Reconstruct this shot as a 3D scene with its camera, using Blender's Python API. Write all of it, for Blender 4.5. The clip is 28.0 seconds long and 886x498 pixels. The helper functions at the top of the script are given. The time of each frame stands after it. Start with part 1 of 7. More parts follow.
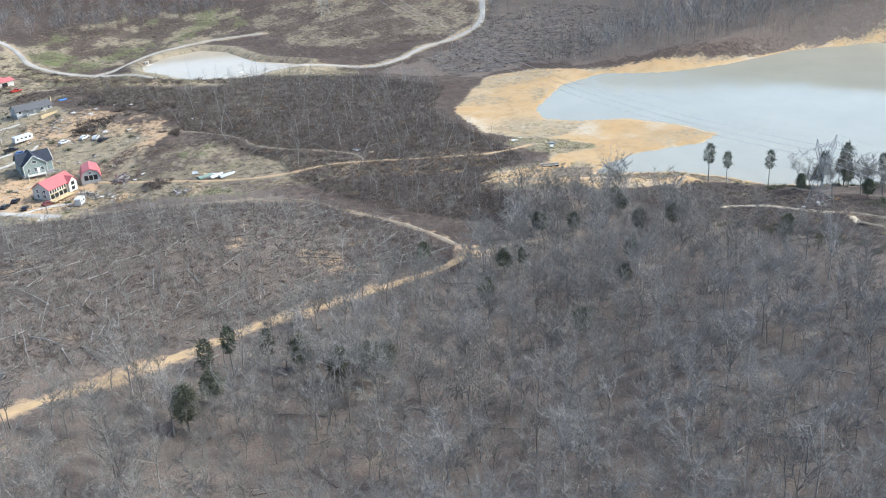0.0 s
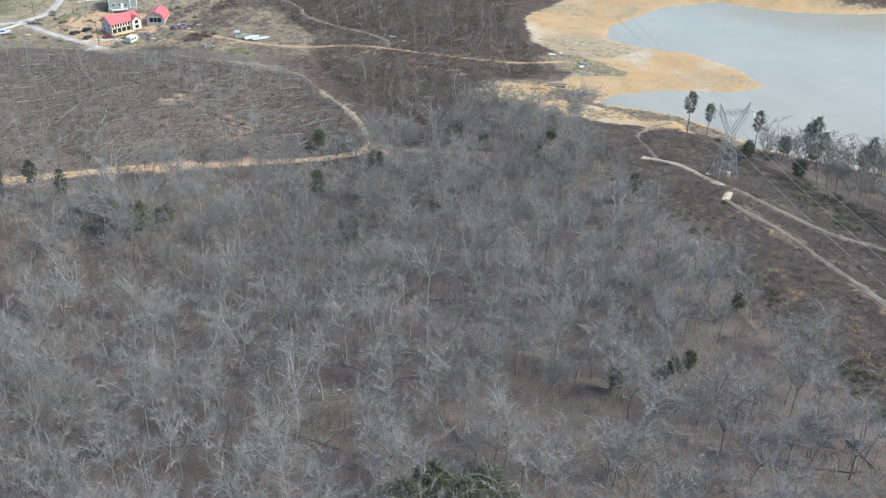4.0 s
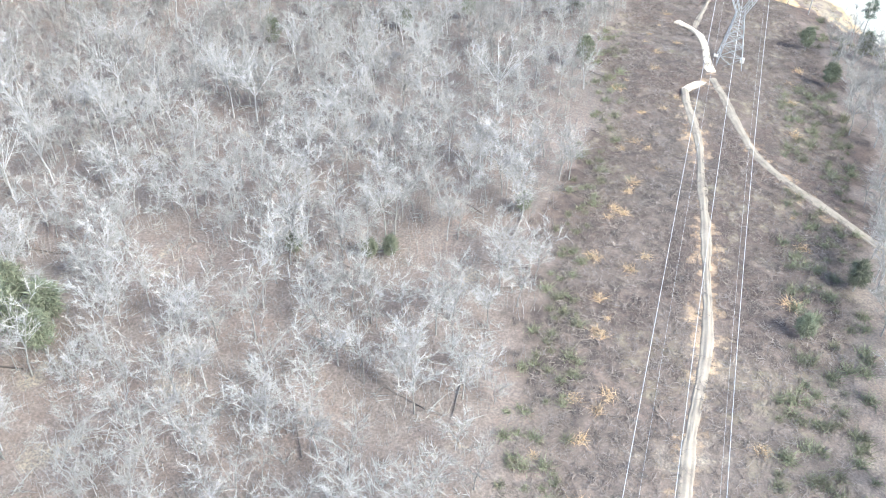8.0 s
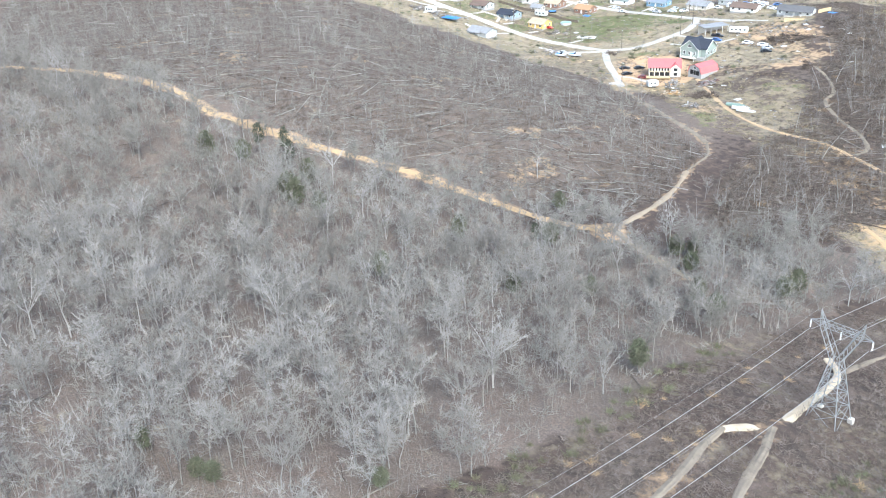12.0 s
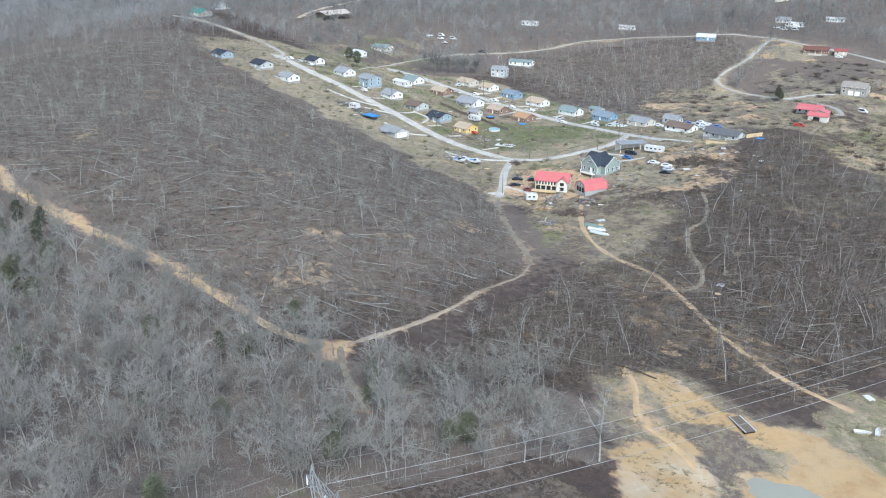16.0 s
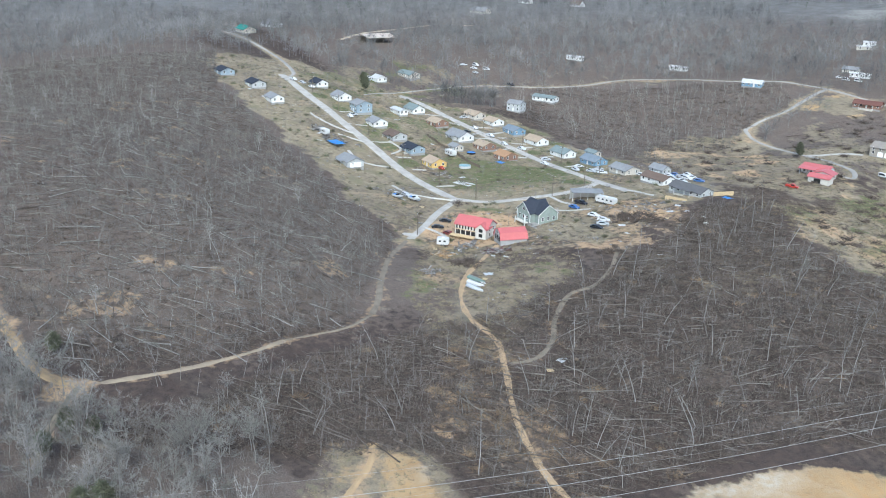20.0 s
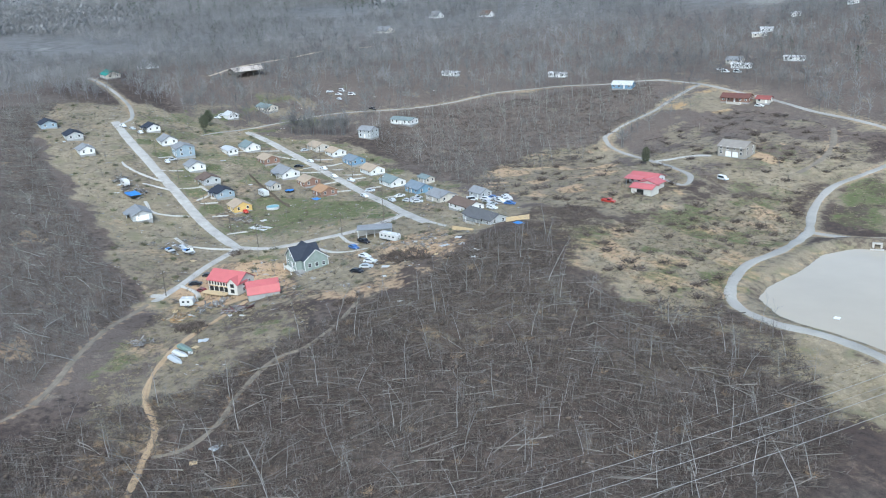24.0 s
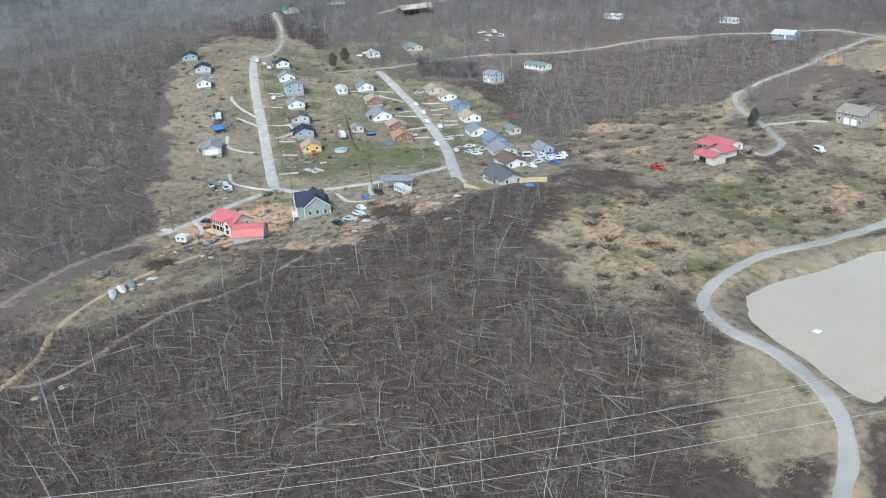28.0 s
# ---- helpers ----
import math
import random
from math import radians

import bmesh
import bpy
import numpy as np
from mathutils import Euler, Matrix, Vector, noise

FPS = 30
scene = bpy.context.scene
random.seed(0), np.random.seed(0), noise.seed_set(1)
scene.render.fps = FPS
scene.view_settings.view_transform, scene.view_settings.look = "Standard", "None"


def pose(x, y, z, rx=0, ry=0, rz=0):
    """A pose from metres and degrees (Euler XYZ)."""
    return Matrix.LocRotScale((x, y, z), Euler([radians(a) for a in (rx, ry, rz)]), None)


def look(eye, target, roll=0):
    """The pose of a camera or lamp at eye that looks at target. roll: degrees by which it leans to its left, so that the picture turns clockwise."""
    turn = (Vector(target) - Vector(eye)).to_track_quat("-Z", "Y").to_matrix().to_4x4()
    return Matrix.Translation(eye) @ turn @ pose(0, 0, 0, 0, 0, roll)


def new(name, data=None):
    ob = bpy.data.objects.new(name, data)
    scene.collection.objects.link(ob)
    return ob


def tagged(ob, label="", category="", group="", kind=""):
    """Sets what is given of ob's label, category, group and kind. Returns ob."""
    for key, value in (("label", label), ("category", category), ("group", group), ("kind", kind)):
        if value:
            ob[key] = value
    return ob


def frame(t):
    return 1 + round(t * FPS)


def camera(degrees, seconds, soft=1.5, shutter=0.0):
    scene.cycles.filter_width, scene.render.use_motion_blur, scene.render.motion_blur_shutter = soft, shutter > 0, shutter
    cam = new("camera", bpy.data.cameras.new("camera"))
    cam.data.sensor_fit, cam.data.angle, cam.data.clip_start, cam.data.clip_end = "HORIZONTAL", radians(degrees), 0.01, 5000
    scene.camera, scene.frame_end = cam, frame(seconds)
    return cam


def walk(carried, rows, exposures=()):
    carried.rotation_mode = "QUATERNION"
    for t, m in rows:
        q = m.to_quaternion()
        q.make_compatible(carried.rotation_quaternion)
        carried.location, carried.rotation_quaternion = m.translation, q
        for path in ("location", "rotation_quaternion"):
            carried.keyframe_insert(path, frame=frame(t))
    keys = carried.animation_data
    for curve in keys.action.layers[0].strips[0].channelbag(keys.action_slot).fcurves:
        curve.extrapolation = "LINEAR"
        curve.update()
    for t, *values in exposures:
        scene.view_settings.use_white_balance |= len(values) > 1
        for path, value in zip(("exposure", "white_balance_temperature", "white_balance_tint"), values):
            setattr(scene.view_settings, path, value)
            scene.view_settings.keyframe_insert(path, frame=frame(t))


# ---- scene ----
cam = camera(49.4, 28.0, soft=1.05)
PATH = [
    (0, (-138.975, 34.406, 108.284), (-138.109, 36.016, 107.472), -3.3),
    (0.5, (-127.35, 27.328, 109.832), (-126.588, 28.976, 108.994), -2.7),
    (1, (-115.582, 18.905, 111.764), (-114.848, 20.554, 110.902), -1.0),
    (1.5, (-101.733, 12.813, 111.657), (-101.017, 14.475, 110.806), 0.3),
    (2, (-88.189, 5.361, 111.666), (-87.499, 7.01, 110.768), 0.9),
    (2.5, (-74.781, -0.637, 112.768), (-74.155, 1.032, 111.862), 1.9),
    (3, (-61.014, -4.508, 113.416), (-60.486, -2.837, 112.451), 1.4),
    (3.5, (-48.231, -8.892, 112.908), (-47.814, -7.196, 111.933), 1.7),
    (5.5, (1.348, -2.007, 111.361), (1.29, -0.394, 110.18), -2.2),
    (6, (13.78, -0.472, 111.956), (13.665, 1.086, 110.707), 0.1),
    (6.5, (25.418, 0.288, 112.712), (25.27, 1.807, 111.419), 2.0),
    (7, (37.107, 3.153, 113.933), (36.906, 4.628, 112.598), 2.6),
    (7.5, (49.463, 5.083, 114.076), (49.186, 6.567, 112.764), 2.8),
    (8, (61.523, 9.33, 114.641), (61.142, 10.763, 113.299), 0.8),
    (8.5, (72.001, 14.609, 113.812), (71.501, 16.006, 112.47), -1.1),
    (9, (81.389, 20.816, 112.809), (80.777, 22.196, 111.497), -2.0),
    (9.5, (89.787, 27.051, 111.23), (89.051, 28.4, 109.949), -3.7),
    (10, (101.654, 34.263, 111.377), (100.774, 35.553, 110.128), -6.8),
    (10.5, (112.311, 42.212, 110.91), (111.194, 43.393, 109.744), -10.0),
    (11, (117.664, 46.366, 109.866), (116.402, 47.526, 108.835), -8.1),
    (11.5, (126.419, 54.963, 109.045), (125.088, 56.161, 108.155), -4.9),
    (12, (135.269, 64.591, 107.614), (133.91, 65.765, 106.733), -2.8),
    (12.5, (141.713, 73.697, 105.481), (140.311, 74.844, 104.635), -0.4),
    (13, (147.477, 84.627, 103.452), (146.092, 85.76, 102.557), 0.1),
    (13.5, (154.27, 95.192, 103.741), (152.882, 96.342, 102.876), 0.7),
    (15.5, (174.496, 142.142, 100.133), (172.972, 143.217, 99.409), -0.4),
    (16, (177.799, 153.815, 99.212), (176.251, 154.878, 98.525), -0.0),
    (16.5, (181.779, 165.067, 99.094), (180.234, 166.119, 98.382), -0.1),
    (17, (184.256, 176.428, 98.448), (182.733, 177.539, 97.78), -0.4),
    (17.5, (188.095, 188.209, 97.729), (186.529, 189.317, 97.161), -1.4),
    (18, (191.046, 198.477, 96.992), (189.448, 199.514, 96.384), -2.4),
    (18.5, (194.463, 210.203, 95.489), (192.754, 211.074, 94.924), -2.9),
    (19, (196.379, 221.828, 96.815), (194.665, 222.652, 96.197), -1.9),
    (19.5, (199.221, 232.361, 98.507), (197.491, 233.165, 97.908), -0.8),
    (20, (201.433, 244.443, 98.929), (199.719, 245.248, 98.287), 2.0),
    (20.5, (202.252, 256.265, 100.28), (200.557, 257.087, 99.607), 1.5),
    (21, (204.453, 269.817, 99.725), (202.768, 270.658, 99.053), -0.1),
    (21.5, (204.639, 281.239, 99.507), (202.945, 282.11, 98.897), -0.8),
    (23.5, (205.238, 330.539, 96.765), (203.493, 331.309, 96.162), -3.3),
    (24, (206.077, 342.381, 97.651), (204.336, 343.152, 97.038), -3.4),
    (24.5, (207.044, 355.271, 96.522), (205.298, 356.041, 95.922), -4.2),
    (25, (207.983, 367.915, 96.747), (206.234, 368.7, 96.174), -4.4),
    (25.5, (209.112, 378.111, 95.667), (207.346, 378.862, 95.101), -4.8),
    (26, (210.697, 390.893, 94.144), (208.867, 391.471, 93.584), -5.7),
    (26.5, (211.567, 402.533, 95.537), (209.68, 402.836, 94.949), -4.7),
    (27, (212.803, 418.199, 93.773), (210.901, 418.372, 93.179), -3.7),
    (27.5, (213.576, 428.253, 93.141), (211.694, 428.438, 92.49), -3.3),
    (28, (214.077, 442.484, 91.414), (212.209, 442.658, 90.722), -4.5),
]
# seconds, stops, kelvin, tint
EXPOSURES = [(0, 1.45, 5850, 2), (3.5, 1.3, 5850, 2), (5.5, 1.4, 5850, 2), (6, 1.75, 5850, 2), (7, 2.5, 5850, 2), (8, 2.68, 5800, 2), (9, 2.6, 5800, 2), (10, 2.38, 5800, 2), (11, 2.48, 5750, 2), (12, 1.9, 5750, 2), (13, 1.4, 5700, 1), (16, 1.2, 5550, 0), (21, 1.05, 5500, 0), (24.5, 1.0, 5350, -1), (26, 1.0, 5350, -1), (28, 0.95, 5600, 0)]
walk(cam, [(t, look(eye, target, roll)) for t, eye, target, roll in PATH], EXPOSURES)


# ---- light ----
world = bpy.data.worlds.new("overcast_sky")
scene.world = world
world.use_nodes = True
wn = world.node_tree.nodes
sky = wn.new("ShaderNodeTexSky")
sky.sky_type, sky.sun_disc = "NISHITA", False
sky.sun_elevation, sky.sun_rotation = radians(42), radians(117)
sky.air_density, sky.dust_density, sky.ozone_density = 1.0, 3.5, 1.8
wn["Background"].inputs["Strength"].default_value = 0.135
world.node_tree.links.new(sky.outputs["Color"], wn["Background"].inputs["Color"])
sun = new("sun", bpy.data.lights.new("sun", "SUN"))
sun.data.energy, sun.data.angle, sun.data.color = 1.5, radians(10), (1.0, 0.97, 0.92)
sun.matrix_world = look((0, 0, 300), (-298, 149, 0))

rng = np.random.default_rng(7)


# ---- materials ----
def nodes(name, rough=0.9):
    m = bpy.data.materials.new(name)
    m.use_nodes = True
    t = m.node_tree
    b = t.nodes["Principled BSDF"]
    b.inputs["Roughness"].default_value = rough
    b.inputs["Specular IOR Level"].default_value = 0.25
    return m, t, b


def add(t, kind, **kw):
    n = t.nodes.new(kind)
    for k, v in kw.items():
        n.inputs[k].default_value = v
    return n


def noise_mask(t, scale, lo, hi, detail=6.0):
    """A 0..1 mask from noise in world metres (scale: size of a blotch in metres)."""
    g = t.nodes.new("ShaderNodeNewGeometry")
    n = add(t, "ShaderNodeTexNoise", Scale=1.0 / scale, Detail=detail, Roughness=0.6)
    t.links.new(g.outputs["Position"], n.inputs["Vector"])
    r = add(t, "ShaderNodeMapRange", **{"From Min": lo, "From Max": hi})
    t.links.new(n.outputs["Fac"], r.inputs["Value"])
    return r.outputs["Result"]


def mix(t, fac, a, b):
    n = t.nodes.new("ShaderNodeMix")
    n.data_type = "RGBA"
    for sock, v in ((n.inputs[0], fac), (n.inputs[6], a), (n.inputs[7], b)):
        if hasattr(v, "links"):
            t.links.new(v, sock)
        elif isinstance(v, (int, float)):
            sock.default_value = v
        else:
            sock.default_value = (*v, 1.0)
    return n.outputs[2]


def bump(t, b, height, strength=0.5, distance=0.2):
    n = add(t, "ShaderNodeBump", Strength=strength, Distance=distance)
    t.links.new(height, n.inputs["Height"])
    t.links.new(n.outputs["Normal"], b.inputs["Normal"])


def rough_paint(name, col, dark, scale=1.5, rough=0.85, small=0.15, metal=0.0):
    """Two colours blended by noise at two scales, with a fine bump."""
    m, t, b = nodes(name, rough)
    f1, f2 = noise_mask(t, scale, 0.35, 0.7), noise_mask(t, small, 0.3, 0.75, 3.0)
    c = mix(t, f1, col, dark)
    mid = tuple(0.55 * p + 0.45 * q for p, q in zip(col, dark))
    c = mix(t, f2, c, mid)
    t.links.new(c, b.inputs["Base Color"])
    b.inputs["Metallic"].default_value = metal
    if rough > 0.8:
        b.inputs["Specular IOR Level"].default_value = 0.08
    bump(t, b, f2, 0.3, 0.05)
    return m


def varied(name, cols, rough=0.9, island=False, tone=False):
    """One of several colours for each loose piece (or each planted copy), with grain."""
    m, t, b = nodes(name, rough)
    if tone:
        at = t.nodes.new("ShaderNodeAttribute")
        at.attribute_name = "tone"
        src = at.outputs["Fac"]
    elif island:
        src = t.nodes.new("ShaderNodeNewGeometry").outputs["Random Per Island"]
    else:
        src = t.nodes.new("ShaderNodeObjectInfo").outputs["Random"]
    ramp = t.nodes.new("ShaderNodeValToRGB")
    ramp.color_ramp.elements[0].color = (*cols[0], 1)
    ramp.color_ramp.elements[1].color = (*cols[-1], 1)
    for i, c in enumerate(cols[1:-1]):
        e = ramp.color_ramp.elements.new((i + 1) / (len(cols) - 1))
        e.color = (*c, 1)
    t.links.new(src, ramp.inputs["Fac"])
    f = noise_mask(t, 0.5, 0.3, 0.7, 3.0)
    dark = mix(t, 0.35, ramp.outputs["Color"], (0.03, 0.025, 0.02))
    c = mix(t, f, ramp.outputs["Color"], dark)
    if island:
        c = mix(t, noise_mask(t, 7.0, 0.4, 0.62, 3.0), c, mix(t, 0.38, c, (0.05, 0.038, 0.03)))
    t.links.new(c, b.inputs["Base Color"])
    return m


BARK = varied("bark", [(0.16, 0.15, 0.138), (0.25, 0.238, 0.224), (0.13, 0.121, 0.11)])
TWIG = varied("twigs", [(0.20, 0.184, 0.168), (0.30, 0.286, 0.268)])
PALE_WOOD = varied("pale_hardwood", [(0.22, 0.208, 0.193), (0.285, 0.272, 0.256), (0.38, 0.366, 0.346)], tone=True)
TWIG_MANY = varied("twigs_of_many", [(0.155, 0.137, 0.121), (0.20, 0.184, 0.167), (0.24, 0.226, 0.209), (0.295, 0.28, 0.262)], tone=True)
SAPLING = varied("sapling_stems", [(0.145, 0.131, 0.118), (0.28, 0.263, 0.245), (0.11, 0.097, 0.086)], island=True)
SHRUB = varied("evergreen_shrub", [(0.13, 0.145, 0.08), (0.20, 0.195, 0.12), (0.16, 0.145, 0.10)], island=True)
FAR_TWIG = varied("far_twigs", [(0.10, 0.098, 0.097), (0.165, 0.158, 0.154), (0.215, 0.208, 0.203), (0.29, 0.285, 0.283)], tone=True)
# Bluer grey than FAR_TWIG and never as dark: distance haze put into the colour.
HAZED_TWIG = varied("distant_twigs", [(0.165, 0.164, 0.167), (0.20, 0.199, 0.202), (0.245, 0.244, 0.247)], tone=True)
FAR_NEEDLE = varied("far_needles", [(0.055, 0.07, 0.05), (0.10, 0.115, 0.085)], tone=True)
LOG = varied("log_bark", [(0.13, 0.11, 0.095), (0.26, 0.235, 0.21), (0.085, 0.069, 0.06), (0.18, 0.154, 0.134)])
LOG_MANY = varied("log_bark_of_many", [(0.11, 0.091, 0.079), (0.30, 0.27, 0.24), (0.07, 0.056, 0.048), (0.19, 0.162, 0.14)], island=True)
FELLED = varied("felled_branches", [(0.075, 0.060, 0.051), (0.27, 0.24, 0.213), (0.05, 0.039, 0.033), (0.155, 0.13, 0.112)], island=True)
BRUSH = varied("brush", [(0.058, 0.043, 0.035), (0.24, 0.195, 0.165), (0.044, 0.033, 0.027), (0.16, 0.126, 0.105)], island=True)
SCRUB = varied("low_scrub", [(0.085, 0.068, 0.057), (0.20, 0.168, 0.146), (0.12, 0.098, 0.083)], tone=True)
YARD_BITS = varied("torn_boards", [(0.62, 0.60, 0.57), (0.34, 0.28, 0.21), (0.16, 0.15, 0.145), (0.50, 0.49, 0.48), (0.12, 0.10, 0.09)], island=True)
ROOT_SOIL = varied("root_soil", [(0.25, 0.19, 0.145), (0.12, 0.09, 0.072), (0.18, 0.14, 0.11)], island=True)
STRAW = varied("straw_tufts", [(0.34, 0.275, 0.165), (0.20, 0.16, 0.105), (0.42, 0.35, 0.23), (0.19, 0.18, 0.085)], island=True)
RUST = varied("rusty_leaves", [(0.30, 0.20, 0.12), (0.22, 0.16, 0.11), (0.38, 0.27, 0.16)], island=True)
TUFT = varied("dry_grass_tuft", [(0.46, 0.30, 0.16), (0.38, 0.29, 0.19)], island=True)
NEEDLE = varied("needles", [(0.09, 0.105, 0.066), (0.145, 0.155, 0.10), (0.115, 0.125, 0.08)], island=True)
PINE_NEEDLE = varied("pine_needles", [(0.04, 0.052, 0.034), (0.075, 0.088, 0.058)], island=True)
ASPHALT = rough_paint("worn_asphalt", (0.46, 0.425, 0.38), (0.25, 0.23, 0.205), 4.0, 0.85, 0.9)
GRAVEL = rough_paint("grey_gravel", (0.40, 0.368, 0.325), (0.19, 0.18, 0.164), 22.0, 0.9, 0.7)
CONCRETE = rough_paint("concrete", (0.46, 0.43, 0.385), (0.34, 0.315, 0.28), 1.5)
DIRT = rough_paint("orange_dirt", (0.46, 0.32, 0.175), (0.27, 0.20, 0.13), 3.0, 0.9, 0.4)
TAN_DIRT = rough_paint("tan_dirt", (0.45, 0.32, 0.19), (0.26, 0.19, 0.125), 3.0, 0.9, 0.4)
PALE_DIRT = rough_paint("pale_dirt", (0.25, 0.21, 0.163), (0.12, 0.10, 0.08), 3.0, 0.9, 0.4)
LANE_DIRT = rough_paint("lane_dirt", (0.33, 0.265, 0.19), (0.18, 0.148, 0.112), 4.0, 0.9, 0.4)
SANDY_DIRT = rough_paint("pale_sandy_dirt", (0.50, 0.42, 0.31), (0.33, 0.265, 0.19), 4.0, 0.9, 0.4)
STEEL = rough_paint("galvanised_steel", (0.30, 0.305, 0.31), (0.23, 0.235, 0.24), 0.8, 0.6, 0.1, 0.4)
WIRE = rough_paint("aluminium_wire", (0.40, 0.39, 0.38), (0.32, 0.315, 0.31), 2.0, 0.45, 0.2, 0.4)
POLE_WOOD = rough_paint("pole_wood", (0.16, 0.13, 0.10), (0.11, 0.09, 0.075), 0.6)
PLANK = rough_paint("fresh_planks", (0.52, 0.40, 0.24), (0.42, 0.32, 0.19), 0.8)
RUBBER = rough_paint("tyre_rubber", (0.02, 0.02, 0.02), (0.035, 0.033, 0.03), 0.5)


def glass_pane():
    m, t, b = nodes("window_glass", 0.08)
    b.inputs["Base Color"].default_value = (0.02, 0.025, 0.03, 1)
    b.inputs["Specular IOR Level"].default_value = 0.6
    return m


GLASS = glass_pane()


def water_material(name, col):
    m, t, b = nodes(name, 0.03)
    b.inputs["Specular IOR Level"].default_value = 0.5
    b.inputs["IOR"].default_value = 1.33
    f = noise_mask(t, 30.0, 0.3, 0.7)
    t.links.new(mix(t, f, col, tuple(0.88 * c for c in col)), b.inputs["Base Color"])
    bump(t, b, noise_mask(t, 0.9, 0.3, 0.7, 3.0), 0.02, 0.03)
    return m


LAKE_WATER = water_material("lake_water", (0.28, 0.262, 0.205))
POND_WATER = water_material("muddy_pond_water", (0.41, 0.342, 0.25))


def ground_material():
    m, t, b = nodes("ground_cover", 0.95)
    b.inputs["Specular IOR Level"].default_value = 0.1
    big, mid, fine = noise_mask(t, 14.0, 0.35, 0.65), noise_mask(t, 2.2, 0.38, 0.66), noise_mask(t, 0.35, 0.3, 0.72, 4.0)
    litter = mix(t, big, (0.195, 0.142, 0.112), (0.14, 0.112, 0.092))
    litter = mix(t, mid, litter, (0.205, 0.165, 0.136))
    litter = mix(t, noise_mask(t, 9.0, 0.6, 0.68), litter, (0.27, 0.22, 0.165))
    litter = mix(t, fine, litter, (0.085, 0.071, 0.061))
    slash = mix(t, big, (0.062, 0.042, 0.033), (0.115, 0.081, 0.062))
    slash = mix(t, noise_mask(t, 9.0, 0.60, 0.68), slash, (0.26, 0.20, 0.145))
    slash = mix(t, noise_mask(t, 30.0, 0.5, 0.68), slash, (0.125, 0.104, 0.083))
    slash = mix(t, mid, slash, (0.026, 0.023, 0.020))
    slash = mix(t, fine, slash, (0.085, 0.065, 0.056))
    grass = mix(t, big, (0.36, 0.285, 0.175), (0.44, 0.365, 0.255))
    grass = mix(t, noise_mask(t, 5.0, 0.48, 0.62), grass, (0.17, 0.14, 0.102))
    grass = mix(t, mid, grass, (0.245, 0.20, 0.138))
    grass = mix(t, noise_mask(t, 11.0, 0.56, 0.66), grass, (0.20, 0.185, 0.10))
    grass = mix(t, fine, grass, (0.195, 0.163, 0.116))
    green = mix(t, noise_mask(t, 5.0, 0.4, 0.62), (0.11, 0.13, 0.055), (0.19, 0.175, 0.10))
    green = mix(t, fine, green, (0.105, 0.105, 0.052))
    sand = mix(t, big, (0.41, 0.255, 0.118), (0.39, 0.29, 0.175))
    sand = mix(t, noise_mask(t, 7.0, 0.45, 0.62), sand, (0.32, 0.205, 0.10))
    sand = mix(t, noise_mask(t, 24.0, 0.52, 0.66), sand, (0.43, 0.37, 0.29))
    sand = mix(t, noise_mask(t, 1.6, 0.35, 0.75), sand, (0.37, 0.265, 0.15))
    dirt = mix(t, big, (0.55, 0.35, 0.185), (0.44, 0.315, 0.20))
    dirt = mix(t, mid, dirt, (0.34, 0.24, 0.155))
    dirt = mix(t, fine, dirt, (0.41, 0.285, 0.175))
    speck = noise_mask(t, 9.0, 0.4, 0.6)
    canopy = mix(t, noise_mask(t, 60.0, 0.35, 0.65), (0.15, 0.14, 0.13), (0.115, 0.108, 0.102))
    canopy = mix(t, speck, canopy, (0.165, 0.158, 0.152))
    canopy = mix(t, noise_mask(t, 260.0, 0.62, 0.66), canopy, (0.25, 0.24, 0.215))
    one = t.nodes.new("ShaderNodeAttribute")
    one.attribute_name = "cover_one"
    two = t.nodes.new("ShaderNodeAttribute")
    two.attribute_name = "cover_two"
    s1, s2 = t.nodes.new("ShaderNodeSeparateColor"), t.nodes.new("ShaderNodeSeparateColor")
    t.links.new(one.outputs["Color"], s1.inputs[0])
    t.links.new(two.outputs["Color"], s2.inputs[0])
    c = litter
    for sock, layer in ((s1.outputs[0], slash), (s1.outputs[1], grass), (s1.outputs[2], green), (s2.outputs[2], canopy), (s2.outputs[0], dirt), (s2.outputs[1], sand)):
        edge = add(t, "ShaderNodeMath")
        edge.operation = "MULTIPLY_ADD"
        edge.inputs[1].default_value, edge.inputs[2].default_value = 0.5, -0.25
        t.links.new(mid, edge.inputs[0])
        gain = add(t, "ShaderNodeMapRange", **{"From Min": 0.25, "From Max": 0.75})
        plus = add(t, "ShaderNodeMath")
        t.links.new(sock, plus.inputs[0])
        t.links.new(edge.outputs[0], plus.inputs[1])
        t.links.new(plus.outputs[0], gain.inputs["Value"])
        c = mix(t, gain.outputs["Result"], c, layer)
    t.links.new(c, b.inputs["Base Color"])
    bump(t, b, fine, 0.6, 0.25)
    return m


GROUND = ground_material()

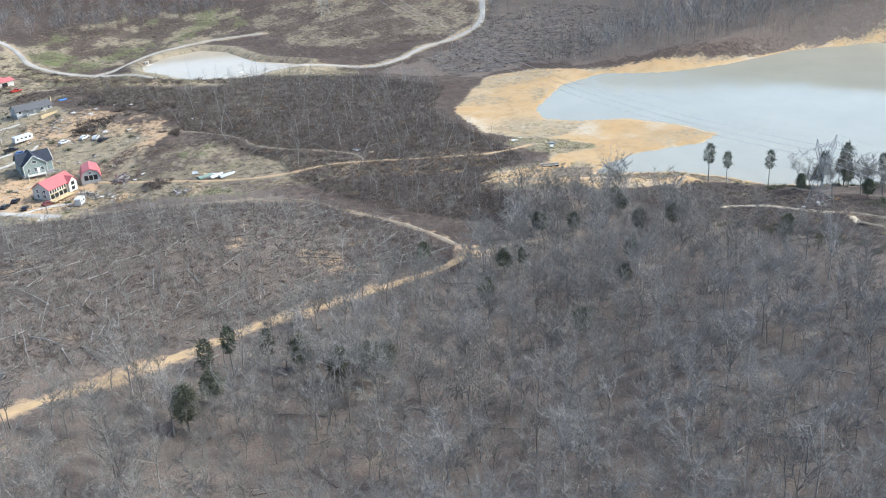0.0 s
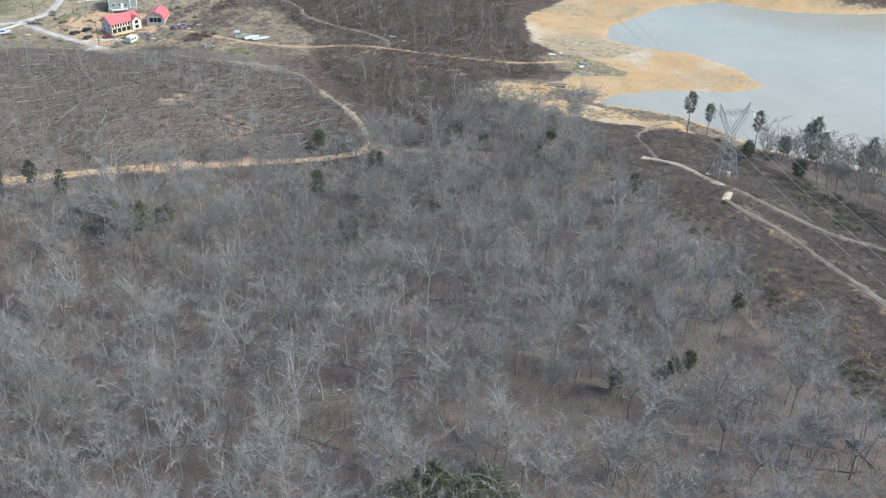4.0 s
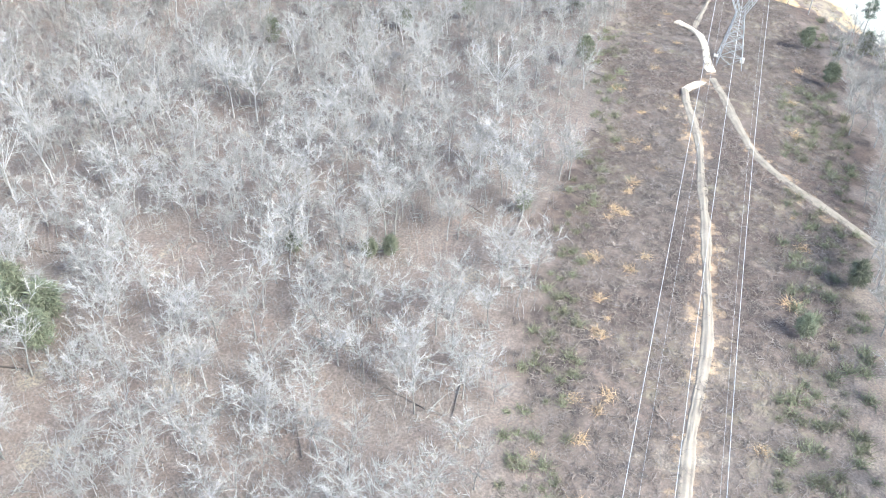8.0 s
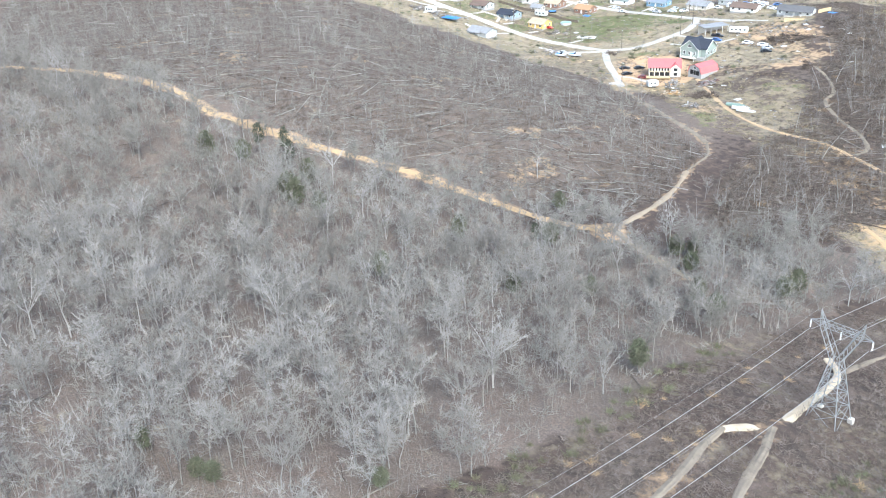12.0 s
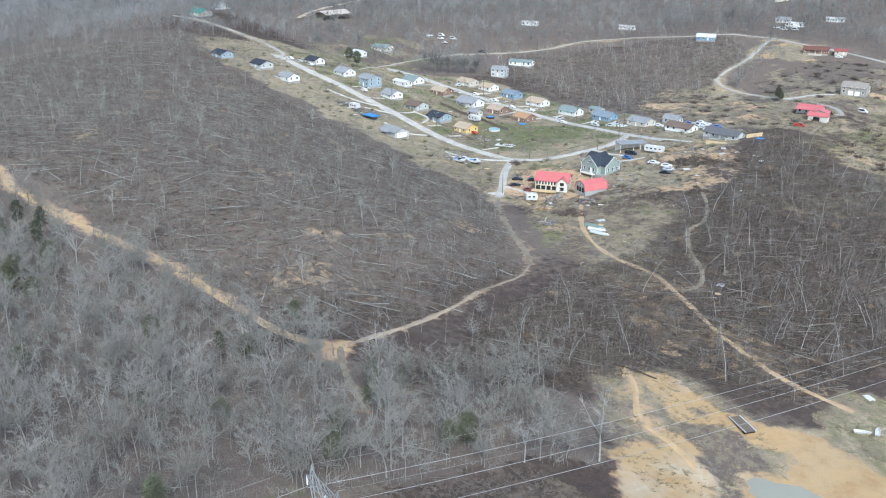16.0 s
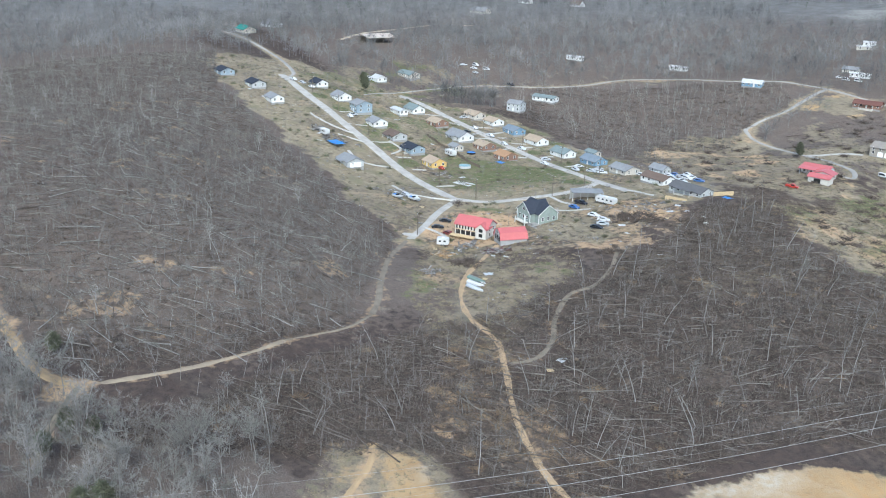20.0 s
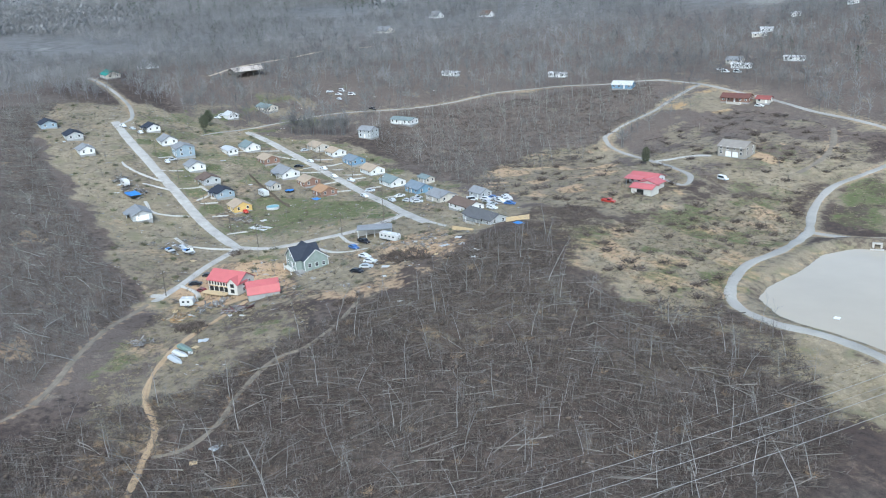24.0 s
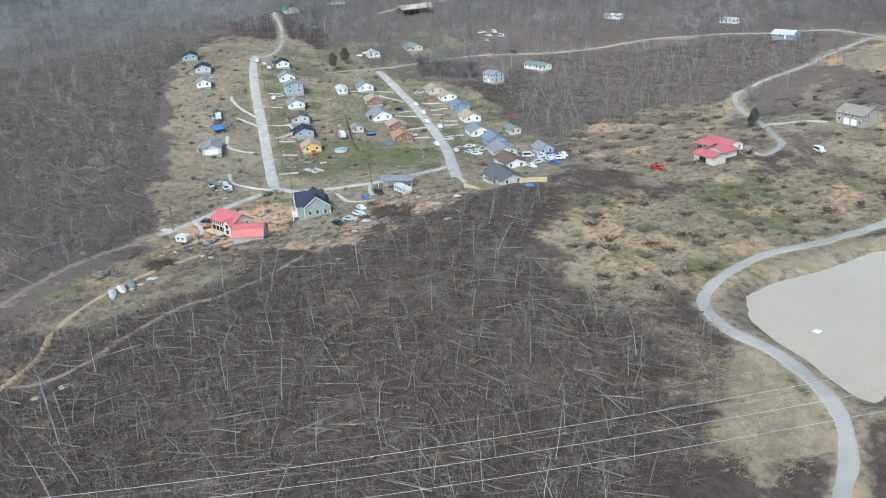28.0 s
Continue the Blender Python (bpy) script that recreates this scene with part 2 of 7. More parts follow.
# ---- lie of the land ----
STEP, SPREAD = 95.0, 75.0
HILL_HEIGHTS = [
    [0.0, 0.0, 0.0, 0.0, 8.1, 12.5, 0.0, 0.0, 0.0],
    [0.0, 0.0, 0.0, 6.8, 4.7, -5.0, 10.1, 3.7, 0.0],
    [0.0, 0.0, 0.0, 1.6, 10.3, -3.7, 0.6, 3.6, 0.0],
    [0.0, 7.1, 7.1, 2.4, -0.3, -2.1, -11.7, 1.5, 8.1],
    [7.0, 2.0, 4.8, 13.7, -12.5, -2.9, 2.2, 0.8, 2.1],
    [7.8, 3.3, -8.6, -4.8, -2.7, 11.5, -6.7, -7.7, 1.1],
    [2.0, 6.3, 9.2, -2.5, -2.4, -4.9, -8.4, 0.8, 0.0],
    [3.9, 6.3, -5.3, -9.4, -4.4, -5.8, -2.6, 3.8, 0.0],
]
# Large far hills: x, y, radius, height
FAR_HILLS = ((320, 600, 150, 24), (560, 420, 200, 30), (-420, 1500, 420, 55), (150, 1150, 240, 34), (-1200, 300, 380, 22),
             (-1500, 1200, 420, 40), (300, -500, 380, 25), (-700, -200, 300, 24), (-2600, 2600, 900, 110), (-600, 2900, 800, 120),
             (900, 2200, 700, 90), (-3300, 500, 800, 70))
# Knolls and hollows: x, y, radius, height
SWELLS = ((-98, 378, 26, -4.0), (-62, 507, 28, 3.5), (-115, 578, 26, 4.0), (-130, 638, 26, 3.0), (-268, 675, 40, 4.0), (-358, 472, 30, -2.5), (-78, 301, 32, 5.0),
          (-188, 611, 28, -5.0), (-55, 614, 24, -3.0), (-332, 648, 30, -2.8), (-27, 113, 34, 3.5), (67, 191, 22, 2.4), (-43, 340, 24, -2.3), (-186, 406, 22, -2.0), (-100, 418, 20, -2.0))
LAKE_Z, POND_Z = -14.0, -12.5
LAKE = [(112, 258), (107, 271), (97, 287), (82, 297), (72, 303), (80, 308), (98, 311), (127, 305), (140, 310), (137, 330), (126, 351),
        (108, 361), (98, 373), (104, 388), (137, 414), (166, 420), (191, 400), (226, 392), (272, 392), (325, 374), (430, 330), (640, 260),
        (700, 60), (520, 20), (300, 90), (200, 165), (152, 226)]
POND = [(-6, 541), (-12, 551), (-17, 569), (-25, 586), (-24, 600), (-6, 618), (16, 622), (28, 606), (30, 586), (32, 570), (44, 554), (52, 543), (46, 540),
        (28, 538), (8, 536)]


def inside_distance(poly, x, y):
    """Signed distance to a closed outline, negative inside (arrays)."""
    p = np.array(poly, float)
    best, inside = np.full(np.shape(x), 1e9), np.zeros(np.shape(x), bool)
    for (ax, ay), (bx, by) in zip(p, np.roll(p, -1, 0)):
        dx, dy = bx - ax, by - ay
        u = np.clip(((x - ax) * dx + (y - ay) * dy) / (dx * dx + dy * dy + 1e-9), 0, 1)
        best = np.minimum(best, np.hypot(x - ax - u * dx, y - ay - u * dy))
        if ay != by:
            inside ^= ((ay > y) != (by > y)) & (x < (bx - ax) * (y - ay) / (by - ay) + ax)
    return np.where(inside, -best, best)


def line_distance(line, x, y):
    p = np.array(line, float)
    best = np.full(np.shape(x), 1e9)
    for (ax, ay), (bx, by) in zip(p[:-1], p[1:]):
        dx, dy = bx - ax, by - ay
        u = np.clip(((x - ax) * dx + (y - ay) * dy) / (dx * dx + dy * dy + 1e-9), 0, 1)
        best = np.minimum(best, np.hypot(x - ax - u * dx, y - ay - u * dy))
    return best


def smooth(v, lo, hi):
    u = np.clip((v - lo) / (hi - lo), 0, 1)
    return u * u * (3 - 2 * u)


def land(x, y):
    """Height of the ground (arrays or numbers)."""
    x, y = np.asarray(x, float), np.asarray(y, float)
    z = np.zeros(np.broadcast(x, y).shape)
    for i, row in enumerate(HILL_HEIGHTS):
        gx = np.exp(-((x + 520 - STEP * i) ** 2) / (2 * SPREAD**2))
        for j, height in enumerate(row):
            if height:
                z = z + height * gx * np.exp(-((y - STEP * j) ** 2) / (2 * SPREAD**2))
    for cx, cy, r, height in SWELLS:
        z = z + height * np.exp(-((x - cx) ** 2 + (y - cy) ** 2) / (2 * r * r))
    outer = smooth(np.hypot((x + 140) / 1.15, y - 380), 330, 560)
    for cx, cy, r, height in FAR_HILLS:
        z = z + height * outer * np.exp(-((x - cx) ** 2 + (y - cy) ** 2) / (2 * r * r))
    z = z + 0.35 * np.sin(x * 0.11 + 1.3 * np.sin(y * 0.07)) * np.sin(y * 0.13 + 0.6) + 0.2 * np.sin(x * 0.31 + y * 0.17) * np.sin(y * 0.37 - x * 0.11)
    far = smooth(np.hypot(x + 150, y - 400), 650, 1100)
    z = z + far * (9 * np.sin(x * 0.0061 + 1) * np.sin(y * 0.0053) + 5 * np.sin(x * 0.013 - y * 0.009) + 6 * np.sin(y * 0.0117 + 2))
    d = inside_distance(LAKE, x, y)
    beach = LAKE_Z + np.clip(0.07 * d, -2.5, 40) + np.where(d < 0, -0.3, 0)
    z = beach + (z - beach) * smooth(d, 2, 26)
    d = inside_distance(POND, x, y)
    bank = POND_Z + np.clip(0.42 * d, -2.0, 2.2) + np.where(d < 0, -0.3, 0)
    return bank + (z - bank) * smooth(d, 5, 22)


def patchy(x, y, size, seed, octaves=3):
    """Smooth uneven patches, 0..1, about size metres across (arrays)."""
    out, total, amp = np.zeros(np.shape(x)), 0.0, 1.0
    for o in range(octaves):
        u, v = np.asarray(x) / size + seed * 7.31, np.asarray(y) / size + seed * 3.77
        i, j = np.floor(u), np.floor(v)
        a, b = smooth(u - i, 0, 1), smooth(v - j, 0, 1)

        def corner(p, q):
            h = np.sin(p * 127.1 + q * 311.7 + seed * 74.7) * 43758.5453
            return h - np.floor(h)

        low = corner(i, j) * (1 - a) + corner(i + 1, j) * a
        high = corner(i, j + 1) * (1 - a) + corner(i + 1, j + 1) * a
        out, total = out + amp * (low * (1 - b) + high * b), total + amp
        amp, size, seed = amp * 0.6, size * 0.46, seed + 1.7
    return out / total


def bare_ground(x, y):
    """Where felled ground lies open, 0..1 (arrays)."""
    return 0.75 * patchy(x, y, 19.0, 31) + 0.25 * patchy(x, y, 7.0, 33, 2)


def land_at(x, y):
    return float(land(np.array([float(x)]), np.array([float(y)]))[0])


# ---- roads and areas of the plan ----
STREET_A = [(-352, 396), (-315, 397), (-266, 401), (-229, 405), (-188, 409), (-158, 412), (-144, 414)]
CROSS_STREET = [(-148, 413), (-138, 424), (-135, 442), (-134, 459), (-139, 474), (-144, 482)]
STREET_B = [(-340, 464), (-296, 472), (-258, 479), (-216, 483), (-177, 484), (-144, 482), (-120, 481)]
FAR_ROAD = [(-322, 436), (-342, 464), (-353, 492), (-350, 526), (-337, 557), (-328, 590), (-331, 623), (-315, 655), (-280, 674), (-262, 697)]
HILL_ROAD = [(-262, 697), (-232, 706), (-199, 710), (-158, 712), (-127, 717), (-107, 716), (-91, 706), (-84, 687), (-81, 665), (-79, 645), (-68, 625), (-51, 606)]
GRAVEL_ROAD = [(-51, 606), (-34, 578), (-26, 554), (-13, 536), (0, 527), (15, 527), (28, 532), (42, 534), (55, 534), (68, 529), (84, 520), (104, 524),
               (123, 534), (146, 537), (172, 550), (192, 577), (201, 600), (190, 640)]
POND_ROAD = [(-51, 606), (-36, 613), (-22, 622), (-2, 634), (30, 640), (60, 630)]
TOWN_LANE = [(-146, 413), (-133, 399), (-118, 386), (-104, 373)]
UPPER_LANE = [(-104, 373), (-86, 360), (-66, 349), (-48, 341), (-38, 335)]
MIDDLE_LANE = [(-38, 335), (-31, 325), (-28, 314), (-26, 306)]
LANE = [(-26, 306), (-20, 292), (-16, 278), (-13, 255)]
SANDY_ROAD = [(-262, 172), (-231, 182), (-204, 194), (-177, 203), (-158, 207), (-140, 207), (-121, 213), (-104, 220), (-87, 228), (-72, 234), (-54, 238), (-41, 241),
              (-28, 244), (-19, 248), (-13, 254)]
JUNCTION_SPUR = [(-13, 254), (-4, 250), (8, 246), (20, 243)]
TRACK = [(-88, 402), (-74, 389), (-57, 374), (-41, 365), (-26, 361), (-10, 361), (4, 356), (26, 347), (43, 343), (56, 342), (70, 343)]
SIDE_PATH = [(-54, 430), (-40, 418), (-30, 405), (-28, 395), (-16, 383), (-4, 375), (3, 366), (3, 358)]
SHORE_TRACK = [(27, 311), (35, 307), (47, 297), (57, 296), (66, 294)]
RED_DRIVE = [(-236, 704), (-220, 662), (-216, 633), (-208, 622), (-170, 615), (-130, 604), (-113, 600), (-102, 588), (-113, 586)]
HOUSE_DRIVE = [(-153, 610), (-143, 621), (-133, 628)]
FAR_LANE = [(-345, 398), (-361, 406), (-395, 410), (-430, 409), (-465, 406), (-498, 402), (-530, 400)]
RIDGE_ROAD = [(-476, 474), (-520, 512), (-560, 545), (-592, 580), (-599, 606), (-588, 642)]
HILL_TRACK = [(-96, 643), (-103, 663), (-113, 680), (-133, 702)]
LINE_ROAD = [(74, 30), (73, 80), (73, 92), (74, 108), (73, 125), (71, 148), (69, 167), (66.5, 178), (65.5, 185)]
LINE_TOP = [(65.5, 185), (68, 189), (70.8, 192), (69.5, 204), (68, 218), (65.5, 226), (61.5, 230)]
LINE_SHORE = [(65.5, 226), (67, 240), (70, 257), (80, 268), (88, 274)]
LINE_SPUR = [(70.8, 192), (74, 183), (76.5, 174), (80.5, 163), (87.3, 154.3), (93, 149), (106, 136)]
# name, line, half width, material, label
ROADS = [
    ("street", STREET_A, 2.45, ASPHALT, "pale worn asphalt street between house lots"),
    ("cross_street", CROSS_STREET, 1.9, ASPHALT, "pale asphalt street curving behind the grey gabled house"),
    ("second_street", STREET_B, 2.4, ASPHALT, "pale worn asphalt street with parked cars"),
    ("county_road", FAR_ROAD, 1.15, GRAVEL, "pale asphalt road along the wooded ridge"),
    ("hill_road", HILL_ROAD, 1.8, GRAVEL, "grey gravel road winding up the cleared hill"),
    ("pond_gravel_road", GRAVEL_ROAD, 2.0, GRAVEL, "grey gravel road round the pond"),
    ("pond_side_road", POND_ROAD, 1.6, GRAVEL, "narrow gravel road past the pond bank"),
    ("town_lane", TOWN_LANE, 1.7, ASPHALT, "pale worn lane down past the red-roofed house"),
    ("upper_lane", UPPER_LANE, 0.85, PALE_DIRT, "narrow pale dirt lane down from the houses"),
    ("middle_lane", MIDDLE_LANE, 0.4, PALE_DIRT, "overgrown stretch of the dirt lane"),
    ("lane", LANE, 0.75, LANE_DIRT, "narrow tan dirt lane up from the logging road"),
    ("sandy_road", SANDY_ROAD, 1.25, DIRT, "orange sandy logging road through felled wood"),
    ("junction_spur", JUNCTION_SPUR, 0.7, PALE_DIRT, "short pale dirt spur into bare wood"),
    ("track", TRACK, 0.7, TAN_DIRT, "orange dirt track down to the lake shore"),
    ("side_path", SIDE_PATH, 0.65, PALE_DIRT, "pale dirt path winding through fallen timber"),
    ("shore_track", SHORE_TRACK, 0.6, DIRT, "thin dirt track over the lake shore"),
    ("red_house_drive", RED_DRIVE, 1.3, GRAVEL, "pale drive to the red-roofed house"),
    ("house_drive", HOUSE_DRIVE, 1.7, CONCRETE, "pale concrete drive to the grey house"),
    ("ridge_road", RIDGE_ROAD, 1.5, SANDY_DIRT, "pale road along the wooded ridge past the barn"),
    ("far_lane", FAR_LANE, 1.2, GRAVEL, "pale lane climbing into the woods"),
    ("hill_track", HILL_TRACK, 1.2, PALE_DIRT, "pale dirt track up the cleared hill"),
    ("line_road", LINE_ROAD, 0.7, PALE_DIRT, "pale dirt service road under the power line"),
    ("line_top_road", LINE_TOP, 0.75, SANDY_DIRT, "pale sandy end of the service road below the pylon"),
    ("line_shore_path", LINE_SHORE, 0.5, PALE_DIRT, "faint dirt path from the pylon to the shore"),
    ("line_spur", LINE_SPUR, 0.7, PALE_DIRT, "pale dirt spur off the service road"),
]
TOWN = [(-420, 376), (-355, 352), (-290, 358), (-244, 362), (-176, 370), (-140, 366), (-112, 374), (-92, 378), (-74, 394), (-58, 416), (-60, 440), (-70, 462), (-84, 490), (-104, 514), (-120, 521), (-179, 524), (-246, 518), (-278, 515), (-306, 494), (-345, 462), (-372, 440), (-400, 420)]
LOTS = [(-118, 380), (-132, 396), (-128, 418), (-108, 424), (-108, 444), (-108, 478), (-72, 476), (-62, 462), (-56, 432), (-66, 418), (-92, 398), (-100, 384)]
LOWER_LOT = [(-27, 346), (-46, 350), (-67, 359), (-100, 377), (-82, 398), (-57, 418), (-40, 408), (-31, 391), (-18, 371), (2, 359), (-12, 350)]
LAWN = [(-168, 422), (-188, 440), (-182, 478), (-147, 478), (-140, 446), (-146, 424)]
# Mown lawns beside the houses: x, y, radius
LAWN_SPOTS = [(-305, 405, 7), (-281, 409, 6), (-245, 413, 5), (-225, 413, 6), (-205, 416, 6), (-260, 428, 8), (-215, 490, 6), (-233, 513, 7), (-183, 466, 8), (-150, 473, 8), (-165, 462, 8), (-195, 452, 8), (-205, 440, 7), (-126, 418, 7), (-376, 462, 10), (-330, 444, 8)]
HILL_FIELD = [(-130, 530), (-76, 544), (-104, 600), (-71, 622), (-84, 660), (-104, 690), (-135, 655), (-160, 640), (-180, 612), (-120, 590)]
MEADOW = [(-74, 498), (-67, 526), (-82, 570), (-91, 604), (-80, 626), (-60, 616), (-46, 602), (-26, 562), (-9, 531), (6, 519), (6, 499), (-16, 498), (-36, 490), (-52, 500)]
CLEARING = [(-176, 526), (-216, 560), (-224, 593), (-210, 618), (-180, 608), (-140, 598), (-105, 590), (-94, 556), (-92, 532), (-120, 522)]
BENCH = [(-104, 531), (-103, 560), (-103, 587), (-101, 628), (-93, 645), (-61, 614), (-48, 571), (-64, 527), (-58, 502)]
POND_BANK = [(13, 514), (20, 529), (47, 532), (66, 527), (74, 512), (60, 500), (48, 512), (38, 506), (24, 514)]
GREEN_FIELD = [(-58, 619), (-84, 655), (-62, 668), (-46, 650), (-36, 625)]
RED_LOT = [(-216, 668), (-187, 680), (-184, 705), (-205, 715), (-230, 694)]
STRAW_YARD = [(-108, 424), (-117, 439), (-94, 442), (-68, 437), (-58, 425), (-78, 421)]
SLASH_HILL_TOP = [(-190, 690), (-125, 705), (-98, 695), (-90, 660), (-104, 640), (-150, 645), (-175, 618), (-195, 640)]
RIDGE_YARDS = [(-400, 440), (-350, 450), (-320, 480), (-340, 500), (-350, 530), (-400, 552), (-420, 500)]
SLASH_WEST_OPEN = [(-300, 190), (-204, 205), (-104, 232), (-30, 262), (-34, 320), (-100, 362), (-232, 350), (-300, 345)]
EAST_FIELD = [(-80, 640), (-58, 619), (-30, 628), (0, 640), (60, 648), (70, 690), (0, 730), (-70, 712)]
NORTH_EDGE = [(-112, 522), (-78, 498), (-52, 500), (-62, 530), (-90, 536)]
RED_YARD = [(-116, 382), (-124, 397), (-128, 416), (-112, 423), (-92, 416), (-88, 398), (-100, 386)]
EAST_LOT = [(-108, 456), (-100, 482), (-76, 478), (-64, 464), (-72, 454), (-88, 450)]
GREENS = [(-214, 428), (-208, 450), (-172, 484), (-141, 480), (-150, 447), (-163, 428)]
SPIT = [(72, 354), (84, 352), (98, 356), (108, 362), (126, 354), (140, 332), (144, 308), (127, 301), (98, 306), (77, 306), (60, 318), (70, 330)]
NEAR_SAND = [(24, 303), (30, 316), (36, 323), (60, 322), (80, 310), (76, 298), (100, 286), (112, 268), (106, 258), (92, 270), (58, 281), (44, 288)]
BAY_SAND = [(65, 372), (66, 392), (73, 408), (86, 422), (102, 440), (122, 456), (146, 450), (156, 437), (168, 427), (232, 399), (328, 381), (326, 370), (272, 386), (226, 388), (191, 396), (166, 416), (137, 410), (108, 386), (100, 373), (110, 358), (90, 350), (72, 354)]
SLASH_EAST_BARE = [(-60, 430), (-78, 484), (-62, 500), (-30, 486), (-4, 496), (14, 514), (40, 504), (34, 470), (0, 440), (-40, 420)]
MUD_FLAT = [(61, 350), (71, 355), (83, 346), (93, 332), (90, 327), (74, 327), (65, 333)]
ORANGE_SHORE = [(32, 313), (46, 318), (58, 320), (72, 327), (84, 325), (96, 324), (88, 311), (67, 315), (49, 310), (36, 310)]
ORANGE_BANK = [(56, 280), (53, 290), (60, 297), (70, 295), (76, 288), (84, 280), (92, 276), (88, 268), (69, 272)]
CORRIDOR = [(52, -80), (50, 100), (50, 160), (45, 216), (50, 262), (88, 268), (95, 227), (97, 168), (94, 116), (91, 60), (92, -80)]
SOUTH_WOOD = [(-340, -140), (-340, 150), (-231, 178), (-177, 200), (-140, 203), (-104, 216), (-54, 234), (-13, 250), (10, 262), (20, 290), (36, 288), (58, 276), (52, 262), (46, 216), (50, 120), (50, -140)]
EAST_WOOD = [(96, -140), (95, 60), (98, 168), (96, 225), (100, 246), (140, 218), (190, 160), (280, 90), (300, -140)]
NORTH_SHORE = [(150, 462), (166, 442), (200, 424), (235, 412), (330, 394), (520, 330), (900, 420), (700, 900), (300, 780), (215, 610), (196, 570), (160, 530), (120, 520), (80, 505), (104, 464)]
NORTH_FALL = [(106, 466), (150, 462), (180, 446), (232, 462), (250, 505), (222, 552), (184, 556), (150, 528), (112, 512)]
MOUND = [(60, 660), (62, 590), (90, 562), (140, 545), (175, 558), (192, 600), (150, 690), (100, 690)]


def mesh_object(name, v, f, material, parent=None):
    """One mesh object from arrays of points and triangles or quads."""
    v, f = np.asarray(v, np.float32), np.asarray(f, np.int32)
    me = bpy.data.meshes.new(name)
    n, k = f.shape
    me.vertices.add(len(v))
    me.vertices.foreach_set("co", v.ravel())
    me.loops.add(n * k)
    me.loops.foreach_set("vertex_index", f.ravel())
    me.polygons.add(n)
    me.polygons.foreach_set("loop_start", np.arange(0, n * k, k, dtype=np.int32))
    me.update(calc_edges=True)
    me.materials.append(material)
    ob = new(name, me)
    ob.parent = parent
    return ob


def grid_faces(nx, ny):
    i = (np.arange(nx - 1)[:, None] * ny + np.arange(ny - 1)[None, :]).ravel()
    return np.stack([i, i + ny, i + ny + 1, i + 1], 1)


def stretched(lo, hi, step, far_lo, far_hi):
    """Even steps from lo to hi, then growing steps out to the far ends."""
    mid = list(np.arange(lo, hi + 0.1, step))
    out, s = [mid[-1]], step
    while out[-1] < far_hi:
        s *= 1.16
        out.append(out[-1] + s)
    back, s = [mid[0]], step
    while back[-1] > far_lo:
        s *= 1.16
        back.append(back[-1] - s)
    return np.array(back[:0:-1] + mid + out[1:])


def curve_points(line, step):
    """Points every step metres along a smooth curve through the line's points."""
    p = np.array(line, float)
    p = np.vstack([2 * p[0] - p[1], p, 2 * p[-1] - p[-2]])
    out = []
    for a, b, c, d in zip(p[:-3], p[1:-2], p[2:-1], p[3:]):
        n = max(2, int(np.linalg.norm(c - b) / step))
        for u in np.arange(n) / n:
            out.append(0.5 * (2 * b + (c - a) * u + (2 * a - 5 * b + 4 * c - d) * u * u + (3 * b - a - 3 * c + d) * u**3))
    out.append(p[-2])
    return np.array(out)


def graded(line, half, x, y, z):
    """Ground heights levelled to a road's own smoothed profile near its line."""
    c = curve_points(line, 5.0)
    h = land(c[:, 0], c[:, 1])
    if len(h) > 6:
        h = np.convolve(np.pad(h, 2, "edge"), np.ones(5) / 5, "valid")
    lo, hi = c.min(0) - half - 8, c.max(0) + half + 8
    near = np.flatnonzero((x > lo[0]) & (x < hi[0]) & (y > lo[1]) & (y < hi[1]))
    best, level = np.full(len(near), 1e9), np.zeros(len(near))
    px, py = x[near], y[near]
    for (ax, ay), (bx, by), ha, hb in zip(c[:-1], c[1:], h[:-1], h[1:]):
        dx, dy = bx - ax, by - ay
        u = np.clip(((px - ax) * dx + (py - ay) * dy) / (dx * dx + dy * dy + 1e-9), 0, 1)
        dist = np.hypot(px - ax - u * dx, py - ay - u * dy)
        closer = dist < best
        best, level = np.where(closer, dist, best), np.where(closer, ha + (hb - ha) * u, level)
    out = z.copy()
    out[near] = z[near] + (level - z[near]) * (1 - smooth(best, half + 0.8, half + 5.0))
    return out


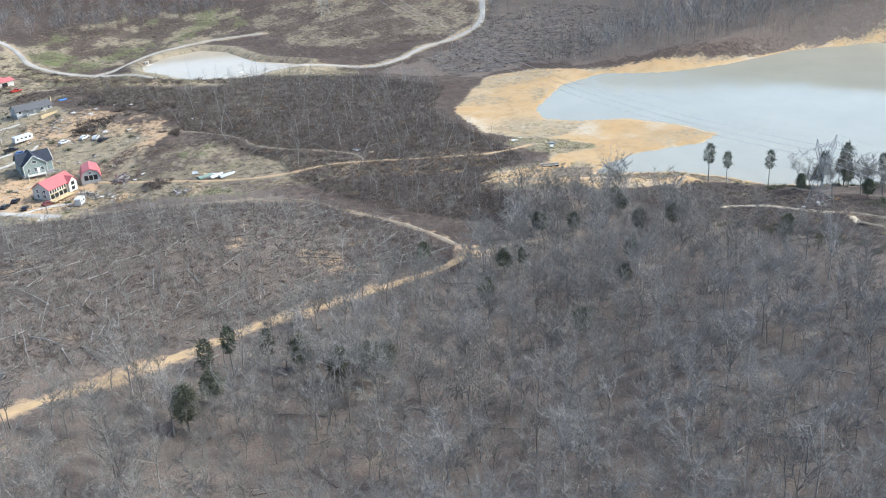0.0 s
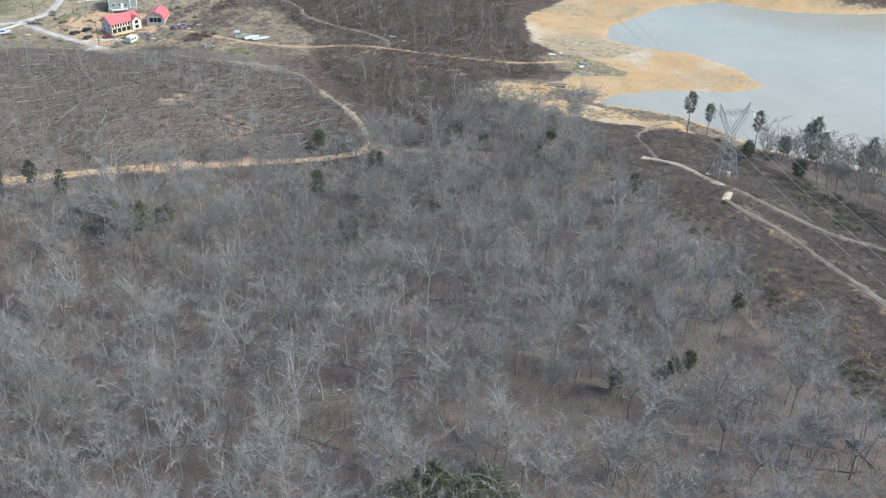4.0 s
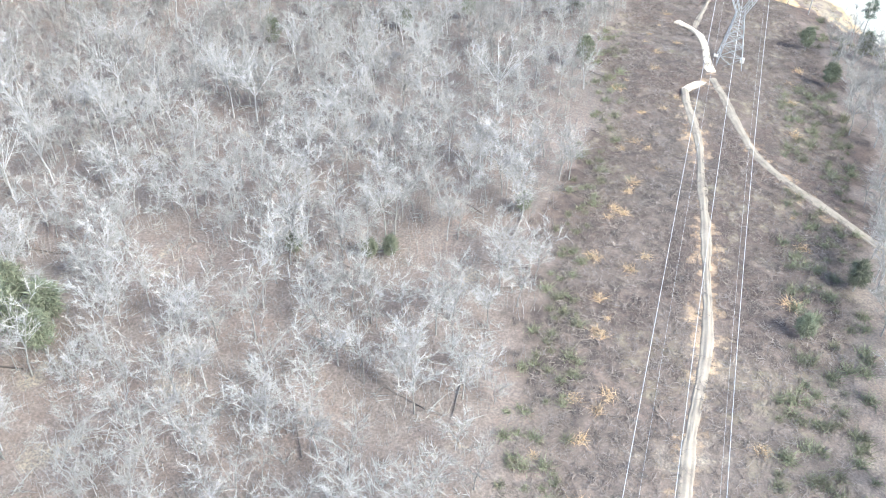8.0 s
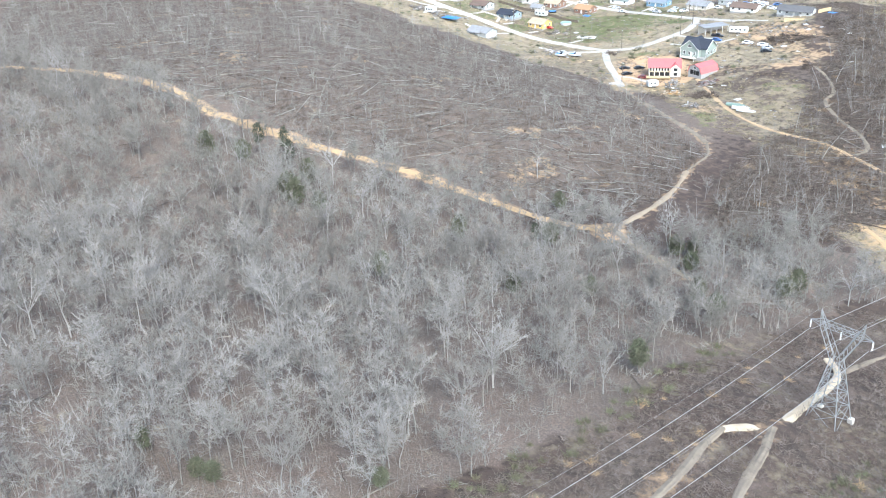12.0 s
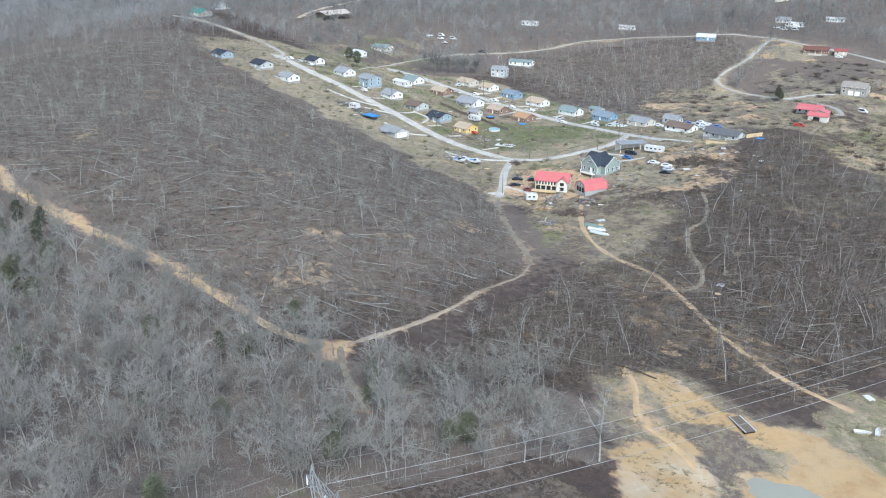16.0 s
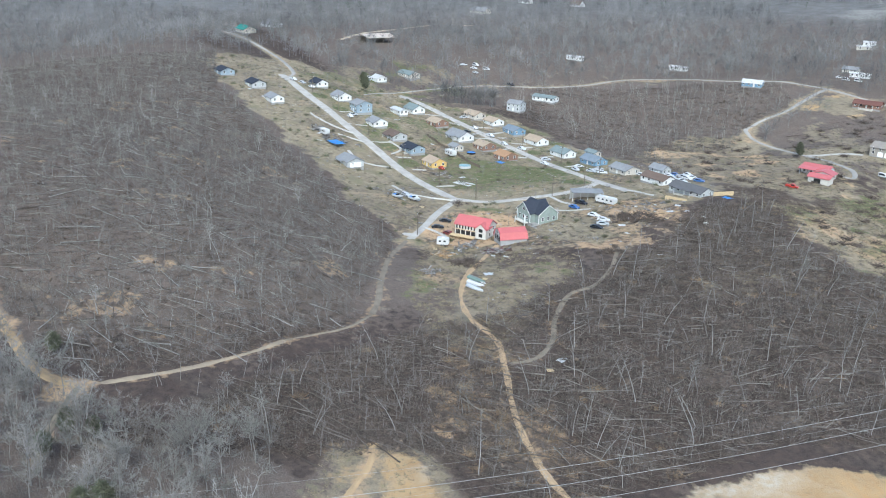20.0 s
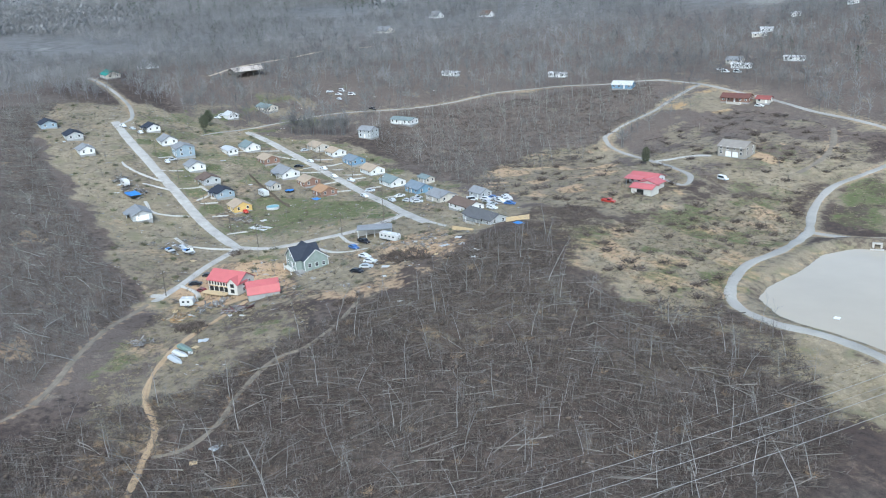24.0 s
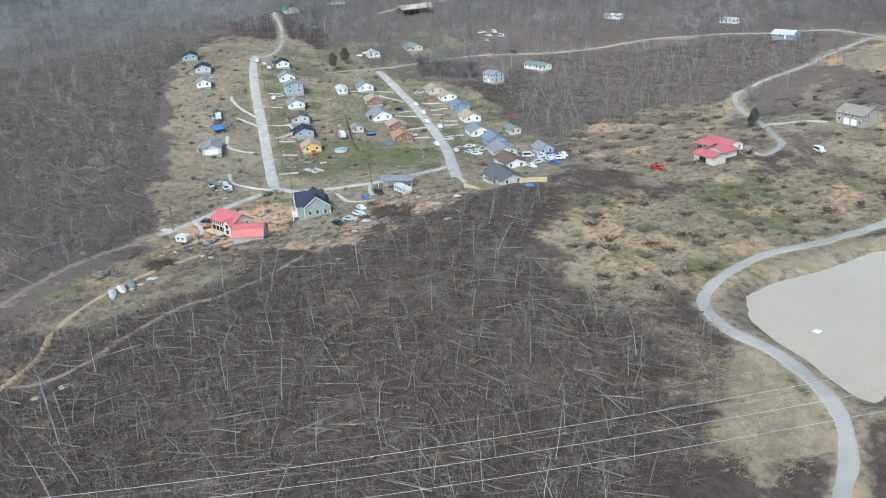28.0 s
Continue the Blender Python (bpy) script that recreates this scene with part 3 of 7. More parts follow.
def build_ground():
    xs, ys = stretched(-330, 160, 1.9, -4700, 4700), stretched(40, 660, 1.9, -4300, 4800)
    x, y = [a.ravel() for a in np.meshgrid(xs, ys, indexing="ij")]
    z = land(x, y)
    for name, line, half, mat, label in ROADS:
        z = graded(line, half, x, y, z)
    ob = mesh_object("ground", np.stack([x, y, z], 1), grid_faces(len(xs), len(ys)), GROUND)
    me = ob.data
    me.polygons.foreach_set("use_smooth", np.ones(len(me.polygons), bool))
    wob = 22.0 * (patchy(x, y, 17.0, 3) - 0.5) + 5.0 * (patchy(x, y, 5.0, 8, 2) - 0.5)

    def area(poly, soft=3.0):
        return smooth(-(inside_distance(poly, x, y) + wob), -soft, soft)

    def patch(poly, soft=2.0):
        return smooth(-(inside_distance(poly, x, y) + 0.3 * wob), -soft, soft)

    one, two = np.ones((len(x), 4), np.float32), np.ones((len(x), 4), np.float32)
    woods = np.maximum.reduce([area(SOUTH_WOOD), area(EAST_WOOD), area(NORTH_SHORE)])
    far = smooth(np.hypot(x + 140, y - 430), 330, 480)
    north = np.maximum(smooth(y + 0.25 * x, 440, 490) * smooth(-x, 90, 130), smooth(-x, 285, 325) * smooth(y, 425, 450))
    west = smooth(-(y - 370 - 0.0 * x), -30, 30) * smooth(-x, 10, 60)
    one[:, 0] = np.clip(1 - woods - far - 0.8 * west - 0.95 * north, 0, 1)
    blotch = smooth(patchy(x, y, 26.0, 5), 0.36, 0.64)
    spots = smooth(patchy(x, y, 13.0, 11), 0.44, 0.6)
    few = smooth(patchy(x, y, 15.0, 21), 0.56, 0.66)
    shoulder = np.zeros(len(x))
    for name, line, half, mat, label in ROADS:
        if mat in (GRAVEL, ASPHALT):
            shoulder = np.maximum(shoulder, 0.8 * smooth(-line_distance(line, x, y) - 0.2 * wob, -half - 4.5, -half - 0.5))
    bare = smooth(bare_ground(x, y), 0.58, 0.66) * np.clip(1 - woods - far, 0, 1)
    one[:, 0] *= (1 - 0.4 * bare) * (1 - 0.85 * patch(NEAR_SAND)) * (1 - 0.42 * area(LOWER_LOT))
    one[:, 1] = np.maximum.reduce([0.1 * bare, shoulder, 0.6 * area(RIDGE_YARDS) * spots, area(EAST_FIELD) * (0.2 + 0.55 * spots), area(NORTH_EDGE) * (0.3 + 0.4 * spots), 0.6 * area(SLASH_HILL_TOP) * spots, area(TOWN) * (0.6 + 0.4 * blotch) * (1 - 0.35 * area(LOTS)), area(MEADOW, 6) * (0.72 + 0.28 * spots), area(HILL_FIELD, 6) * (0.3 + 0.6 * blotch), area(CLEARING, 5) * (0.6 + 0.4 * blotch), area(BENCH) * (0.3 + 0.4 * spots), area(POND_BANK), area(LOWER_LOT) * (0.25 + 0.4 * spots),
                                   area(MOUND) * (0.25 + 0.3 * spots), area(RED_LOT) * 0.7, 0.8 * area(MUD_FLAT), 0.35 * area(CORRIDOR) * few, patch(NEAR_SAND) * (0.35 + 0.4 * blotch), patch(SPIT), patch(BAY_SAND), 0.8 * smooth(-np.abs(inside_distance(POND, x, y)), -13, -6) * (0.7 + 0.3 * spots), patch(STRAW_YARD), 0.5 * area(SLASH_EAST_BARE, 8) * np.maximum(few, 0.6 * spots)])
    one[:, 2] = np.maximum.reduce([area(LAWN) * (0.2 + 0.8 * spots), area(GREENS) * (0.2 + 0.6 * spots), area(GREEN_FIELD) * (0.35 + 0.5 * spots), 0.6 * area(EAST_FIELD) * few, 0.7 * area(RIDGE_YARDS) * few, area(TOWN) * smooth(y, 398, 412) * (1 - spots) * 0.6 * smooth(-x, 145, 160), area(MEADOW, 6) * few * 0.8,
                                   0.7 * area(LOWER_LOT) * few, 0.4 * area(MUD_FLAT, 1.0) * (0.6 + 0.4 * spots), 0.5 * area(HILL_FIELD) * few, 0.35 * area(BENCH) * few])
    for lx, ly, lr in LAWN_SPOTS:
        one[:, 2] = np.maximum(one[:, 2], 0.9 * smooth(lr - np.hypot(x - lx, (y - ly) * 1.3) - 0.25 * wob, -1.5, 2.0))
    near_track = np.zeros(len(x))
    two_straw = patch(STRAW_YARD)
    for name, line, half, mat, label in ROADS:
        if mat in (DIRT, TAN_DIRT, PALE_DIRT, LANE_DIRT, SANDY_DIRT, GRAVEL):
            near_track = np.maximum(near_track, (0.7 if mat is DIRT else 0.45) * smooth(-line_distance(line, x, y) - 0.3 * wob, -half - (2.8 if mat is DIRT else 2.2), -half + 0.4))
    two[:, 0] = np.maximum.reduce([near_track, 0.9 * patch([(-21, 249), (-14, 259), (-6, 252), (-9, 245)]), 0.75 * area([(-8, 338), (20, 326), (44, 328), (64, 340), (60, 352), (20, 358), (-12, 362)]) * np.maximum(few, 0.5 * spots), 0.5 * area(SLASH_WEST_OPEN) * few * spots, area(LOTS) * (1 - patch(STRAW_YARD)) * (0.15 + 0.35 * spots), patch(RED_YARD) * (0.85 + 0.15 * spots), patch(EAST_LOT) * (0.5 + 0.45 * spots), 0.75 * patch([(-76, 426), (-60, 434), (-52, 426), (-62, 416)]), 0.75 * area(CLEARING) * few, 0.35 * area(TOWN) * few * (1 - 0.8 * area(GREENS)), 0.7 * area(HILL_FIELD) * few * spots, 0.55 * area(MEADOW) * (1 - blotch) * spots, 0.6 * area(SLASH_EAST_BARE, 8) * (1 - few) * few, 0.5 * smooth(-np.abs(inside_distance(POND, x, y) - 1.6), -1.3, -0.4) * spots, 0.5 * area(LOWER_LOT) * (1 - blotch)])
    two[:, 1] = np.maximum.reduce([smooth(-inside_distance(SPIT, x, y) - 0.3 * wob, 0.5, 6.0) * (0.5 + 0.5 * blotch), area(ORANGE_SHORE, 2.0), area(ORANGE_BANK, 2.0), 0.35 * area(NEAR_SAND, 2.0) * spots, patch(BAY_SAND) * (0.45 + 0.5 * blotch), 0.85 * patch(RED_LOT) * spots]) * (1 - 0.9 * smooth(-inside_distance(MUD_FLAT, x, y) - 0.1 * wob, -1, 1)) + 0.8 * smooth(-np.abs(inside_distance(LAKE, x, y)), -4, -1)
    two[:, 2] = smooth(np.hypot(x + 120, y - 430), 330, 720)
    two[:, 0] *= 1 - 0.8 * two_straw
    np.clip(two, 0, 1, out=two)
    for key, values in (("cover_one", one), ("cover_two", two)):
        a = me.color_attributes.new(key, "FLOAT_COLOR", "POINT")
        a.data.foreach_set("color", values.ravel())
    return tagged(ob, "rolling brown winter ground of leaf litter, slash, dry grass and sand", "ground", kind="structure")


ground = build_ground()


def flat_water(name, outline, z, material, label):
    bm = bmesh.new()
    pts = [bm.verts.new((x, y, z)) for x, y in outline]
    face = bm.faces.new(pts)
    bmesh.ops.triangulate(bm, faces=[face])
    me = bpy.data.meshes.new(name)
    bm.normal_update()
    bm.to_mesh(me)
    bm.free()
    me.materials.append(material)
    if me.polygons[0].normal.z < 0:
        me.flip_normals()
    return tagged(new(name, me), label, "water", kind="structure")


def grown(poly, by):
    p = np.array(poly, float)
    d = np.roll(p, -1, 0) - np.roll(p, 1, 0)
    n = np.stack([d[:, 1], -d[:, 0]], 1) / np.linalg.norm(d, axis=1)[:, None]
    turn = np.sum(p[:, 0] * np.roll(p[:, 1], -1) - np.roll(p[:, 0], -1) * p[:, 1])
    return (p + n * by * (1 if turn > 0 else -1)).tolist()


flat_water("lake_water", grown(LAKE, 3.0), LAKE_Z, LAKE_WATER, "still grey-green lake water reflecting a white sky")
flat_water("pond_water", grown(POND, 0.9), POND_Z, POND_WATER, "still muddy beige pond water")


def road(name, line, half, material, label):
    """A graded ribbon that follows its smoothed centre line, with edges that sink unevenly into the ground."""
    soil = material in (DIRT, TAN_DIRT, PALE_DIRT, LANE_DIRT, SANDY_DIRT)
    c = curve_points(line, 1.0)
    d = np.gradient(c, axis=0)
    d /= np.linalg.norm(d, axis=1)[:, None]
    side = np.stack([-d[:, 1], d[:, 0]], 1)
    n, m = len(c), 13
    u = np.linspace(-1, 1, m)
    wander = np.convolve(rng.normal(size=n + 12), np.ones(13) / 13, "valid") * (0.9 if soil else 0.1)
    swell = 1 + np.convolve(rng.normal(size=n + 6), np.ones(7) / 7, "valid") * (0.35 if soil else 0.22 if material is GRAVEL else 0.08)
    w = (u[None, :] * swell[:, None] * (1.25 if soil else 1.0) + wander[:, None] * 0.4) * half
    xy = c[:, None, :] + side[:, None, :] * w[:, :, None]
    x, y = xy[..., 0].ravel(), xy[..., 1].ravel()
    z = graded(line, half, x, y, land(x, y)).reshape(n, m)
    crown = 0.26 - 0.34 * np.abs(u) ** 4
    z = z + crown[None, :]
    if soil:
        z = z + rng.normal(size=(n, m)) * 0.05 - 0.12 * np.exp(-((np.abs(u) - 0.45) / 0.16) ** 2)[None, :]
    ob = mesh_object(name, np.stack([x, y, z.ravel()], 1), grid_faces(n, m), material)
    ob.data.polygons.foreach_set("use_smooth", np.ones(len(ob.data.polygons), bool))
    return tagged(ob, label, "road", kind="structure")


for spec in ROADS:
    road(*spec)


# ---- trees ----
def tube(path, radii, sides):
    """Points and triangles of a tapering tube along a path."""
    path = np.asarray(path, float)
    t = np.gradient(path, axis=0)
    t /= np.linalg.norm(t, axis=1)[:, None] + 1e-9
    ref = np.where(np.abs(t[:, 2:3]) > 0.8, [[1.0, 0, 0]], [[0, 0, 1.0]])
    a = np.cross(t, ref)
    a /= np.linalg.norm(a, axis=1)[:, None]
    b = np.cross(t, a)
    ang = np.arange(sides) * 2 * math.pi / sides
    v = path[:, None] + np.asarray(radii)[:, None, None] * (np.cos(ang)[None, :, None] * a[:, None] + np.sin(ang)[None, :, None] * b[:, None])
    f = []
    for i in range(len(path) - 1):
        for j in range(sides):
            p, q, k = i * sides + j, i * sides + (j + 1) % sides, sides
            f += [(p, q, q + k), (p, q + k, p + k)]
    return v.reshape(-1, 3), np.array(f)


def joined(pieces):
    vs, fs, n = [], [], 0
    for v, f in pieces:
        vs.append(v)
        fs.append(np.asarray(f) + n)
        n += len(v)
    return np.concatenate(vs), np.concatenate(fs)


def sliver(start, way, width):
    """A twig: one thin triangle."""
    across = np.cross(way, rng.normal(size=3))
    across *= width / (np.linalg.norm(across) + 1e-9)
    return np.array([start - across, start + across, start + way]), np.array([(0, 1, 2)])


def bare_tree(height, limbs, twigs, spread=0.3, low=0.35, twig_width=0.028, tilt=0.035):
    """A leafless tree: trunk and crown (limbs and twigs) as two sets of points and triangles."""
    lean = rng.normal(size=2) * tilt * height
    zs = np.array([-0.06, 0.06, 0.3, 0.55, 0.78, 1.0])
    path = np.stack([lean[0] * np.abs(zs) ** 1.3 + rng.normal(size=6) * 0.006 * height, lean[1] * np.abs(zs) ** 1.3 + rng.normal(size=6) * 0.006 * height, zs * height], 1)
    r0 = height * 0.008
    trunk = tube(path, r0 * np.array([1.45, 1.1, 0.9, 0.68, 0.42, 0.1]), 5)
    crown = []
    for i in range(limbs):
        u = low + (0.97 - low) * (i + rng.random()) / limbs
        base = np.array([np.interp(u, zs, path[:, k]) for k in range(3)])
        turn, rise = i * 2.4 + rng.normal() * 0.4, radians(rng.uniform(16, 54))
        length = height * spread * (1.15 - 0.65 * u) * rng.uniform(0.7, 1.25)
        way = np.array([math.cos(turn) * math.cos(rise), math.sin(turn) * math.cos(rise), math.sin(rise)]) * length
        mid = base + 0.5 * way + rng.normal(size=3) * 0.05 * length
        end = base + way + np.array([0, 0, 0.16 * length])
        rr = r0 * (1 - 0.75 * u) * 0.66
        crown.append(tube([base, mid, end], [rr, rr * 0.62, rr * 0.16], 3))
        for k in range(twigs):
            s = rng.uniform(0.25, 1.0)
            at = base + (mid - base) * s * 2 if s < 0.5 else mid + (end - mid) * (s * 2 - 1)
            tw = way / length * rng.uniform(0.25, 0.8) + rng.normal(size=3) * 0.5 + np.array([0, 0, 0.28])
            crown.append(sliver(at, tw * height * rng.uniform(0.07, 0.15), twig_width * rng.uniform(0.6, 1.4)))
    return trunk, joined(crown)


def scattered(poly, spacing, clear=0.0, drop=0.0):
    """Places inside an outline, on a jittered grid, off the roads."""
    p = np.array(poly, float)
    xs, ys = np.arange(p[:, 0].min(), p[:, 0].max(), spacing), np.arange(p[:, 1].min(), p[:, 1].max(), spacing)
    x, y = [a.ravel() for a in np.meshgrid(xs, ys)]
    x, y = x + rng.uniform(-0.55, 0.55, x.shape) * spacing, y + rng.uniform(-0.55, 0.55, x.shape) * spacing
    keep = (inside_distance(poly, x, y) < -0.5) & (rng.random(x.shape) >= drop)
    return off_roads(np.stack([x, y], 1)[keep], clear)


def off_roads(xy, clear):
    keep = (inside_distance(LAKE, xy[:, 0], xy[:, 1]) > 2.5) & (inside_distance(POND, xy[:, 0], xy[:, 1]) > 2.5)
    for name, line, half, mat, label in ROADS:
        keep &= line_distance(line, xy[:, 0], xy[:, 1]) > half + clear
    return xy[keep]


def outside(poly, xy):
    return xy[inside_distance(poly, xy[:, 0], xy[:, 1]) > 0]


def planted(name, xy, kinds, sizes, material, label, category, sink=0.0, aim=None, tone_size=22.0):
    """Many copies of some shapes, each turned and scaled, joined into one mesh."""
    z = land(xy[:, 0], xy[:, 1]) - sink
    which = rng.integers(0, len(kinds), len(xy))
    vs, fs, tones, n = [], [], [], 0
    clump = 0.38 * smooth(patchy(xy[:, 0], xy[:, 1], tone_size, 13), 0.25, 0.75) + 0.62 * rng.random(len(xy))
    for k, (v, f) in enumerate(kinds):
        some = np.flatnonzero(which == k)
        if not len(some):
            continue
        a, s = rng.uniform(0, 2 * math.pi, len(some)), rng.uniform(*sizes, len(some))
        if aim:
            a = rng.normal(radians(aim[0]), radians(aim[1]), len(some)) + 2.2 * (patchy(xy[some, 0], xy[some, 1], 55.0, 2) - 0.5) + math.pi * rng.integers(0, 2, len(some))
        c, d = np.cos(a) * s, np.sin(a) * s
        px = v[None, :, 0] * c[:, None] - v[None, :, 1] * d[:, None] + xy[some, 0][:, None]
        py = v[None, :, 0] * d[:, None] + v[None, :, 1] * c[:, None] + xy[some, 1][:, None]
        pz = v[None, :, 2] * s[:, None] + z[some][:, None]
        if aim:
            dx, dy = 4 * np.cos(a), 4 * np.sin(a)
            tilt = (land(xy[some, 0] + dx, xy[some, 1] + dy) - land(xy[some, 0] - dx, xy[some, 1] - dy)) / 8
            pz = pz + tilt[:, None] * v[None, :, 0] * s[:, None]
        vs.append(np.stack([px, py, pz], 2).reshape(-1, 3))
        fs.append((f[None] + (np.arange(len(some)) * len(v))[:, None, None] + n).reshape(-1, 3))
        tones.append(np.repeat(clump[some], len(v)))
        n += len(some) * len(v)
    ob = mesh_object(name, np.concatenate(vs), np.concatenate(fs), material)
    ob.data.attributes.new("tone", "FLOAT", "POINT").data.foreach_set("value", np.concatenate(tones).astype(np.float32))
    return tagged(ob, label, category, kind="stuff")


def crown_tree(height, leaders, spread, branches, twigs, twig_width, stout=1.0):
    """A leafless hardwood: a trunk that forks into leaders, and a domed crown of branches and fine twigs."""
    fork = height * rng.uniform(0.22, 0.45)
    lean = rng.normal(size=2) * 0.03 * height
    r0 = height * 0.0085 * stout
    foot = np.array([[0, 0, -0.06 * height], [0.2 * lean[0], 0.2 * lean[1], 0.5 * fork], [lean[0], lean[1], fork]])
    stem, crown = [tube(foot, r0 * np.array([1.4, 1.0, 0.85]), 5)], []
    for i in range(leaders):
        a = i * 2 * math.pi / leaders + rng.normal() * 0.5
        reach = height * spread * rng.uniform(0.35, 1.0) * (0.35 if i == 0 else 1.0)
        top = height * (rng.uniform(0.94, 1.03) if i == 0 else rng.uniform(0.72, 0.95))
        out = np.array([math.cos(a), math.sin(a), 0.0])
        ends = [foot[2], foot[2] + out * reach * 0.42 + [0, 0, (top - fork) * 0.42], foot[2] + out * reach + [0, 0, top - fork]]
        path = np.array(ends) + np.vstack([np.zeros((1, 3)), rng.normal(size=(2, 3)) * 0.018 * height])
        stem.append(tube(path, r0 * np.array([0.62, 0.42, 0.07]), 4))
        for k in range(branches):
            s = (k + rng.random()) / branches * 0.85 + 0.12
            at = path[0] + (path[1] - path[0]) * s * 2 if s < 0.5 else path[1] + (path[2] - path[1]) * (s * 2 - 1)
            b = rng.uniform(0, 2 * math.pi)
            way = np.array([math.cos(b), math.sin(b), rng.uniform(0.25, 1.0)]) + 0.5 * out
            way *= height * rng.uniform(0.12, 0.22) / np.linalg.norm(way)
            crown.append(sliver(at, way, r0 * 0.26))
            for _ in range(twigs):
                tw = 0.6 * way / np.linalg.norm(way) + rng.normal(size=3) * 0.5 + np.array([0, 0, 0.3])
                crown.append(sliver(at + way * rng.uniform(0.15, 0.95), tw * height * rng.uniform(0.05, 0.12), twig_width * rng.uniform(0.6, 1.4)))
    return joined(stem), joined(crown)


NEAR_KINDS = [crown_tree(rng.uniform(9, 12.5), int(rng.integers(4, 6)), rng.uniform(0.36, 0.48), 8, 23, 0.021) for _ in range(9)]
MANY_KINDS = [joined(k) for k in NEAR_KINDS]
THIN_KINDS = [joined(bare_tree(rng.uniform(6, 10), 9, 11, 0.34, 0.3, 0.018, 0.12)) for _ in range(8)]
POLE_KINDS = [joined(bare_tree(rng.uniform(6, 11), 6, 6, 0.2, 0.4, 0.02, 0.24)) for _ in range(10)]


SNAG_KINDS = [joined(bare_tree(rng.uniform(8, 12), 5, 5, 0.17, 0.45, 0.022, 0.26)) for _ in range(10)]


def far_tree(height):
    """A distant leafless tree: a thin trunk and a rounded fan of branch sprays."""
    pieces = [tube([(0, 0, -0.5), (0, 0, height * 0.6)], [0.1, 0.04], 3)]
    for i in range(30):
        u, a, lift = rng.uniform(0.25, 0.62), rng.uniform(0, 2 * math.pi), rng.uniform(0.15, 1.45)
        way = np.array([math.cos(a) * math.cos(lift), math.sin(a) * math.cos(lift), math.sin(lift)]) * height * rng.uniform(0.26, 0.4)
        across = np.cross(way, rng.normal(size=3))
        across *= rng.uniform(0.04, 0.13) / (np.linalg.norm(across) + 1e-9)
        root = np.array([0, 0, u * height])
        pieces.append((np.array([root, root + way - across, root + way + across]), np.array([(0, 1, 2)])))
    return joined(pieces)


FAR_KINDS = [far_tree(rng.uniform(10, 14)) for _ in range(6)]


def single_trees(xy, label, group):
    shapes = []
    for i, (trunk, crown) in enumerate(NEAR_KINDS):
        shapes.append([mesh_object("trunk", *trunk, BARK), mesh_object("crown", *crown, TWIG)])
    used = [False] * len(shapes)
    for x, y in xy:
        k = int(rng.integers(len(shapes)))
        base = new("bare_tree")
        base.matrix_basis = pose(x, y, land_at(x, y), 0, 0, rng.uniform(0, 360)) @ Matrix.Scale(rng.uniform(0.75, 1.2), 4)
        tagged(base, label, "tree", group)
        for o in shapes[k]:
            if used[k]:
                o = new(o.name.split(".")[0], o.data)
            o.parent = base
        used[k] = True
    for k, pair in enumerate(shapes):
        if not used[k]:
            for o in pair:
                bpy.data.objects.remove(o)


wood = scattered(SOUTH_WOOD, 4.7, 0.6, 0.05)
wood = wood[wood[:, 1] > 30]
thick = np.sin(wood[:, 0] * 0.09 + 1.5 * np.sin(wood[:, 1] * 0.07)) * np.sin(wood[:, 1] * 0.083 + 1.2 * np.sin(wood[:, 0] * 0.061))
wood = wood[rng.random(len(wood)) < 0.88 - 0.55 * smooth(thick, 0.25, 0.8)]
near = np.hypot(wood[:, 0] - 28, wood[:, 1] - 92) < 62
first = np.flatnonzero(near)[:300]
lone = np.zeros(len(wood), bool)
lone[first] = True
single_trees(wood[lone], "tall leafless grey hardwood standing in brown leaf litter", "bare trees of the south wood")
pick = rng.random(len(wood)) < 0.08
PALE_KINDS = [joined(crown_tree(rng.uniform(9.5, 13), int(rng.integers(3, 6)), rng.uniform(0.32, 0.42), 7, 12, 0.022, 1.25)) for _ in range(6)]
planted("pale_hardwoods", wood[~lone & pick], PALE_KINDS, (0.75, 1.3), PALE_WOOD, "pale-barked leafless hardwoods standing out of the wood", "woods")
planted("south_wood", wood[~lone & ~pick], MANY_KINDS, (0.65, 1.35), TWIG_MANY, "dense leafless grey-brown hardwood trees", "woods")
planted("east_wood", scattered([(96, 30), (98, 168), (96, 225), (100, 246), (140, 218), (190, 160), (220, 60)], 5.2, 0.6, 0.12), MANY_KINDS, (0.7, 1.2), TWIG_MANY, "leafless grey hardwoods between power line and lake", "woods")
planted("north_shore_wood", outside(NORTH_FALL, scattered([p for p in NORTH_SHORE if p not in ((120, 520), (80, 505), (104, 464))] + [(128, 470)], 6.5, 1.0, 0.05)), FAR_KINDS, (0.9, 1.4), FAR_TWIG, "leafless woods on the far lake shore", "woods")
SHORE_SLOPE = [(150, 460), (166, 440), (200, 421), (235, 409), (330, 391), (420, 362), (450, 440), (340, 480), (250, 505)]
planted("shore_slope_wood", scattered(SHORE_SLOPE, 5.6, 0.6, 0.1), THIN_KINDS, (0.8, 1.5), TWIG_MANY, "bare grey trees on the slope above the bay", "woods")
planted("shore_slope_trunks", scattered(NORTH_FALL, 6.5, 0.6, 0.2), SNAG_KINDS, (0.6, 1.1), PALE_WOOD, "pale bare trunks standing over blown-down timber", "woods")
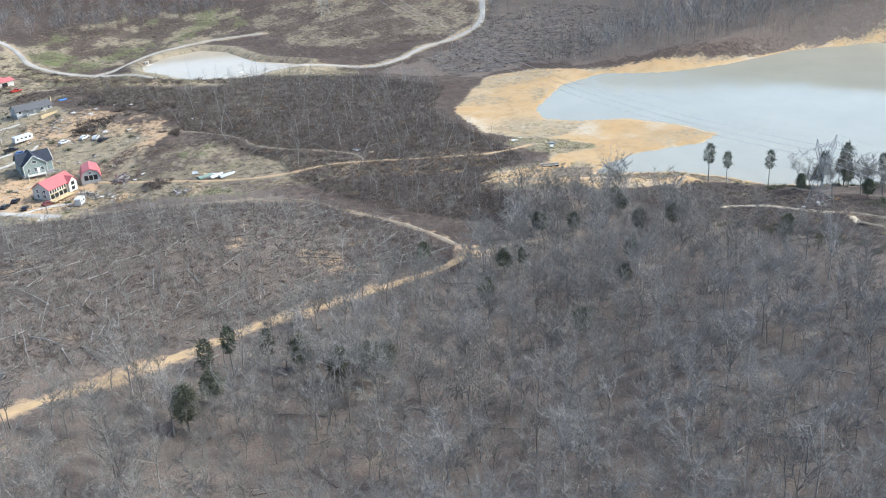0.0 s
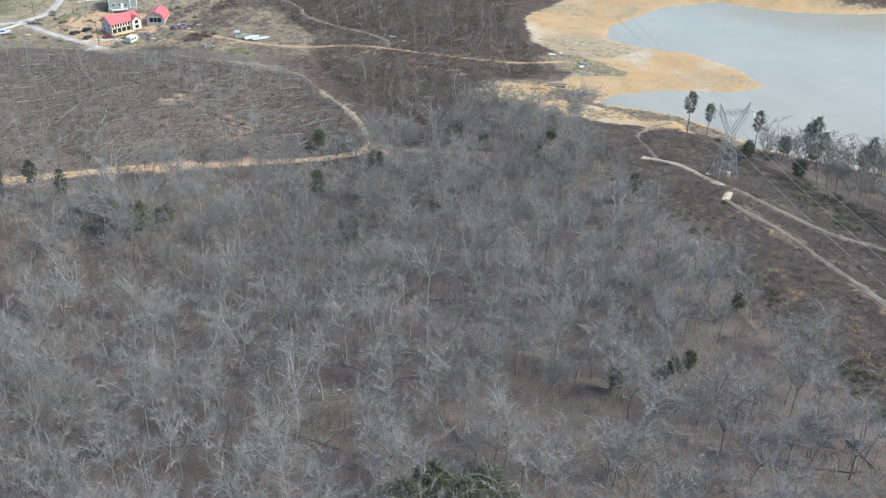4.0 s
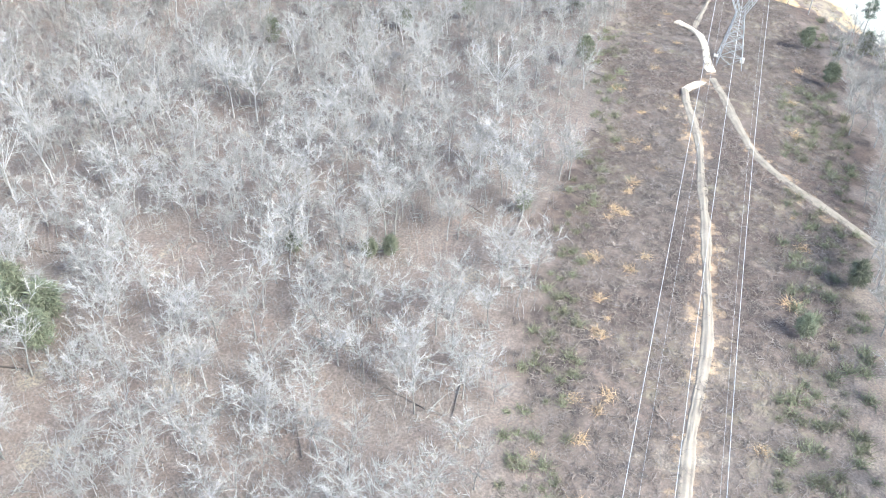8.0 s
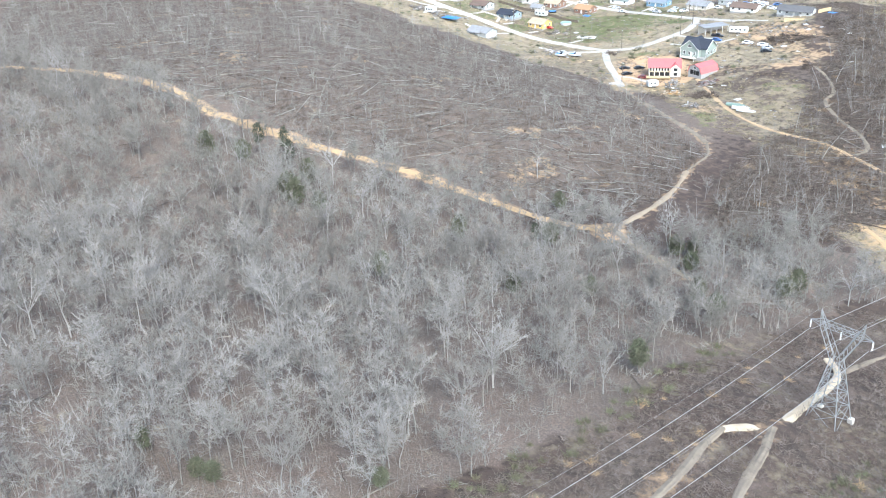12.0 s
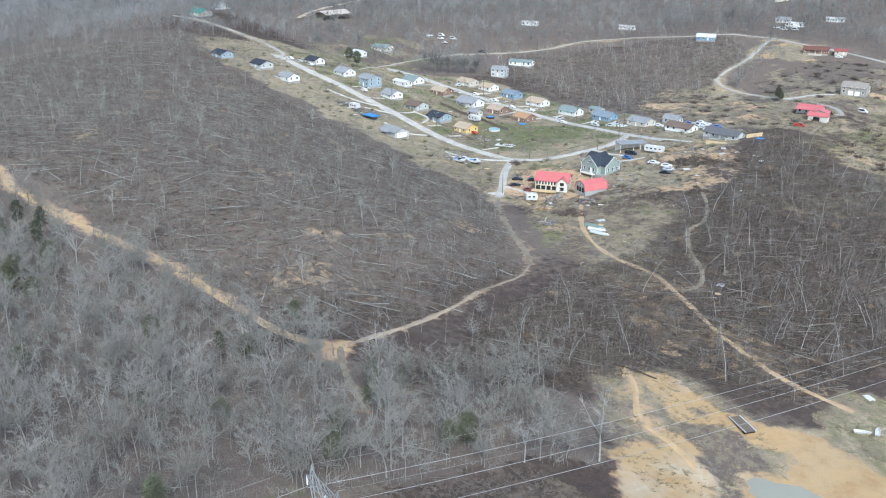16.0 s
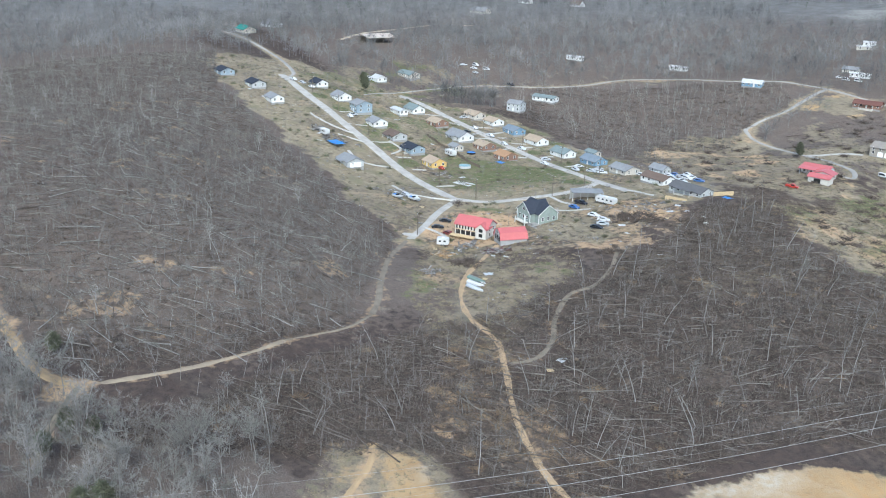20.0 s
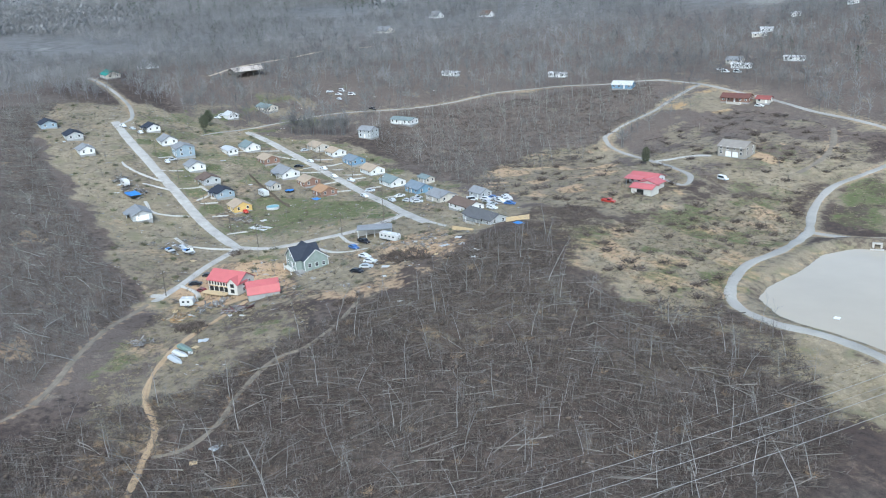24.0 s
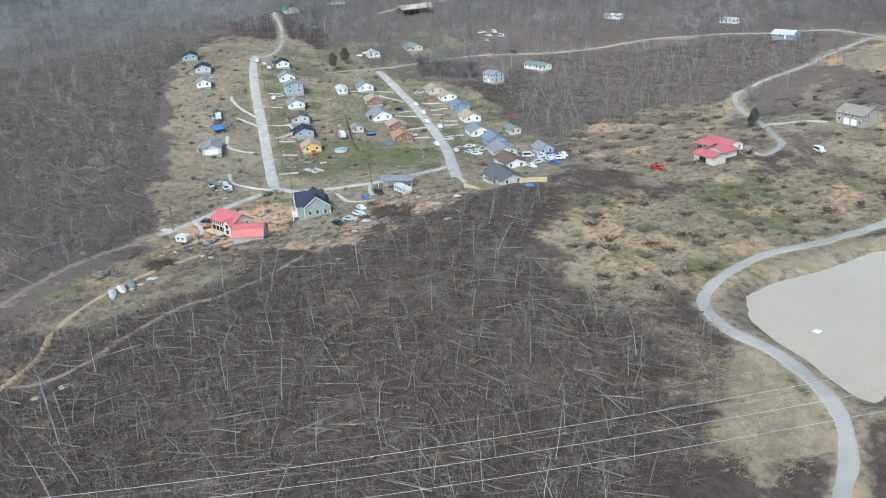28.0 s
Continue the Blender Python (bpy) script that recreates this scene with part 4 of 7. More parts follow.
SLASH_WEST = [(-420, 200), (-262, 176), (-204, 198), (-158, 211), (-104, 224), (-54, 242), (-18, 256), (-20, 300), (-34, 326), (-60, 343), (-90, 362), (-110, 370), (-140, 365), (-232, 358), (-320, 352), (-420, 372)]
SLASH_EAST = [(-28, 352), (-12, 298), (12, 262), (30, 300), (34, 322), (60, 334), (62, 372), (58, 396), (64, 412), (76, 431), (92, 452), (70, 498), (24, 526), (4, 522), (-6, 496), (-30, 486), (-66, 505), (-78, 486), (-50, 446), (-46, 424), (-26, 370)]
SLASH_NORTH = [(-310, 520), (-230, 527), (-135, 527), (-204, 552), (-190, 590), (-215, 630), (-225, 670), (-262, 690), (-300, 650), (-318, 600), (-335, 560)]
SLASH_HILL = [(-190, 690), (-125, 705), (-98, 695), (-90, 660), (-104, 640), (-122, 650), (-150, 645), (-175, 618), (-195, 640)]
planted("thinned_trees_west", scattered(SLASH_WEST, 6.4, 0.6, 0.15), THIN_KINDS, (0.45, 0.95), TWIG_MANY, "thin leafless trees left standing among felled timber", "woods")
planted("poles_east", scattered(SLASH_EAST, 8.0, 1.0, 0.25), THIN_KINDS + POLE_KINDS, (0.6, 1.15), TWIG_MANY, "snapped bare poles standing over fallen timber", "woods")
planted("pale_trees_west", scattered(SLASH_WEST, 11.0, 0.8, 0.3), PALE_KINDS[:2] + SNAG_KINDS, (0.5, 0.9), PALE_WOOD, "pale bare trees left standing on the slope", "woods")
planted("pale_poles_east", scattered(SLASH_EAST, 11.0, 0.8, 0.3), SNAG_KINDS, (0.6, 1.25), PALE_WOOD, "pale snapped trunks standing over fallen timber", "woods")
planted("poles_north", scattered(SLASH_NORTH, 6.5, 1.0, 0.2), POLE_KINDS + THIN_KINDS, (0.7, 1.2), PALE_WOOD, "bare trunks standing on the storm-felled slope", "woods")
planted("junction_wood", scattered([(-10, 262), (6, 262), (30, 296), (16, 330), (-8, 335), (-22, 318)], 8.5, 0.8, 0.3), MANY_KINDS[:3] + SNAG_KINDS, (0.5, 0.85), TWIG_MANY, "leafless trees beside the lake shore", "woods")


POND_FIELD = [(-95, 640), (-60, 600), (-30, 560), (0, 510), (90, 500), (100, 560), (60, 600), (70, 660), (0, 700), (-70, 690)]


def far_wood():
    a, r = rng.uniform(radians(55), radians(212), 36000), 1200 * np.maximum(rng.random(36000), 0.03) ** 0.5
    x, y = -120 + r * np.cos(a), 430 + r * np.sin(a)
    keep = np.ones(len(x), bool)
    for poly in (TOWN, CLEARING, MEADOW, NORTH_SHORE, SOUTH_WOOD, EAST_WOOD, SLASH_WEST, SLASH_NORTH, SLASH_HILL, MOUND, LAKE, SLASH_EAST, POND_FIELD, [(-190, 612), (-60, 600), (-60, 700), (-200, 712)]):
        keep &= inside_distance(poly, x, y) > 4
    for hx, hy, hr in HOMESTEADS:
        keep &= np.hypot(x - hx, y - hy) > (0.3 * hr if (hy > 600 and hx < -300) or hy > 740 or hx < -400 else 0.8 * hr)
    glade = np.sin(x * 0.011 + 1.9 * np.sin(y * 0.007)) * np.sin(y * 0.0093 + 1.3 * np.sin(x * 0.006)) > 0.72
    keep &= (line_distance(FAR_LANE, x, y) > 8) & (line_distance(RIDGE_ROAD, x, y) > 7) & (line_distance(FAR_ROAD, x, y) > 1.6)
    return off_roads(np.stack([x, y], 1)[keep & ~glade], 1.5)


# Open yards round the houses beyond the town: x, y, radius
HOMESTEADS = [(-104, 570, 24), (-376, 487, 16), (-312, 550, 18), (-302, 524, 12), (-365, 459, 15), (-469, 498, 20), (-508, 411, 14), (-560, 440, 14), (-380, 614, 16), (-277, 678, 18), (-200, 696, 26),
              (-133, 639, 24), (-118, 580, 22), (-383, 537, 22), (-251, 747, 30), (-240, 778, 24), (-116, 745, 26), (-408, 509, 12), (-339, 672, 12), (-643, 670, 20), (-690, 745, 18), (-640, 776, 18)]
planted("far_woods", far_wood(), FAR_KINDS, (0.75, 1.25), FAR_TWIG, "endless leafless grey-brown winter woods", "woods", tone_size=60.0)


def far_grove():
    """A stand of distant trees: many upright sprays of branches."""
    pieces = []
    for i in range(44):
        root = np.array([rng.normal() * 9, rng.normal() * 9, rng.uniform(0, 5)])
        way = np.array([rng.normal() * 2.0, rng.normal() * 2.0, rng.uniform(2.5, 5.5)])
        across = np.array([rng.normal(), rng.normal(), 0.0])
        across *= rng.uniform(0.8, 2.0) / np.linalg.norm(across)
        pieces.append((np.array([root, root + way - across, root + way + across]), np.array([(0, 1, 2)])))
    return joined(pieces)


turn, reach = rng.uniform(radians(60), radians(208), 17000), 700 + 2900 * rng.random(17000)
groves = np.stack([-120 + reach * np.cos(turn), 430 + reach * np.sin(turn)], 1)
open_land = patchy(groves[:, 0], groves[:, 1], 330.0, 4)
# These groves wear the haze-tinted grey instead of the nearer twig colours.
planted("distant_woods", groves[open_land < 0.6], [far_grove() for _ in range(4)], (0.6, 1.1), HAZED_TWIG, "distant winter woods over the valley, haze put into their grey", "woods", tone_size=170.0)


# ---- conifers ----
def conifer(height, width, tufts, low=0.15, narrow=True, sprays=3, wide=0.2):
    z = np.array([-0.05, 0.4, 1.0]) * height
    trunk = tube(np.stack([0 * z, 0 * z, z], 1), height * 0.013 * np.array([1.2, 0.8, 0.1]), 5)
    crown = []
    for i in range(tufts):
        u = low + (1 - low) * rng.random() ** 0.85
        r = width * (1.05 - u if narrow else math.sqrt(max(0.05, 1 - (2 * (u - low) / (1 - low) - 0.9) ** 2)) * 0.8) * rng.uniform(0.3, 1.0)
        a = rng.uniform(0, 2 * math.pi)
        c = np.array([r * math.cos(a), r * math.sin(a), u * height])
        for k in range(sprays):
            way = np.array([math.cos(a), math.sin(a), 0.25]) * 0.5 + rng.normal(size=3) * 0.55
            crown.append(sliver(c + rng.normal(size=3) * 0.16, way * rng.uniform(0.5, 1.0), wide * rng.uniform(0.6, 1.3)))
    return trunk, joined(crown)


CEDARS = [conifer(rng.uniform(6, 9), 2.5, 420, 0.28, False, 6, 0.07) for _ in range(4)]
PINES = [conifer(rng.uniform(12, 15), 2.3, 170, 0.5, False, 7, 0.08) for _ in range(3)]


def place_conifers(name, shapes, places, needles, label, group):
    made = [[mesh_object("trunk", *t, BARK), mesh_object("crown", *c, needles)] for t, c in shapes]
    for n, (x, y, s) in enumerate(places):
        base = tagged(new(name), label, "tree", group)
        base.matrix_basis = pose(x, y, land_at(x, y), 0, 0, n * 77 % 360) @ Matrix.Scale(s, 4)
        for o in made[n % len(made)]:
            if n >= len(made):
                o = new(o.name.split(".")[0], o.data)
            o.parent = base


place_conifers("pine_tree", PINES, [(89.5, 264, 1.0), (95, 261, 0.85), (109, 255, 0.9), (112, 227, 1.05), (118, 240, 1.0), (-14, 224, 0.6), (132, 228, 0.9), (142, 219, 1.0), (150, 212, 0.8), (-97, 206, 0.85), (-103, 201, 0.9), (-90, 203, 0.8), (121, 236, 0.8)],
               PINE_NEEDLE, "dark green pine with a high ragged crown", "pines")
place_conifers("cedar_tree", CEDARS, [(-15, 231, 1.0), (-83, 204, 1.1), (-78, 194, 1.3), (-72, 192, 1.2), (-67, 196, 1.0), (41, 254, 1.0), (38, 225, 1.0), (30, 230, 0.9), (-29, 250, 0.9), (92, 227, 0.8), (96, 206, 0.9), (-111, 188, 1.2), (-104, 196, 1.1),
               (-25, 184, 1.0), (13, 213, 0.9), (44, 190, 0.9), (40, 250, 0.9), (26, 112, 0.6), (12, 255, 0.8), (-18, 80, 1.3), (-25, 83, 1.3), (-14, 84, 1.1), (-21, 86, 1.2), (-12, 79, 1.0), (23, 111, 0.6), (10, 250, 0.9), (1, 201, 0.8), (12, 108, 0.6), (43, 130, 0.6),
               (95, 127, 0.8), (87, 113, 0.7), (-31, 214, 1.0), (18, 245, 0.9), (-330, 440, 1.2), (-352, 447, 1.3), (-155, 608, 0.9), (-151, 605, 0.8), (106, 232, 0.9), (112, 226, 1.0), (122, 216, 1.1)],
               NEEDLE, "small dark green cedar among bare trees", "cedars")
far_green = np.stack([rng.uniform(-1500, 300, 1100), rng.uniform(480, 1700, 1100)], 1)
far_green = far_green[np.sin(far_green[:, 0] * 0.012) * np.sin(far_green[:, 1] * 0.01 + 1) > -0.35]
planted("far_conifers", off_roads(far_green[(inside_distance(POND_FIELD, far_green[:, 0], far_green[:, 1]) > 5) & ((far_green[:, 1] > 760 - 0.3 * far_green[:, 0]) | (far_green[:, 0] < -560))], 6.0), [joined(conifer(12, 2.8, 40, 0.25, False)) for _ in range(3)], (0.7, 1.3), FAR_NEEDLE,
        "dark conifers scattered through the far woods", "trees")
ridge_green = np.stack([rng.uniform(-260, 160, 170), rng.uniform(770, 1080, 170)], 1)
planted("ridge_conifers", off_roads(ridge_green[patchy(ridge_green[:, 0], ridge_green[:, 1], 70.0, 9) > 0.45], 6.0), [joined(conifer(12, 2.8, 40, 0.25, False)) for _ in range(3)], (0.7, 1.3), FAR_NEEDLE, "dark conifers along the far ridge", "trees")


# ---- fallen timber, brush and grass ----
def fallen_log(length, radius, branches):
    """A log lying along x, with broken branches towards its top end."""
    u = np.array([-0.5, -0.48, -0.1, 0.25, 0.5])
    path = np.stack([u * length, rng.normal(size=5) * 0.02 * length, radius * 0.9 + np.abs(rng.normal(size=5)) * 0.012 * length], 1)
    pieces = [tube(path, radius * np.array([1.25, 1.0, 0.85, 0.6, 0.15]), 5)]
    for i in range(branches):
        s = rng.uniform(0.1, 0.5)
        at = np.array([np.interp(s, u, path[:, k]) for k in range(3)])
        way = np.array([rng.uniform(0.3, 1.0), rng.normal() * 0.8, rng.uniform(0.0, 0.7)]) * rng.uniform(0.9, 2.4)
        pieces.append(tube([at, at + 0.5 * way + rng.normal(size=3) * 0.08, at + way], [radius * 0.3, radius * 0.2, 0.01], 3))
    return joined(pieces)


def brush_clump(size, twigs, rise, width):
    return joined([sliver(np.array([rng.normal() * size * 0.4, rng.normal() * size * 0.4, 0.02]),
                          np.array([rng.normal() * size * 0.6, rng.normal() * size * 0.6, rng.uniform(0.1, 1.0) * rise]), width * rng.uniform(0.6, 1.5)) for _ in range(twigs)])


def felled_tree(height):
    """A whole small tree lying along x, its crown pressed flat."""
    v, f = joined(bare_tree(height, 9, 9, 0.32, 0.35, 0.026))
    return np.stack([v[:, 2] - height * 0.5, v[:, 0], np.abs(v[:, 1]) * 0.45 + 0.12], 1), f


FELLED_KINDS = [felled_tree(rng.uniform(7, 11)) for _ in range(6)]
LOG_KINDS = [fallen_log(rng.uniform(7, 14), rng.uniform(0.07, 0.16), int(rng.integers(4, 11))) for _ in range(10)]


def crooked_log(length, radius):
    """A bare crooked trunk with a flared butt and a snapped top."""
    u = np.array([-0.5, -0.485, -0.44, -0.2, 0.05, 0.3, 0.47, 0.5])
    path = np.stack([u * length, np.cumsum(rng.normal(size=8)) * 0.012 * length, radius * 0.9 + np.abs(rng.normal(size=8)) * 0.014 * length], 1)
    return tube(path, radius * np.array([0.9, 1.7, 1.15, 0.95, 0.85, 0.7, 0.5, 0.12]), 6)


def single_logs(xy, label, group):
    kinds = [mesh_object("fallen_log", *crooked_log(rng.uniform(6, 12), rng.uniform(0.06, 0.13)), LOG) for _ in range(10)]
    for n, (x, y) in enumerate(xy):
        ob = kinds[n] if n < len(kinds) else new("fallen_log", kinds[n % len(kinds)].data)
        a = rng.normal(70, 24) + 126 * (float(patchy(np.array([x]), np.array([y]), 55.0, 2)[0]) - 0.5)
        dx, dy = 4 * math.cos(radians(a)), 4 * math.sin(radians(a))
        tilt = math.degrees(math.atan2(land_at(x + dx, y + dy) - land_at(x - dx, y - dy), 8))
        ob.matrix_basis = pose(x, y, land_at(x, y), 0, -tilt, a + 180 * int(rng.integers(0, 2))) @ Matrix.Scale(rng.uniform(0.7, 1.15), 4)
        tagged(ob, label, "log", group)


def felled_areas():
    east = scattered(SLASH_EAST, 3.5, 0.4, 0.15)
    near = np.argsort(np.hypot(east[:, 0] - 30, east[:, 1] - 420))[:290]
    rest = np.ones(len(east), bool)
    rest[near] = False
    single_logs(east[near], "storm-felled grey log with broken branches on dark slash", "fallen logs east of the houses")
    planted("felled_timber_east", east[rest], LOG_KINDS, (0.6, 1.1), LOG_MANY, "storm-felled logs lying across dark slash", "timber", aim=(70, 24))
    for name, poly, gap, aim, label in (("felled_timber_west", SLASH_WEST, 4.4, (42, 24), "felled logs strewn over the brown slope"),
                                        ("pale_felled_timber_west", SLASH_WEST, 7.8, (42, 30), "pale barked logs lying on the brown slope"),
                                        ("felled_timber_north", SLASH_NORTH, 5.0, (35, 25), "storm-felled trunks lying along the far slope"),
                                        ("felled_timber_shore", NORTH_FALL, 4.2, (120, 16), "grey storm-felled trunks on the slope above the bay"),
                                        ("felled_timber_hill", SLASH_HILL, 8.0, (35, 60), "scattered felled logs on the cleared hill"),
                                        ("fallen_trees_in_wood", SOUTH_WOOD, 13.0, (30, 60), "fallen grey trunks on the wood's leaf litter")):
        planted(name, scattered(poly, gap, 0.4, 0.15), LOG_KINDS, (0.55, 1.1), PALE_WOOD if name in ("felled_timber_shore", "pale_felled_timber_west") else LOG_MANY, label, "timber", aim=aim)
    for name, poly, gap, aim, label in (("felled_crowns_east", SLASH_EAST, 3.8, (70, 26), "whole bare trees blown flat across each other"),
                                        ("felled_crowns_west", SLASH_WEST, 4.6, (42, 30), "whole bare trees felled over the brown slope"),
                                        ("felled_crowns_shore", NORTH_FALL, 7.0, (120, 20), "bare trees blown flat above the bay"),
                                        ("felled_crowns_north", SLASH_NORTH, 6.5, (35, 30), "bare trees blown flat on the far slope")):
        xy = scattered(poly, gap, 0.4, 0.1)
        xy = xy[rng.random(len(xy)) > 0.25 * smooth(bare_ground(xy[:, 0], xy[:, 1]), 0.56, 0.66)]
        planted(name, xy, FELLED_KINDS, (0.6, 1.15), TWIG_MANY if poly is SLASH_WEST else FELLED, label, "timber", aim=aim)
    kinds = [brush_clump(1.7, 22, 1.1, 0.046) for _ in range(6)]
    for name, poly, gap, label in (("slash_brush_east", SLASH_EAST, 1.55, "tangled dark slash of broken branches"), ("slash_brush_west", SLASH_WEST, 2.3, "broken branches over brown ground"),
                                   ("slash_brush_north", SLASH_NORTH, 2.8, "broken branches on the far slope"), ("slash_brush_shore", NORTH_FALL, 3.2, "broken branches on the slope above the bay"), ("understory", [p for p in SOUTH_WOOD if p[1] > -150], 4.2, "thin leafless undergrowth in the wood")):
        xy = scattered(poly, gap, 0.2, 0.1)
        if "slash" in name:
            xy = xy[rng.random(len(xy)) > 0.25 * smooth(bare_ground(xy[:, 0], xy[:, 1]), 0.56, 0.66)]
        planted(name, xy[xy[:, 1] > 40], kinds, (0.6, 1.4), BRUSH if "slash" in name else TWIG_MANY, label, "brush")
    stems = [joined([sliver(np.array([rng.normal() * 1.0, rng.normal() * 1.0, 0.0]), np.array([rng.normal() * 0.5, rng.normal() * 0.5, rng.uniform(1.2, 3.6)]), 0.03 * rng.uniform(0.6, 1.4)) for _ in range(11)]) for _ in range(5)]
    for name, poly, gap, label in (("saplings_west", SLASH_WEST, 2.9, "thin grey saplings between felled logs"), ("saplings_east", SLASH_EAST, 3.2, "thin snapped saplings between fallen trees"),
                                   ("saplings_north", SLASH_NORTH, 3.6, "thin grey saplings on the far slope"), ("saplings_in_wood", SOUTH_WOOD, 3.6, "thin leafless saplings under the hardwoods")):
        xy = scattered(poly, gap, 0.2, 0.1)
        planted(name, xy[xy[:, 1] > 40], stems, (0.6, 1.4), SAPLING if "wood" not in name else TWIG_MANY, label, "saplings")
    plates = []
    for _ in range(4):
        around = np.linspace(0, 2 * math.pi, 11)[:-1]
        rim = np.stack([0 * around, np.cos(around) * rng.uniform(0.5, 0.9, 10), 0.65 + np.sin(around) * rng.uniform(0.45, 0.75, 10)], 1)
        v = np.concatenate([rim, [[0.32, 0, 0.6], [-0.22, 0, 0.6]]])
        plates.append((v, np.array([(i, (i + 1) % 10, 10) for i in range(10)] + [((i + 1) % 10, i, 11) for i in range(10)])))
    for name, poly, gap, label in (("root_plates_east", SLASH_EAST, 7.0, "upturned tan root plates of blown-down trees"), ("root_plates_west", SLASH_WEST, 13.0, "upturned tan root plates on the brown slope"), ("root_plates_north", SLASH_NORTH, 11.0, "upturned tan root plates on the far slope")):
        planted(name, scattered(poly, gap, 0.5, 0.3), plates, (0.4, 1.0), ROOT_SOIL, label, "roots")
    bushes = [brush_clump(1.0, 110, 1.2, 0.045) for _ in range(3)]
    planted("corridor_shrubs", scattered([(49, 50), (49, 110), (47, 180), (44, 216), (50, 216), (55, 180), (57, 110), (62, 50)], 2.3, 0.5, 0.35), bushes, (0.5, 1.2), SHRUB, "low olive-green shrubs at the corridor's edge", "shrubs")
    planted("corridor_shrubs_by_wood", scattered([(83, 50), (84, 200), (99, 206), (96, 50)], 2.4, 0.5, 0.4), bushes, (0.5, 1.4), SHRUB, "low olive-green shrubs at the corridor's edge", "shrubs")
    planted("shore_shrubs", scattered([(90, 230), (96, 262), (112, 252), (150, 222), (140, 210)], 3.4, 0.5, 0.4), bushes, (0.6, 1.5), SHRUB, "dark shrubs along the lake shore", "shrubs")
    low = [brush_clump(0.9, 20, 0.7, 0.032) for _ in range(4)]
    line_strip = [(51, 60), (50, 160), (46, 216), (52, 262), (88, 268), (95, 227), (97, 168), (93, 60)]
    planted("power_line_scrub", scattered(line_strip, 1.15, 0.1, 0.15), low, (0.6, 1.5), SCRUB, "brown scrub cut low under the power line", "brush")
    tufts = [brush_clump(1.3, 90, 0.9, 0.045) for _ in range(3)]
    planted("dry_grass_tufts", scattered([(54, 50), (53, 160), (50, 216), (60, 240), (65, 200), (67, 50)], 5.8, 0.3, 0.35), tufts, (0.45, 1.1), TUFT, "tufts of pale orange dry grass", "grass")
    planted("dry_grass_tufts_by_spur", scattered([(80, 60), (78, 150), (84, 216), (92, 216), (90, 60)], 8.0, 0.3, 0.5), tufts, (0.5, 1.2), TUFT, "tufts of pale orange dry grass", "grass")
    for name, poly, gap, label in (("rusty_brush_by_track", [(-10, 340), (20, 328), (40, 326), (62, 340), (58, 356), (20, 362), (-16, 372)], 4.6, "rusty dry leaves and grass beside the track"), ("rusty_brush_east", SLASH_EAST, 14.0, "rusty dry leaves among fallen timber")):
        planted(name, scattered(poly, gap, 0.3, 0.4), tufts, (0.6, 1.6), RUST, label, "brush")
    roots = [joined([brush_clump(2.0, 60, 1.5, 0.1), fallen_log(2.4, 0.3, 4)]) for _ in range(3)]
    for name, poly, gap, label in (("brush_piles_meadow", MEADOW, 8.5, "dark root balls and brush piles on the cleared meadow"), ("brush_piles_hill", SLASH_HILL, 9.0, "dark brush piles on the cleared hill"),
                                   ("brush_piles_clearing", CLEARING, 13.0, "dark brush heaps on the bulldozed clearing"), ("brush_piles_field", HILL_FIELD, 12.0, "dark brush heaps on the hill field"), ("brush_piles_yard", [(-84, 448), (-74, 450), (-68, 460), (-80, 460)], 2.6, "long dark heap of bulldozed branches"), ("brush_piles_lots", [(-84, 486), (-62, 500), (-30, 486), (-44, 452), (-60, 450)], 6.0, "brush heaps pushed up behind the house lots")):
        planted(name, scattered(poly, gap, 1.0, 0.25), roots, (0.6, 1.4), BRUSH, label, "brush")
    blades = [brush_clump(1.0, 16, 0.5, 0.06) for _ in range(4)]
    for name, poly, gap, label in (("meadow_grass", MEADOW, 1.8, "dry straw tussocks on the meadow"), ("clearing_grass", CLEARING, 3.0, "dry straw tussocks on the bulldozed clearing"), ("hill_grass", HILL_FIELD, 3.0, "dry straw tussocks on the hill field"),
                                   ("yard_grass", TOWN, 3.2, "rough dry grass in the yards"), ("slope_grass", LOWER_LOT, 1.9, "rough dry grass below the houses"), ("bank_grass", POND_BANK, 1.5, "dry grass on the pond bank"), ("field_grass", EAST_FIELD, 2.6, "rough grass on the pond field"), ("mound_grass", MOUND, 3.2, "dry grass and weeds on the mound"),
                                   ("flat_grass", MUD_FLAT, 1.6, "short grey-green grass on the shore flat"), ("shore_weeds", NEAR_SAND, 1.8, "dry weeds on the sandy shore")):
        planted(name, scattered(poly, gap, 0.3, 0.2), blades, (0.5, 1.3), STRAW, label, "grass")
